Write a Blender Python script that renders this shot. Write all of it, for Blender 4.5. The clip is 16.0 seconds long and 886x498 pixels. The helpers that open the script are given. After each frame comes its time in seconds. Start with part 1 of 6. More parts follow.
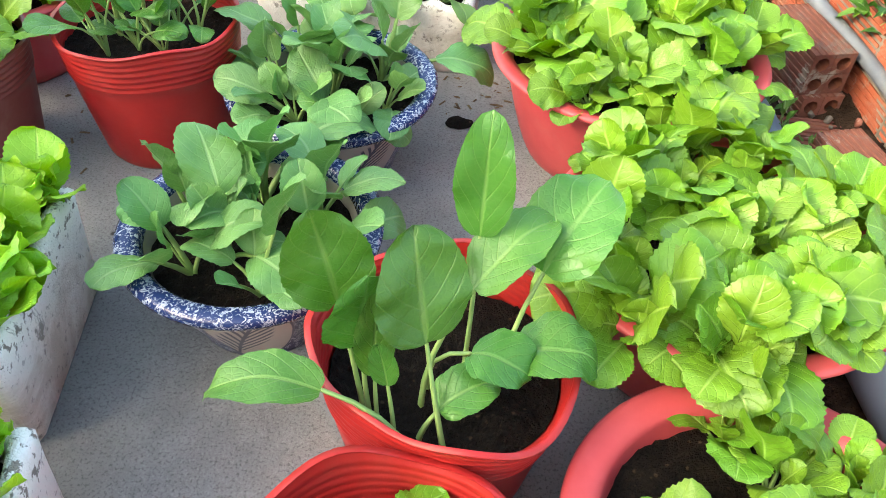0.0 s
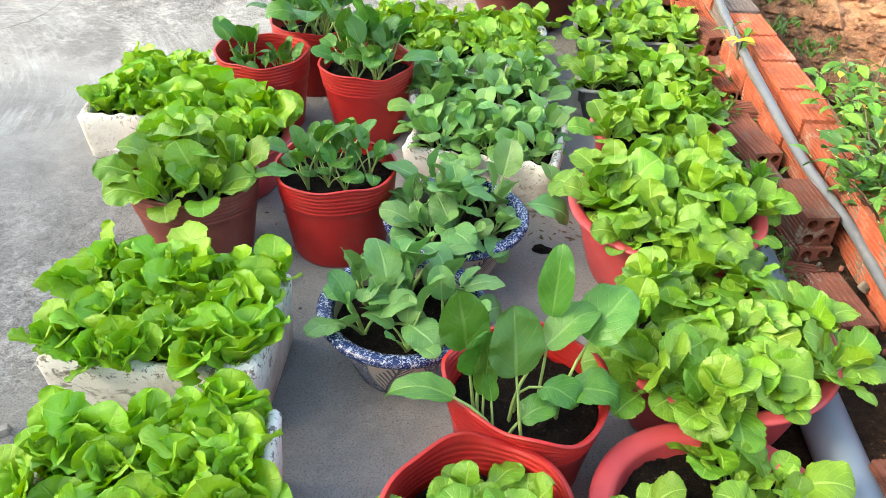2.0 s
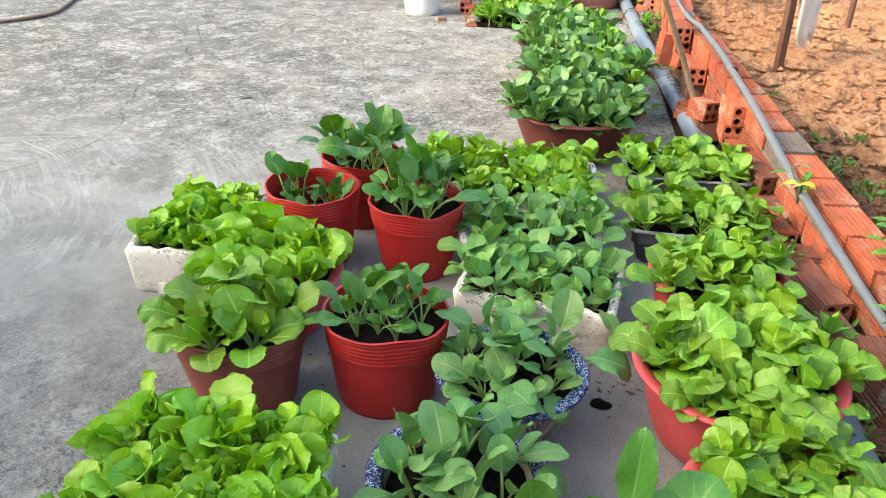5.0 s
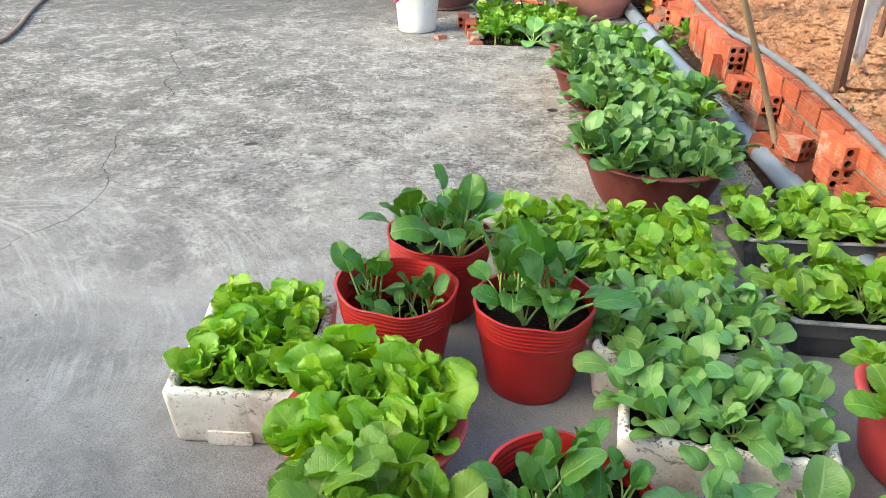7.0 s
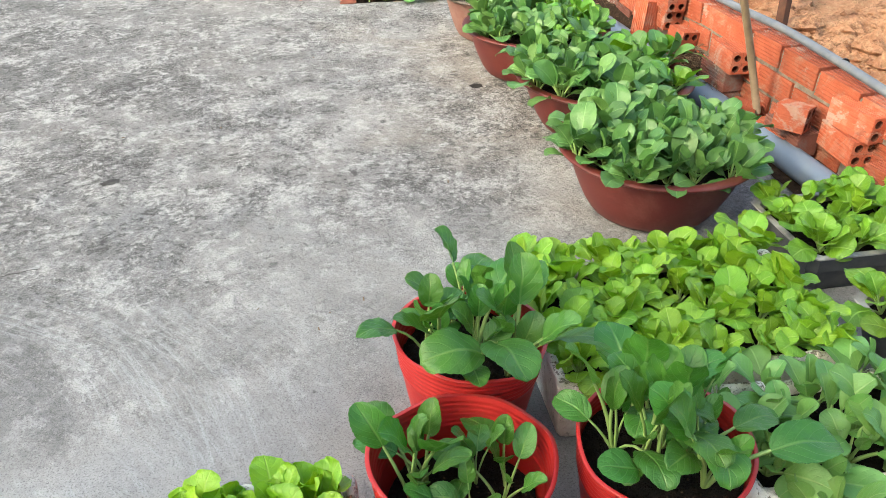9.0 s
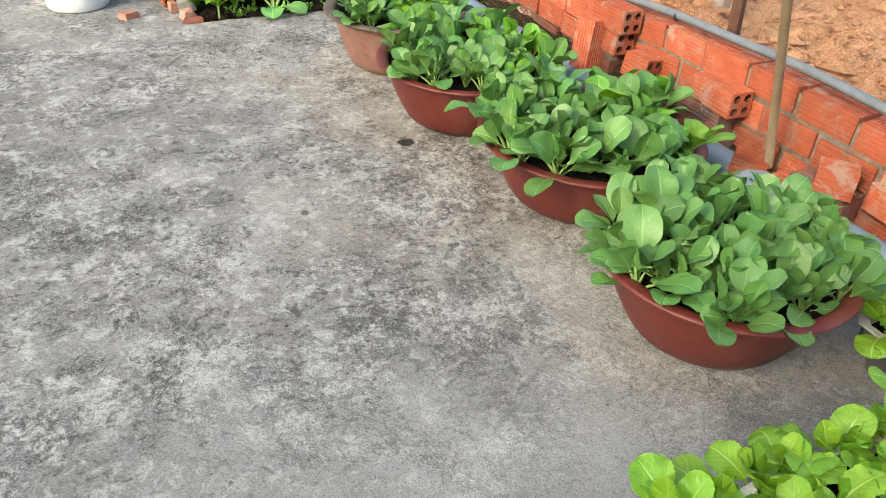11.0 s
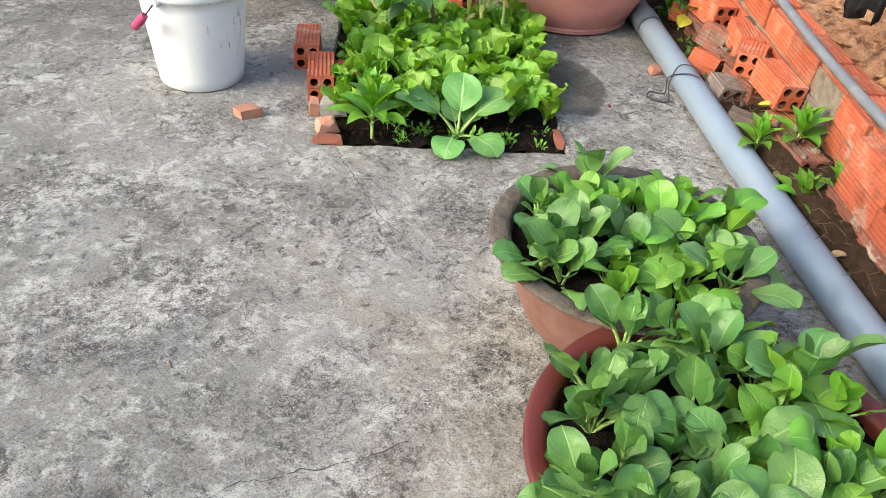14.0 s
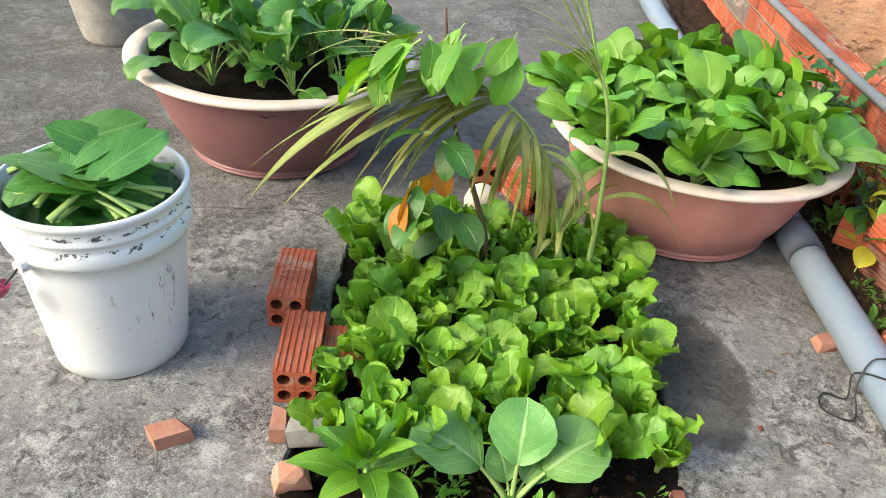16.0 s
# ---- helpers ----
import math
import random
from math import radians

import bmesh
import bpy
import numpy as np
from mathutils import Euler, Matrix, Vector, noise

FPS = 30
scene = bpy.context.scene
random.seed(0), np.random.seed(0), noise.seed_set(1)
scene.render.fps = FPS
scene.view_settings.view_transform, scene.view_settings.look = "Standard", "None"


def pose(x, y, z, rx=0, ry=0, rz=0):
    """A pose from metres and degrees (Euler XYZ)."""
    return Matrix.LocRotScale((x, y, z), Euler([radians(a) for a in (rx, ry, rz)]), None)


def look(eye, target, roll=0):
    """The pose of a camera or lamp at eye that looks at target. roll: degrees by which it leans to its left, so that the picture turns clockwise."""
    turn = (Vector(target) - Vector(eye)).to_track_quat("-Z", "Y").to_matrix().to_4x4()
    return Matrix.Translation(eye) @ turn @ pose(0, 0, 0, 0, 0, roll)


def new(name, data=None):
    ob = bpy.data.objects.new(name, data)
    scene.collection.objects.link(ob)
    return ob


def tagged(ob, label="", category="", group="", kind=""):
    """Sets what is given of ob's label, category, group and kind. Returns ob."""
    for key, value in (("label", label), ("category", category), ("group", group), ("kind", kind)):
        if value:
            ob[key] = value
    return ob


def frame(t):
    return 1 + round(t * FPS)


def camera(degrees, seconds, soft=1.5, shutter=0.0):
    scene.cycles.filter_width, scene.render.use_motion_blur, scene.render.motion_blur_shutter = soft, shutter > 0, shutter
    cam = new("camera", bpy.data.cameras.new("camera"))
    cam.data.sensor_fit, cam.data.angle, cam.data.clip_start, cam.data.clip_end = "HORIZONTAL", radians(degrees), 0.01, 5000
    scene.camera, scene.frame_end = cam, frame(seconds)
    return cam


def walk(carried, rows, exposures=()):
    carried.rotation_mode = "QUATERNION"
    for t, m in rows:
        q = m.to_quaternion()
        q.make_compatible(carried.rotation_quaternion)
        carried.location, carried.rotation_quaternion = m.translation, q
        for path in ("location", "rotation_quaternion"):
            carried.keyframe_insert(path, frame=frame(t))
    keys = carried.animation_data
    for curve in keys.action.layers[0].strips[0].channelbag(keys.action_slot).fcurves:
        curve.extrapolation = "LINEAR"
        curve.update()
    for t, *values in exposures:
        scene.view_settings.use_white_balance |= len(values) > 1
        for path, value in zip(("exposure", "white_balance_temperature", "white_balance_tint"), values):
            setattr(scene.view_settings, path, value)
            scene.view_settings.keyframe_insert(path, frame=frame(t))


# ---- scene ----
cam = camera(59.6, 16.0, soft=0.55)
PATH = [
    (0, (-0.07, 0.212, 0.853), (-0.007, 1.626, -0.56), 2.1),
    (0.5, (-0.077, 0.059, 0.973), (-0.07, 1.464, -0.45), 0.5),
    (1, (-0.079, -0.092, 1.072), (-0.117, 1.386, -0.275), 0.3),
    (1.5, (-0.092, -0.182, 1.129), (-0.187, 1.383, -0.113), 1.0),
    (2, (-0.105, -0.22, 1.163), (-0.249, 1.39, -0.016), 1.3),
    (2.5, (-0.113, -0.21, 1.168), (-0.282, 1.422, 0.025), 1.2),
    (3, (-0.127, -0.21, 1.167), (-0.308, 1.438, 0.049), 1.2),
    (3.5, (-0.141, -0.202, 1.172), (-0.359, 1.469, 0.094), 1.0),
    (4, (-0.15, -0.194, 1.182), (-0.403, 1.515, 0.174), 0.5),
    (4.2, (-0.15, -0.192, 1.185), (-0.41, 1.532, 0.204), 0.5),
    (6.3, (-0.452, 0.215, 1.203), (-0.614, 1.982, 0.281), 2.4),
    (6.5, (-0.526, 0.272, 1.202), (-0.664, 2.044, 0.285), 1.8),
    (7, (-0.67, 0.418, 1.191), (-0.776, 2.179, 0.251), 0.8),
    (7.5, (-0.784, 0.607, 1.173), (-0.881, 2.343, 0.185), 0.6),
    (8, (-0.858, 0.771, 1.178), (-0.882, 2.49, 0.156), 1.2),
    (8.5, (-0.954, 0.976, 1.156), (-0.818, 2.668, 0.099), 0.7),
    (8.7, (-0.996, 1.057, 1.168), (-0.786, 2.734, 0.098), 0.4),
    (10.8, (-1.264, 2.017, 1.142), (-0.547, 3.499, 0.006), 2.4),
    (11, (-1.252, 2.111, 1.137), (-0.503, 3.574, -0.003), 3.2),
    (11.5, (-1.141, 2.383, 1.135), (-0.381, 3.831, -0.017), 3.1),
    (12, (-1.027, 2.631, 1.123), (-0.326, 4.091, -0.05), 3.5),
    (12.5, (-0.915, 2.892, 1.13), (-0.334, 4.38, -0.074), 3.0),
    (13, (-0.788, 3.098, 1.114), (-0.357, 4.624, -0.105), 3.3),
    (13.5, (-0.65, 3.314, 1.135), (-0.389, 4.87, -0.094), 4.6),
    (14, (-0.6, 3.586, 1.121), (-0.456, 5.159, -0.105), 5.2),
    (14.5, (-0.567, 3.871, 1.138), (-0.519, 5.454, -0.084), 4.2),
    (15, (-0.551, 4.163, 1.14), (-0.566, 5.769, -0.052), 4.9),
    (15.5, (-0.525, 4.44, 1.147), (-0.573, 6.054, -0.033), 5.4),
    (16, (-0.567, 4.706, 1.103), (-0.564, 6.353, -0.032), 5.7),
]
walk(cam, [(t, look(eye, target, roll)) for t, eye, target, roll in PATH], [(0, 2.60, 6950, 1), (1.2, 2.44, 6950, 1), (4, 2.12, 6900, 1), (7, 1.82, 6650, 1), (8.5, 1.84, 6550, 1), (11, 1.60, 6650, 1), (12.5, 1.58, 6500, 3), (14, 1.60, 6450, 3), (16, 1.56, 6550, 2)])

# ---- world and sun ----
SUN_EL, SUN_AZ = 33.0, 24.0            # the light travels towards +x, a little towards +y
world = bpy.data.worlds.new("daylight")
scene.world = world
world.use_nodes = True
wn = world.node_tree.nodes
sky = wn.new("ShaderNodeTexSky")
sky.sky_type = "NISHITA"
sky.sun_disc = False
sky.sun_elevation = radians(SUN_EL)
sky.sun_rotation = radians(-90 + -SUN_AZ)
sky.air_density, sky.dust_density, sky.ozone_density = 1.0, 4.0, 0.3
wn["Background"].inputs["Strength"].default_value = 0.152
world.node_tree.links.new(sky.outputs[0], wn["Background"].inputs["Color"])
sun_data = bpy.data.lights.new("sun", "SUN")
sun_data.energy, sun_data.angle, sun_data.color = 0.62, radians(1.6), (1.0, 0.90, 0.76)
sun = new("sun", sun_data)
_d = Vector((math.cos(radians(SUN_EL)) * math.cos(radians(SUN_AZ)), math.cos(radians(SUN_EL)) * math.sin(radians(SUN_AZ)), -math.sin(radians(SUN_EL))))
sun.matrix_world = look(Vector((-3, 3, 6)), Vector((-3, 3, 6)) + _d)

R = random.Random(11)


# ---- materials ----
class Nodes:
    """A small helper to write node materials."""

    def __init__(self, name, rough=0.6, spec=0.4):
        self.m = bpy.data.materials.new(name)
        self.m.use_nodes = True
        self.t = self.m.node_tree
        self.b = self.t.nodes["Principled BSDF"]
        self.b.inputs["Roughness"].default_value = rough
        self.b.inputs["Specular IOR Level"].default_value = spec
        self.out = self.t.nodes["Material Output"]
        tc = self.t.nodes.new("ShaderNodeTexCoord")
        self.obj, self.uv = tc.outputs["Object"], tc.outputs["UV"]
        self.geo = self.t.nodes.new("ShaderNodeNewGeometry")
        self.info = self.t.nodes.new("ShaderNodeObjectInfo")
        self.rand = self.info.outputs["Random"]
        self.pos = self.geo.outputs["Position"]

    def put(self, socket, v):
        if isinstance(v, (int, float)):
            socket.default_value = v
        elif isinstance(v, tuple):
            socket.default_value = (*v, 1.0) if len(v) == 3 and socket.type == "RGBA" else v
        else:
            self.t.links.new(v, socket)

    def noise(self, vec, scale, detail=4, rough=0.6, distort=0.0):
        n = self.t.nodes.new("ShaderNodeTexNoise")
        n.inputs["Scale"].default_value, n.inputs["Detail"].default_value = scale, detail
        n.inputs["Roughness"].default_value, n.inputs["Distortion"].default_value = rough, distort
        self.t.links.new(vec, n.inputs["Vector"])
        return n.outputs["Fac"]

    def voronoi(self, vec, scale, feature="F1"):
        n = self.t.nodes.new("ShaderNodeTexVoronoi")
        n.feature = feature
        n.inputs["Scale"].default_value = scale
        self.t.links.new(vec, n.inputs["Vector"])
        return n.outputs["Distance"]

    def stretch(self, vec, scale, rot=(0, 0, 0)):
        n = self.t.nodes.new("ShaderNodeMapping")
        n.inputs["Scale"].default_value = scale
        n.inputs["Rotation"].default_value = rot
        self.t.links.new(vec, n.inputs["Vector"])
        return n.outputs[0]

    def ramp(self, fac, *stops):
        n = self.t.nodes.new("ShaderNodeValToRGB")
        e = n.color_ramp.elements
        while len(e) < len(stops):
            e.new(0.5)
        for el, (p, c) in zip(e, stops):
            el.position = p
            el.color = (c, c, c, 1) if isinstance(c, (int, float)) else (*c, 1)
        self.put(n.inputs["Fac"], fac)
        return n.outputs["Color"]

    def mix(self, fac, a, b, mode="MIX"):
        n = self.t.nodes.new("ShaderNodeMix")
        n.data_type, n.blend_type = "RGBA", mode
        self.put(n.inputs[0], fac)
        self.put(n.inputs[6], a)
        self.put(n.inputs[7], b)
        return n.outputs[2]

    def math(self, op, a, b=0.0, c=0.0):
        n = self.t.nodes.new("ShaderNodeMath")
        n.operation = op
        self.put(n.inputs[0], a)
        self.put(n.inputs[1], b)
        self.put(n.inputs[2], c)
        return n.outputs[0]

    def split(self, vec):
        n = self.t.nodes.new("ShaderNodeSeparateXYZ")
        self.t.links.new(vec, n.inputs[0])
        return n.outputs

    def combine(self, x, y, z):
        n = self.t.nodes.new("ShaderNodeCombineXYZ")
        for s, v in zip(n.inputs, (x, y, z)):
            self.put(s, v)
        return n.outputs[0]

    def shift(self, col, hue=0.5, sat=1.0, val=1.0):
        n = self.t.nodes.new("ShaderNodeHueSaturation")
        self.put(n.inputs["Hue"], hue)
        self.put(n.inputs["Saturation"], sat)
        self.put(n.inputs["Value"], val)
        self.put(n.inputs["Color"], col)
        return n.outputs[0]

    def bump(self, height, strength=0.3, distance=0.01):
        n = self.t.nodes.new("ShaderNodeBump")
        n.inputs["Strength"].default_value, n.inputs["Distance"].default_value = strength, distance
        self.put(n.inputs["Height"], height)
        self.t.links.new(n.outputs[0], self.b.inputs["Normal"])
        return n.outputs[0]

    def color(self, c):
        self.put(self.b.inputs["Base Color"], c)
        return self


def leaf_material(name, base, light, vein, translucent=0.3, veins=7.0, spread=0.16, rough=0.42, crinkle=1.0, lines_side=0.28):
    n = Nodes(name, rough, 0.5)
    u, v, _ = n.split(n.uv)
    a = n.math("MULTIPLY", n.math("ABSOLUTE", n.math("SUBTRACT", v, 0.5)), 2.0)
    mid = n.ramp(n.math("SUBTRACT", a, n.math("MULTIPLY", n.math("SUBTRACT", 1.0, u), 0.05)), (0.0, 1.0), (0.062, 0.0))
    saw = n.math("FRACT", n.math("SUBTRACT", n.math("MULTIPLY", u, veins), n.math("MULTIPLY", n.math("POWER", a, 1.3), 2.2)))
    side = n.ramp(n.math("ABSOLUTE", n.math("SUBTRACT", saw, 0.5)), (0.0, 1.0), (0.07, 0.0))
    fine = n.noise(n.obj, 60, 3, 0.6)
    blot = n.noise(n.obj, 14, 3, 0.6)
    col = n.mix(n.ramp(blot, (0.3, 0.0), (0.72, 1.0)), base, light)
    col = n.mix(n.math("MULTIPLY", fine, 0.25), col, light)
    web = n.ramp(n.voronoi(n.obj, 150, "DISTANCE_TO_EDGE"), (0.0, 1.0), (0.16, 0.0))
    lines = n.math("MAXIMUM", n.math("MULTIPLY", mid, 0.62), n.math("MULTIPLY", side, lines_side))
    col = n.mix(n.math("MULTIPLY", web, 0.05), col, vein)
    col = n.mix(lines, col, vein)
    val = n.math("MULTIPLY_ADD", n.rand, spread * 2, 1.0 - spread)
    hue = n.math("MULTIPLY_ADD", n.math("FRACT", n.math("MULTIPLY", n.rand, 7.31)), 0.024, 0.488)
    col = n.shift(col, hue, 1.0, val)
    n.color(col)
    h = n.math("ADD", n.math("MULTIPLY", lines, -0.7), n.math("MULTIPLY", n.noise(n.obj, 70, 2), 0.9 * crinkle))
    h = n.math("SUBTRACT", h, n.math("MULTIPLY", web, 0.10 * crinkle))
    swell = n.math("POWER", n.math("MULTIPLY", n.math("ABSOLUTE", n.math("SUBTRACT", saw, 0.5)), 2.0), 0.6)
    h = n.math("ADD", h, n.math("MULTIPLY", swell, 0.10 * crinkle))
    nor = n.bump(h, 0.8, 0.0022)
    tr = n.t.nodes.new("ShaderNodeBsdfTranslucent")
    n.t.links.new(n.shift(col, 0.487, 1.15, 1.25), tr.inputs["Color"])
    n.t.links.new(nor, tr.inputs["Normal"])
    mx = n.t.nodes.new("ShaderNodeMixShader")
    mx.inputs[0].default_value = translucent
    n.t.links.new(n.b.outputs[0], mx.inputs[1])
    n.t.links.new(tr.outputs[0], mx.inputs[2])
    n.t.links.new(mx.outputs[0], n.out.inputs["Surface"])
    return n.m


LEAF_LIME = leaf_material("leaf_lime", (0.112, 0.248, 0.011), (0.176, 0.342, 0.025), (0.36, 0.54, 0.12), 0.18, lines_side=0.30, rough=0.42, crinkle=1.0)
LEAF_YOUNG = leaf_material("leaf_young_mustard", (0.125, 0.275, 0.012), (0.240, 0.440, 0.036), (0.38, 0.56, 0.13), 0.22, lines_side=0.26, rough=0.42, crinkle=1.0)
LEAF_LETTUCE = leaf_material("leaf_lettuce", (0.185, 0.385, 0.016), (0.290, 0.540, 0.040), (0.42, 0.60, 0.12), 0.24, 8.0, lines_side=0.22, rough=0.40, crinkle=1.1)
LEAF_BED = leaf_material("leaf_bed_lettuce", (0.112, 0.262, 0.018), (0.210, 0.415, 0.042), (0.34, 0.52, 0.11), 0.26, 8.0, lines_side=0.22, rough=0.40, crinkle=1.6)
LEAF_ROUND = leaf_material("leaf_round_pak_choi", (0.072, 0.200, 0.016), (0.155, 0.335, 0.036), (0.24, 0.42, 0.08), 0.22, 6.0, lines_side=0.14)
LEAF_PAK = leaf_material("leaf_pak_choi", (0.088, 0.220, 0.055), (0.165, 0.335, 0.095), (0.29, 0.45, 0.18), 0.18, 6.0, lines_side=0.20)
LEAF_BOX = leaf_material("leaf_box_pak_choi", (0.104, 0.250, 0.052), (0.195, 0.380, 0.095), (0.30, 0.46, 0.16), 0.18, 6.0, lines_side=0.12)
LEAF_SUM = leaf_material("leaf_choy_sum", (0.042, 0.150, 0.018), (0.085, 0.23, 0.034), (0.17, 0.31, 0.075), 0.18, 5.0, rough=0.38, lines_side=0.30)
LEAF_BOWL = leaf_material("leaf_bowl_pak_choi", (0.064, 0.160, 0.036), (0.126, 0.258, 0.064), (0.22, 0.38, 0.12), 0.18, 6.0, lines_side=0.10)
LEAF_BROAD = leaf_material("leaf_broad_mustard", (0.085, 0.230, 0.050), (0.155, 0.330, 0.082), (0.30, 0.45, 0.19), 0.16, 5.0, lines_side=0.3)
LEAF_WEED = leaf_material("leaf_weed", (0.09, 0.26, 0.02), (0.17, 0.38, 0.035), (0.24, 0.40, 0.08), 0.3, 6.0, 0.3)
LEAF_MOSS = leaf_material("leaf_low_weed", (0.055, 0.15, 0.02), (0.11, 0.24, 0.03), (0.16, 0.28, 0.06), 0.25, 6.0, 0.3)
LEAF_CHILI = leaf_material("leaf_chilli", (0.080, 0.215, 0.020), (0.165, 0.35, 0.04), (0.18, 0.32, 0.06), 0.25, 6.0, 0.3)
LEAF_DARK = leaf_material("leaf_shrub", (0.025, 0.10, 0.018), (0.05, 0.16, 0.025), (0.12, 0.22, 0.05), 0.2, 6.0, 0.3)
LEAF_YELLOW = leaf_material("leaf_yellowed", (0.45, 0.42, 0.03), (0.60, 0.50, 0.05), (0.5, 0.5, 0.2), 0.3, 6.0)
LEAF_ORANGE = leaf_material("leaf_orange", (0.30, 0.24, 0.02), (0.62, 0.18, 0.03), (0.5, 0.35, 0.08), 0.3, 6.0)
LEAF_FROND = leaf_material("leaf_frond", (0.17, 0.27, 0.035), (0.42, 0.42, 0.13), (0.55, 0.5, 0.25), 0.3, 1.0, 0.3)


def stem_material(name, a, b):
    n = Nodes(name, 0.5)
    return n.color(n.mix(n.noise(n.obj, 30, 3), a, b)).m


STEM = stem_material("petiole", (0.19, 0.32, 0.07), (0.31, 0.42, 0.15))
STEM_BROWN = stem_material("woody_stem", (0.07, 0.045, 0.03), (0.16, 0.11, 0.07))
BAMBOO = stem_material("weathered_stick", (0.13, 0.09, 0.055), (0.27, 0.20, 0.13))


def concrete_material():
    n = Nodes("concrete_floor", 0.9, 0.12)
    p = n.pos
    x, y, _ = n.split(p)
    wander = n.math("MULTIPLY_ADD", n.noise(p, 0.8, 3), 2.4, -1.2)
    rough_zone = n.ramp(n.math("DIVIDE", n.math("ADD", y, wander), 8.0), (0.28, 0.0), (0.44, 1.0))
    flank = n.math("MULTIPLY", n.ramp(n.math("ADD", n.math("MULTIPLY", x, -1.0), n.math("MULTIPLY", wander, 0.12)), (0.90, 0.0), (1.10, 0.72)), n.ramp(n.math("DIVIDE", y, 2.0), (0.55, 1.0), (0.85, 0.0)))
    rough_zone = n.math("MAXIMUM", rough_zone, flank)
    smooth_zone = n.math("SUBTRACT", 1.0, rough_zone)
    turned_p = n.stretch(p, (1, 1, 1), (0.4, 0.2, 0.9))
    other_p = n.stretch(p, (1, 1, 1), (0.2, 0.5, 2.3))
    broad = n.noise(other_p, 0.9, 5, 0.62, 0.5)              # metre-wide tone
    patch = n.noise(p, 2.1, 6, 0.62, 0.5)                    # patches of a few dm
    patch2 = n.noise(turned_p, 3.4, 7, 0.66, 0.6)
    patch3 = n.noise(other_p, 7.5, 6, 0.66, 0.4)
    grain = n.noise(p, 240, 3, 0.7)
    col = n.mix(n.ramp(patch, (0.33, 0.0), (0.66, 1.0)), (0.225, 0.221, 0.217), (0.375, 0.366, 0.355))
    col = n.mix(n.math("MULTIPLY", n.ramp(broad, (0.44, 0.0), (0.64, 1.0)), 0.42), col, (0.165, 0.162, 0.160))
    # warmer, paler cement where the bowls stand
    warm = n.ramp(n.math("ADD", n.math("MULTIPLY", n.math("ADD", x, 1.15), 1.2), n.math("MULTIPLY_ADD", n.noise(turned_p, 2.2, 5, 0.62, 0.4), 2.4, -1.2)), (0.35, 0.0), (0.85, 1.0))
    warm = n.math("MULTIPLY", n.math("MULTIPLY", warm, rough_zone), n.ramp(n.math("DIVIDE", y, 8.0), (0.62, 1.0), (0.72, 0.0)))
    col = n.mix(n.math("MULTIPLY", warm, 0.55), col, (0.375, 0.338, 0.288))
    brown = n.math("MULTIPLY", n.ramp(n.noise(turned_p, 1.6, 6, 0.66, 0.6), (0.52, 0.0), (0.66, 1.0)), rough_zone)
    col = n.mix(n.math("MULTIPLY", brown, 0.34), col, (0.215, 0.188, 0.158))
    # cool pale wash and a greyer outer part
    cool = n.ramp(n.noise(turned_p, 1.9, 6, 0.66, 0.8), (0.52, 0.0), (0.64, 1.0))
    col = n.mix(n.math("MULTIPLY", cool, 0.42), col, (0.375, 0.385, 0.395))
    col = n.mix(n.math("MULTIPLY", n.ramp(n.math("DIVIDE", n.math("ADD", n.math("MULTIPLY", x, -1.0), n.math("MULTIPLY", wander, 0.5)), 4.0), (0.33, 0.0), (0.62, 1.0)), 0.60), col, (0.145, 0.144, 0.144))
    # worn, sandy areas: dense fine grains, dark and pale
    worn = n.math("MULTIPLY_ADD", n.ramp(patch2, (0.42, 0.0), (0.58, 1.0)), 0.86, 0.14)
    worn = n.math("MULTIPLY", worn, n.math("MULTIPLY_ADD", rough_zone, 0.78, 0.22))
    col = n.mix(n.math("MULTIPLY", n.ramp(patch2, (0.46, 0.0), (0.66, 1.0)), n.math("MULTIPLY_ADD", rough_zone, 0.26, 0.14)), col, (0.135, 0.132, 0.130))
    pit = n.math("ADD", n.noise(turned_p, 70, 8, 0.74, 0.4), n.math("MULTIPLY", n.math("SUBTRACT", patch3, 0.5), -0.45))
    col = n.mix(n.math("MULTIPLY", n.ramp(pit, (0.515, 0.0), (0.60, 1.0)), n.math("MULTIPLY", worn, 0.88)), col, (0.060, 0.057, 0.055))
    fleck = n.math("ADD", n.noise(other_p, 62, 8, 0.74, 0.4), n.math("MULTIPLY", n.math("SUBTRACT", patch3, 0.5), 0.5))
    col = n.mix(n.math("MULTIPLY", n.ramp(fleck, (0.52, 0.0), (0.60, 1.0)), n.math("MULTIPLY", worn, 0.85)), col, (0.56, 0.55, 0.53))
    # scattered chalky crusts, a few cm across
    crust = n.math("ADD", n.noise(p, 24, 8, 0.72, 0.6), n.math("MULTIPLY", n.math("SUBTRACT", patch3, 0.5), 0.55))
    col = n.mix(n.math("MULTIPLY", n.ramp(crust, (0.52, 0.0), (0.62, 1.0)), n.math("MULTIPLY_ADD", rough_zone, 0.66, 0.10)), col, (0.52, 0.512, 0.495))
    pock = n.math("ADD", n.noise(other_p, 30, 8, 0.72, 0.6), n.math("MULTIPLY", n.math("SUBTRACT", patch, 0.5), -0.4))
    col = n.mix(n.math("MULTIPLY", n.ramp(pock, (0.54, 0.0), (0.63, 1.0)), n.math("MULTIPLY_ADD", rough_zone, 0.74, 0.14)), col, (0.085, 0.082, 0.080))
    # trowel arcs of pale cement wash, left of the boxes
    ax, ay = n.math("DIVIDE", n.math("ADD", x, 1.98), 1.0), n.math("DIVIDE", n.math("SUBTRACT", y, 2.42), 0.78)
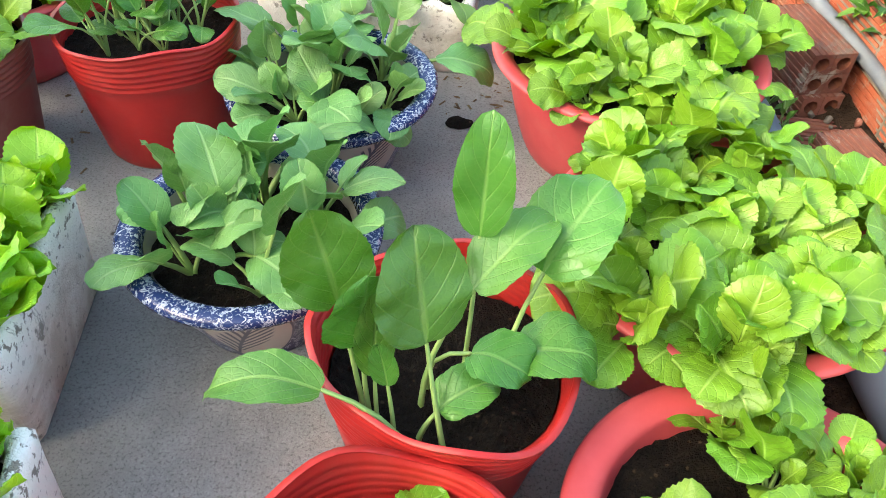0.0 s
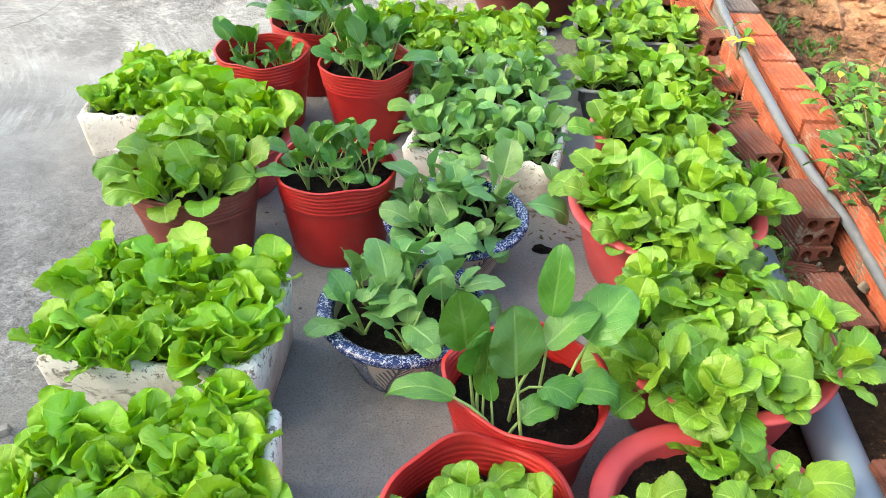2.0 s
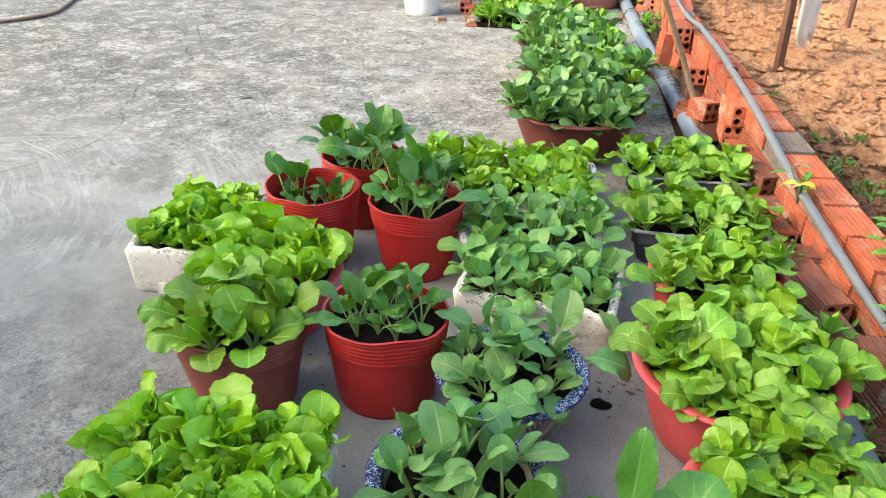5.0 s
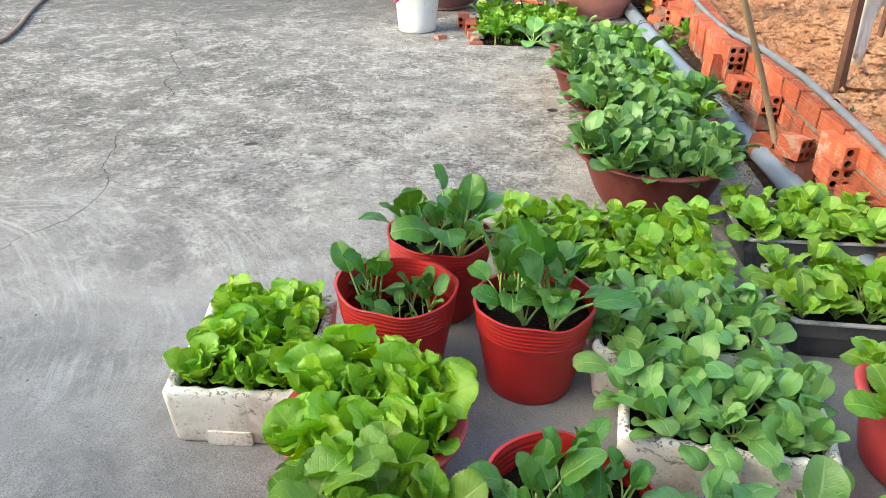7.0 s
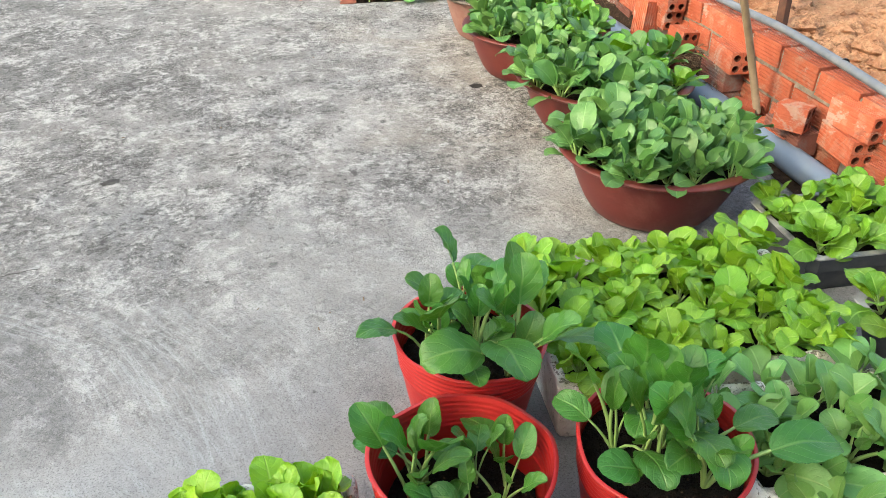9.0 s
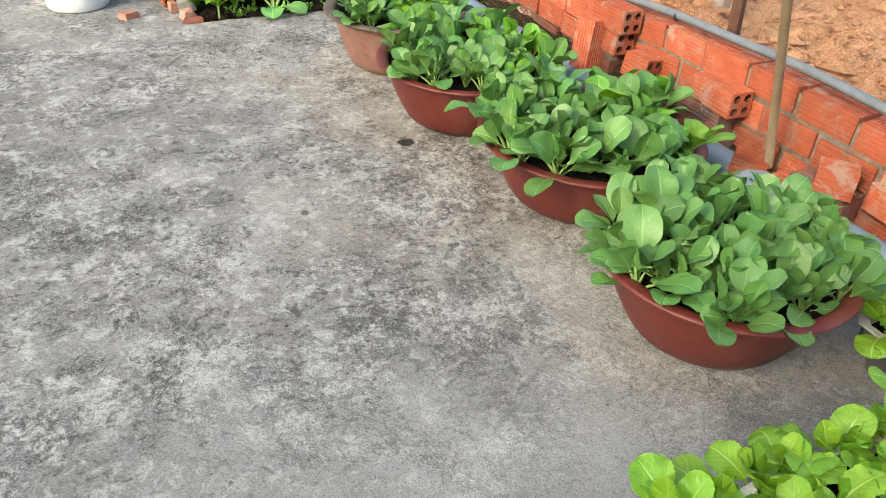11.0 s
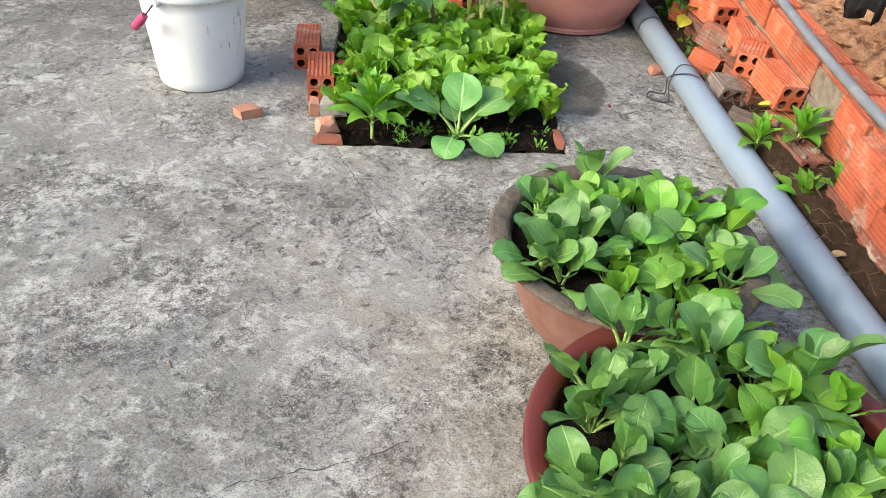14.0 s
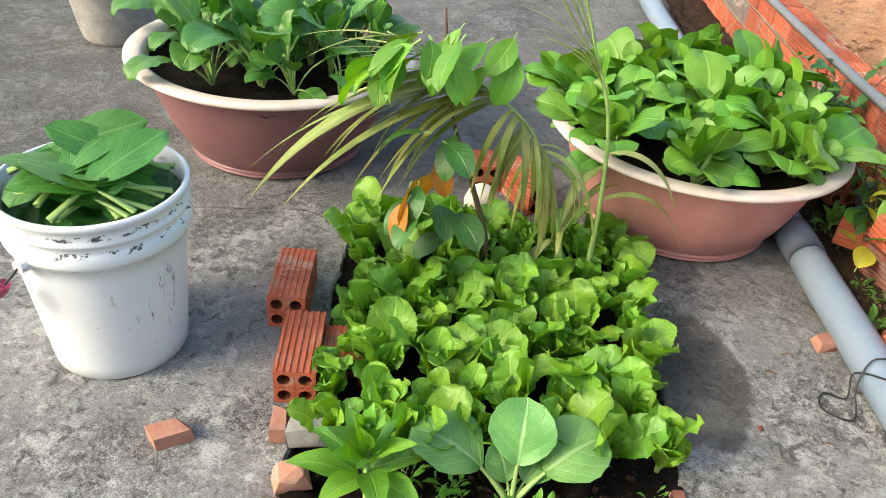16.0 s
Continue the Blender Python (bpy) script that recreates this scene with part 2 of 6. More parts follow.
    far = n.math("ADD", n.math("MULTIPLY", ax, ax), n.math("MULTIPLY", ay, ay))
    arc_zone = n.math("MULTIPLY_ADD", n.ramp(n.math("ADD", far, n.math("MULTIPLY_ADD", n.noise(p, 2.0, 4), 1.2, -0.6)), (0.45, 1.0), (1.0, 0.0)), 0.9, 0.02)
    arcs = []
    for cx, cy, fine, spiral, seed_p in ((-2.38, 2.00, 46.0, 0.17, p), (-2.95, 1.75, 40.0, 0.05, other_p)):
        ux, uy = n.math("SUBTRACT", x, cx), n.math("SUBTRACT", y, cy)
        d = n.math("SQRT", n.math("ADD", n.math("MULTIPLY", ux, ux), n.math("MULTIPLY", uy, uy)))
        d = n.math("ADD", d, n.math("MULTIPLY", n.math("ARCTAN2", uy, ux), spiral))
        d = n.math("ADD", d, n.math("MULTIPLY", n.noise(seed_p, 1.3, 2), 0.16))
        lines = n.noise(n.combine(n.math("MULTIPLY", d, fine), n.math("MULTIPLY", x, 2.2), n.math("MULTIPLY", y, 2.2)), 1.0, 6, 0.8, 0.3)
        arcs.append(n.math("MULTIPLY", n.ramp(lines, (0.49, 0.0), (0.62, 1.0)), n.ramp(n.noise(seed_p, 2.3, 4, 0.62), (0.43, 0.0), (0.58, 1.0))))
    arc = n.math("MULTIPLY", n.math("MAXIMUM", arcs[0], arcs[1]), arc_zone)
    near = n.math("MULTIPLY", smooth_zone, n.math("SUBTRACT", 1.0, arc_zone))
    col = n.mix(n.math("MULTIPLY", near, 0.50), col, n.mix(n.ramp(patch, (0.36, 0.0), (0.64, 1.0)), (0.190, 0.189, 0.190), (0.285, 0.281, 0.278)))
    col = n.mix(n.math("MULTIPLY", arc, 0.52), col, (0.47, 0.485, 0.49))
    col = n.mix(n.math("MULTIPLY", n.ramp(grain, (0.36, 1.0), (0.48, 0.0)), 0.62), col, (0.085, 0.082, 0.080))
    sand = n.noise(other_p, 300, 2, 0.8)
    col = n.mix(n.math("MULTIPLY", n.ramp(sand, (0.58, 0.0), (0.66, 1.0)), n.math("MULTIPLY", worn, 0.85)), col, (0.62, 0.61, 0.59))
    col = n.mix(n.math("MULTIPLY", n.ramp(sand, (0.35, 1.0), (0.42, 0.0)), n.math("MULTIPLY", worn, 0.85)), col, (0.050, 0.047, 0.045))
    spots = n.ramp(n.voronoi(p, 13), (0.035, 1.0), (0.075, 0.0))
    col = n.mix(n.math("MULTIPLY", spots, n.ramp(n.noise(p, 3.3, 2), (0.5, 0.0), (0.62, 0.9))), col, (0.035, 0.03, 0.027))
    crumbs = n.ramp(n.voronoi(turned_p, 55), (0.05, 1.0), (0.12, 0.0))
    col = n.mix(n.math("MULTIPLY", crumbs, n.ramp(n.noise(p, 2.6, 4, 0.6), (0.52, 0.0), (0.64, 0.75))), col, (0.045, 0.04, 0.036))
    # the far end of the slab is darker
    far_dark = n.ramp(n.math("DIVIDE", n.math("ADD", y, n.math("MULTIPLY_ADD", patch, 2.2, -1.1)), 10.0), (0.575, 0.0), (0.67, 1.0))
    col = n.mix(n.math("MULTIPLY", far_dark, 0.64), col, (0.105, 0.102, 0.100))
    # dark patch with a ragged edge beside the bed
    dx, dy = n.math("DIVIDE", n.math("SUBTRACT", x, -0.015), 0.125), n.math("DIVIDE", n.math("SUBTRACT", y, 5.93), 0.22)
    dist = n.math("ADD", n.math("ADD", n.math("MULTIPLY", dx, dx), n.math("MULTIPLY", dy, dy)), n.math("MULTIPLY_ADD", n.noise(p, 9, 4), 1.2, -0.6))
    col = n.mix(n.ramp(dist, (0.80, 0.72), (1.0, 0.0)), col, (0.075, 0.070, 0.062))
    n.color(col)
    h = n.math("ADD", n.math("MULTIPLY", n.ramp(crust, (0.42, 0.0), (0.62, 1.0)), n.math("MULTIPLY_ADD", rough_zone, 0.8, 0.12)), n.math("MULTIPLY", n.ramp(pit, (0.50, 0.0), (0.66, 1.0)), n.math("MULTIPLY_ADD", rough_zone, -0.8, -0.15)))
    h = n.math("ADD", h, n.math("ADD", n.math("MULTIPLY", grain, 0.25), n.math("MULTIPLY", n.ramp(fleck, (0.5, 0.0), (0.62, 1.0)), n.math("MULTIPLY", rough_zone, 0.5))))
    n.bump(h, 0.8, 0.005)
    return n.m


CONCRETE = concrete_material()


def simple(name, a, b, scale=20, rough=0.6, spec=0.4, bump=0.2, dist=0.003, dirt=None, dirt_amount=0.5, vary=0.0):
    n = Nodes(name, rough, spec)
    col = n.mix(n.ramp(n.noise(n.obj, scale, 5, 0.65), (0.3, 0.0), (0.7, 1.0)), a, b)
    if dirt:
        col = n.mix(n.math("MULTIPLY", n.ramp(n.noise(n.obj, scale * 0.45, 6, 0.75, 0.5), (0.5, 0.0), (0.68, 1.0)), dirt_amount), col, dirt)
    if vary:
        col = n.shift(col, 0.5, 1.0, n.math("MULTIPLY_ADD", n.rand, 2 * vary, 1.0 - vary))
    n.color(col)
    if bump:
        n.bump(n.math("ADD", n.noise(n.obj, scale * 5, 4), n.noise(n.obj, scale, 3)), bump, dist)
    return n.m


RED_PLASTIC = simple("red_soft_plastic", (0.34, 0.013, 0.013), (0.45, 0.022, 0.020), 9, 0.42, 0.45, 0.15, 0.004, (0.30, 0.06, 0.05), 0.35)
DULL_RED = simple("dull_red_plastic", (0.20, 0.046, 0.036), (0.27, 0.075, 0.058), 9, 0.5, 0.4, 0.15, 0.004, (0.33, 0.16, 0.13), 0.4)
PINK_PLASTIC = simple("pink_red_plastic", (0.44, 0.045, 0.052), (0.54, 0.085, 0.090), 7, 0.42, 0.45, 0.08, 0.002, (0.45, 0.16, 0.14), 0.35)
TERRA = simple("terracotta_plastic", (0.082, 0.0135, 0.011), (0.112, 0.021, 0.016), 8, 0.48, 0.4, 0.08, 0.002, (0.24, 0.10, 0.08), 0.35)
MAUVE = simple("mauve_glaze", (0.165, 0.072, 0.078), (0.22, 0.100, 0.104), 6, 0.45, 0.45, 0.1, 0.002, (0.15, 0.075, 0.07), 0.4)
DUSTY_PINK = simple("dusty_pink_glaze", (0.47, 0.20, 0.175), (0.56, 0.27, 0.235), 6, 0.45, 0.45, 0.1, 0.002, (0.20, 0.09, 0.075), 0.4)
PALE_RIM = simple("pale_worn_rim", (0.52, 0.43, 0.38), (0.64, 0.55, 0.49), 12, 0.6, 0.35, 0.15, 0.002, (0.40, 0.30, 0.26), 0.4)
GREY_RIM = simple("weathered_grey_rim", (0.075, 0.062, 0.052), (0.15, 0.125, 0.105), 45, 0.9, 0.15, 0.9, 0.005, (0.04, 0.034, 0.03), 0.7)
FADED_TERRA = simple("faded_terracotta", (0.150, 0.070, 0.055), (0.215, 0.120, 0.10), 14, 0.75, 0.25, 0.3, 0.003, (0.14, 0.10, 0.085), 0.6)
BLACK_PLASTIC = simple("grey_black_plastic", (0.042, 0.045, 0.050), (0.085, 0.088, 0.094), 14, 0.5, 0.4, 0.15, 0.002, (0.13, 0.125, 0.12), 0.4)
PALE_EDGE = simple("scuffed_tray_edge", (0.22, 0.22, 0.22), (0.40, 0.40, 0.39), 25, 0.6, 0.4, 0.2, 0.002, (0.09, 0.09, 0.09), 0.5)
PVC = simple("blue_grey_pvc", (0.155, 0.200, 0.265), (0.205, 0.255, 0.320), 5, 0.38, 0.5, 0.05, 0.002, (0.22, 0.235, 0.24), 0.45)
CONDUIT = simple("grey_conduit_plastic", (0.10, 0.11, 0.13), (0.15, 0.16, 0.18), 12, 0.45, 0.45, 0.05, 0.002, (0.26, 0.235, 0.21), 0.4)
HOSE = simple("brown_hose", (0.17, 0.10, 0.07), (0.26, 0.17, 0.12), 10, 0.5)
BLACK_WIRE = simple("black_wire", (0.012, 0.012, 0.013), (0.03, 0.03, 0.03), 10, 0.5, 0.4, 0)
RUST = simple("rusty_steel", (0.06, 0.028, 0.017), (0.12, 0.05, 0.03), 20, 0.75, 0.4, 0.3)
CLOTH = simple("pale_cloth", (0.55, 0.50, 0.45), (0.68, 0.64, 0.60), 8, 0.9, 0.1, 0.2, 0.004, (0.42, 0.37, 0.33), 0.4)
BLACK_CLOTH = simple("black_cloth", (0.012, 0.012, 0.014), (0.03, 0.03, 0.034), 8, 0.85, 0.15, 0.2, 0.004)
MORTAR = simple("grey_mortar", (0.10, 0.085, 0.07), (0.25, 0.21, 0.17), 30, 0.9, 0.2, 0.6, 0.004, (0.12, 0.10, 0.08), 0.5)
CEMENT = simple("cement_render", (0.24, 0.23, 0.215), (0.34, 0.325, 0.305), 30, 0.9, 0.2, 0.5, 0.004, (0.14, 0.13, 0.12), 0.5)
BALL = simple("off_white_shell", (0.55, 0.47, 0.38), (0.68, 0.60, 0.50), 12, 0.6, 0.3, 0.1)
MAGENTA = simple("magenta_grip_plastic", (0.30, 0.03, 0.10), (0.42, 0.06, 0.16), 14, 0.5, 0.4, 0.1)
RUBBER = simple("dark_rubber", (0.018, 0.016, 0.015), (0.05, 0.045, 0.042), 60, 0.9, 0.15, 0.6)
CRACK = simple("crack_shadow", (0.045, 0.042, 0.04), (0.10, 0.095, 0.09), 40, 0.95, 0.1, 0.3)
DEBRIS = simple("dry_litter", (0.10, 0.06, 0.035), (0.24, 0.17, 0.10), 30, 0.9, 0.2, 0.3, 0.003, None, 0.5, 0.4)
STAINED = simple("stained_dark_cement", (0.075, 0.068, 0.06), (0.15, 0.135, 0.12), 25, 0.9, 0.2, 0.6, 0.005, (0.10, 0.06, 0.035), 0.6)
SHADE_WALL = simple("shade_wall_render", (0.46, 0.44, 0.41), (0.54, 0.52, 0.49), 2, 0.9, 0.2, 0.3, 0.004)


def soil_material(name, a, b, c):
    n = Nodes(name, 0.95, 0.15)
    col = n.mix(n.ramp(n.noise(n.pos, 45, 6, 0.75), (0.35, 0.0), (0.68, 1.0)), a, b)
    col = n.mix(n.math("MULTIPLY", n.ramp(n.voronoi(n.pos, 75), (0.10, 1.0), (0.22, 0.0)), n.ramp(n.noise(n.pos, 17, 2), (0.52, 0.0), (0.6, 1.0))), col, c)
    n.color(col)
    n.bump(n.math("ADD", n.noise(n.pos, 60, 5, 0.75), n.noise(n.pos, 200, 3)), 1.0, 0.018)
    return n.m


SOIL = soil_material("potting_soil", (0.005, 0.0035, 0.0025), (0.020, 0.013, 0.009), (0.085, 0.055, 0.032))
STRIP = soil_material("strip_soil", (0.028, 0.018, 0.012), (0.085, 0.050, 0.030), (0.20, 0.11, 0.06))


def dirt_material():
    n = Nodes("orange_dirt", 0.95, 0.12)
    p = n.pos
    col = n.mix(n.ramp(n.noise(p, 3.2, 6, 0.7), (0.32, 0.0), (0.68, 1.0)), (0.60, 0.265, 0.135), (0.82, 0.460, 0.270))
    col = n.mix(n.ramp(n.noise(p, 30, 5, 0.75), (0.46, 0.0), (0.66, 0.8)), col, (0.82, 0.52, 0.30))
    col = n.mix(n.ramp(n.noise(p, 13, 5, 0.75), (0.52, 0.0), (0.66, 0.8)), col, (0.26, 0.105, 0.055))
    x, y, _ = n.split(p)
    # shade on the strip behind the wall, put into the dirt's colour
    shaded = n.math("ADD", n.math("MULTIPLY", n.math("SUBTRACT", 3.3, y), 0.45), n.math("MULTIPLY", n.math("SUBTRACT", 1.15, x), 1.2))
    shaded = n.math("ADD", n.math("MINIMUM", shaded, n.math("MULTIPLY", n.math("SUBTRACT", 3.4, y), 1.2)), n.math("MULTIPLY_ADD", n.noise(p, 5, 5, 0.7), 1.6, -0.8))
    col = n.mix(n.ramp(shaded, (0.1, 0.0), (0.5, 0.85)), col, (0.165, 0.088, 0.052))
    n.color(col)
    n.bump(n.math("ADD", n.noise(p, 26, 6, 0.75), n.math("MULTIPLY", n.noise(p, 90, 4), 0.6)), 1.0, 0.06)
    return n.m


DIRT = dirt_material()


def brick_material(name, a, b, stain, amount):
    n = Nodes(name, 0.82, 0.2)
    col = n.mix(n.ramp(n.noise(n.obj, 16, 5, 0.7), (0.3, 0.0), (0.7, 1.0)), a, b)
    streak = n.noise(n.stretch(n.obj, (60, 4, 60)), 2.2, 3)
    col = n.mix(n.math("MULTIPLY", n.ramp(streak, (0.45, 0.0), (0.7, 1.0)), 0.35), col, (b[0] * 1.15, b[1] * 1.25, b[2] * 1.3))
    wear = n.ramp(n.noise(n.pos, 9, 6, 0.75, 0.6), (0.52, 0.0), (0.66, 1.0))
    col = n.mix(n.math("MULTIPLY", wear, amount), col, stain)
    smear = n.ramp(n.noise(n.pos, 5.5, 7, 0.7, 0.8), (0.585, 0.0), (0.63, 1.0))
    col = n.mix(n.math("MULTIPLY", smear, amount), col, (0.37, 0.32, 0.27))
    soot = n.ramp(n.noise(n.stretch(n.pos, (1, 1, 1), (0.3, 0.9, 0.2)), 7, 7, 0.75, 0.5), (0.56, 0.0), (0.66, 1.0))
    col = n.mix(n.math("MULTIPLY", soot, 0.55), col, (0.10, 0.055, 0.04))
    col = n.shift(col, 0.5, 1.0, n.math("MULTIPLY_ADD", n.rand, 0.5, 0.72))
    n.color(col)
    n.bump(n.math("ADD", n.noise(n.obj, 90, 4, 0.7), n.noise(n.obj, 25, 3)), 0.35, 0.003)
    return n.m


BRICK = brick_material("orange_hollow_brick", (0.30, 0.066, 0.032), (0.41, 0.112, 0.058), (0.36, 0.25, 0.185), 0.5)
BRICK_OLD = brick_material("old_red_brick", (0.15, 0.055, 0.040), (0.23, 0.088, 0.062), (0.17, 0.145, 0.13), 0.85)
PALE_BRICK = brick_material("pale_worn_brick", (0.36, 0.15, 0.10), (0.46, 0.24, 0.175), (0.45, 0.38, 0.32), 0.5)
BRICK_GREY = brick_material("grey_stained_brick", (0.11, 0.085, 0.078), (0.19, 0.15, 0.135), (0.12, 0.115, 0.11), 0.6)
HOLE = simple("brick_hole_clay", (0.10, 0.035, 0.022), (0.16, 0.055, 0.033), 40, 0.9, 0.1, 0.2)


def foam_material():
    n = Nodes("dirty_white_foam", 0.75, 0.3)
    p = n.obj
    z = n.split(p)[2]
    col = n.mix(n.ramp(n.noise(p, 9, 5, 0.65), (0.35, 0.0), (0.65, 1.0)), (0.82, 0.78, 0.70), (0.89, 0.86, 0.79))
    grime = n.noise(p, 6.5, 7, 0.7, 0.5)
    low = n.math("MULTIPLY_ADD", n.ramp(z, (0.0, 1.0), (0.10, 0.0)), 0.10, grime)
    col = n.mix(n.math("MULTIPLY", n.ramp(low, (0.51, 0.0), (0.64, 1.0)), 0.62), col, (0.46, 0.39, 0.30))
    col = n.mix(n.math("MULTIPLY", n.ramp(n.noise(n.stretch(p, (1, 1, 1), (0.5, 0.1, 0.7)), 15, 7, 0.72, 0.6), (0.60, 0.0), (0.65, 1.0)), 0.7), col, (0.13, 0.105, 0.07))
    speck = n.ramp(n.math("MULTIPLY_ADD", n.ramp(z, (0.125, 0.0), (0.15, 1.0)), 0.05, n.noise(p, 70, 4, 0.7)), (0.59, 0.0), (0.65, 1.0))
    col = n.mix(n.math("MULTIPLY", speck, n.math("MULTIPLY_ADD", n.ramp(z, (0.125, 0.0), (0.15, 1.0)), 0.45, 0.40)), col, (0.14, 0.105, 0.07))
    cell = n.voronoi(p, 190, "DISTANCE_TO_EDGE")
    n.color(col)
    n.bump(n.math("ADD", n.math("MULTIPLY", n.ramp(cell, (0.0, 0.0), (0.2, 1.0)), 0.35), n.math("MULTIPLY", n.noise(p, 16, 5, 0.65), 3.0)), 0.5, 0.005)
    return n.m


FOAM = foam_material()


def bucket_material():
    n = Nodes("white_bucket_plastic", 0.35, 0.5)
    p = n.obj
    bx, by, bz = n.split(p)
    col = n.mix(n.noise(p, 6, 4), (0.60, 0.63, 0.66), (0.70, 0.72, 0.74))
    col = n.mix(n.math("MULTIPLY", n.ramp(n.noise(p, 10, 5, 0.7), (0.55, 0.0), (0.75, 1.0)), 0.3), col, (0.52, 0.51, 0.49))
    side = n.ramp(n.math("ADD", n.math("MULTIPLY", bx, 5.2), n.math("MULTIPLY", by, -3.6)), (0.30, 0.12), (0.93, 1.0))
    rings = n.ramp(n.math("ABSOLUTE", n.math("SUBTRACT", n.math("FRACT", n.math("DIVIDE", n.math("SUBTRACT", bz, 0.281), 0.0345)), 0.5)), (0.30, 0.0), (0.38, 1.0))
    rings = n.math("MULTIPLY", rings, n.ramp(bz, (0.275, 0.0), (0.285, 1.0)))
    chips = n.ramp(n.noise(n.stretch(p, (24, 24, 40)), 1.6, 5, 0.75), (0.54, 0.0), (0.58, 1.0))
    col = n.mix(n.math("MULTIPLY", n.math("MULTIPLY", chips, rings), n.ramp(side, (0.1, 0.35), (0.6, 0.95))), col, (0.03, 0.028, 0.026))
    drip = n.ramp(n.noise(n.stretch(p, (34, 34, 7)), 1.6, 6, 0.8, 0.3), (0.57, 0.0), (0.61, 1.0))
    low = n.math("MULTIPLY", n.ramp(bz, (0.05, 0.0), (0.08, 1.0)), n.ramp(bz, (0.22, 1.0), (0.26, 0.0)))
    col = n.mix(n.math("MULTIPLY", n.math("MULTIPLY", n.ramp(side, (0.75, 0.0), (0.95, 1.0)), drip), n.math("MULTIPLY", low, 0.9)), col, (0.075, 0.062, 0.035))
    dots = n.ramp(n.voronoi(p, 26), (0.05, 1.0), (0.09, 0.0))
    col = n.mix(n.math("MULTIPLY", dots, n.ramp(n.noise(p, 12, 3), (0.58, 0.0), (0.66, 0.8))), col, (0.05, 0.045, 0.04))
    n.color(col)
    n.bump(n.noise(p, 40, 3), 0.06, 0.002)
    return n.m


BUCKET = bucket_material()


def speckle_material():
    n = Nodes("blue_speckled_glaze", 0.25, 0.5)
    s = n.noise(n.obj, 150, 3, 0.7, 1.2)
    col = n.mix(n.ramp(s, (0.52, 0.0), (0.60, 1.0)), (0.012, 0.026, 0.105), (0.40, 0.45, 0.55))
    return n.color(col).m


SPECKLE = speckle_material()


def painted_pot_material():
    n = Nodes("painted_white_ceramic", 0.28, 0.5)
    x, y, z = n.split(n.uv)
    # five wide pale fields round the pot, each with a brushed plume; speckled blue between them
    f = n.math("SUBTRACT", n.math("FRACT", n.math("MULTIPLY", x, 5.0)), 0.5)
    dx = n.math("ABSOLUTE", f)
    dz = n.math("SUBTRACT", y, 0.55)
    d = n.math("ADD", n.math("POWER", n.math("MULTIPLY", dx, 2.75), 2.6), n.math("POWER", n.math("MULTIPLY", n.math("ABSOLUTE", dz), 1.85), 2.6))
    panel = n.ramp(d, (0.93, 1.0), (0.97, 0.0))
    edge = n.math("MULTIPLY", n.ramp(d, (0.82, 0.0), (0.86, 1.0)), panel)
    s = n.noise(n.obj, 150, 3, 0.7, 1.2)
    speck = n.mix(n.ramp(s, (0.50, 0.0), (0.57, 1.0)), (0.014, 0.026, 0.105), (0.42, 0.45, 0.53))
    # plume: a leaning quill with strokes swept off both sides
    q = n.math("SUBTRACT", n.math("ADD", f, 0.05), n.math("MULTIPLY", dz, 0.35))
    aq = n.math("ABSOLUTE", q)
    stroke = n.math("FRACT", n.math("SUBTRACT", n.math("MULTIPLY", y, 8.5), n.math("MULTIPLY", n.math("POWER", aq, 0.8), 11.0)))
    body = n.math("ADD", n.math("POWER", n.math("MULTIPLY", aq, 4.4), 2.0), n.math("POWER", n.math("MULTIPLY", dz, 2.5), 2.0))
    body = n.math("ADD", body, n.math("MULTIPLY_ADD", n.noise(n.obj, 40, 3), 0.7, -0.35))
    sv = n.math("MULTIPLY", n.ramp(stroke, (0.50, 0.0), (0.60, 1.0)), n.ramp(body, (0.75, 1.0), (1.0, 0.0)))
    sv = n.math("MAXIMUM", sv, n.math("MULTIPLY", n.ramp(aq, (0.012, 1.0), (0.022, 0.0)), n.ramp(body, (1.0, 1.0), (1.2, 0.0))))
    cream = n.mix(n.noise(n.obj, 20, 4), (0.46, 0.41, 0.35), (0.55, 0.50, 0.44))
    inside = n.mix(n.math("MULTIPLY", sv, 0.95), cream, (0.018, 0.024, 0.06))
    inside = n.mix(edge, inside, (0.05, 0.055, 0.11))
    n.color(n.mix(panel, speck, inside))
    return n.m


PAINTED = painted_pot_material()


# ---- mesh helpers ----
def thing(name, label, category, group="", at=(0, 0, 0), turn=0.0, kind=""):
    e = new(name)
    e.matrix_basis = pose(*at, 0, 0, turn)
    return tagged(e, label, category, group, kind)


def mesh_of(name, verts, faces, material, smooth=True, uvs=None):
    me = bpy.data.meshes.new(name)
    me.from_pydata(verts, [], faces)
    mats = material if isinstance(material, (list, tuple)) else [material]
    for m in mats:
        me.materials.append(m)
    if smooth:
        me.polygons.foreach_set("use_smooth", [True] * len(me.polygons))
    if uvs:
        lay = me.uv_layers.new(name="uv")
        idx = np.empty(len(me.loops), dtype=np.int32)
        me.loops.foreach_get("vertex_index", idx)
        lay.data.foreach_set("uv", np.asarray(uvs, dtype=np.float32)[idx].ravel())
    me.update()
    return me


def put(name, me, parent=None, m=None, label=""):
    ob = new(name, me)
    ob.parent = parent
    if m is not None:
        ob.matrix_basis = m
    if label:
        ob["label"] = label
    return ob


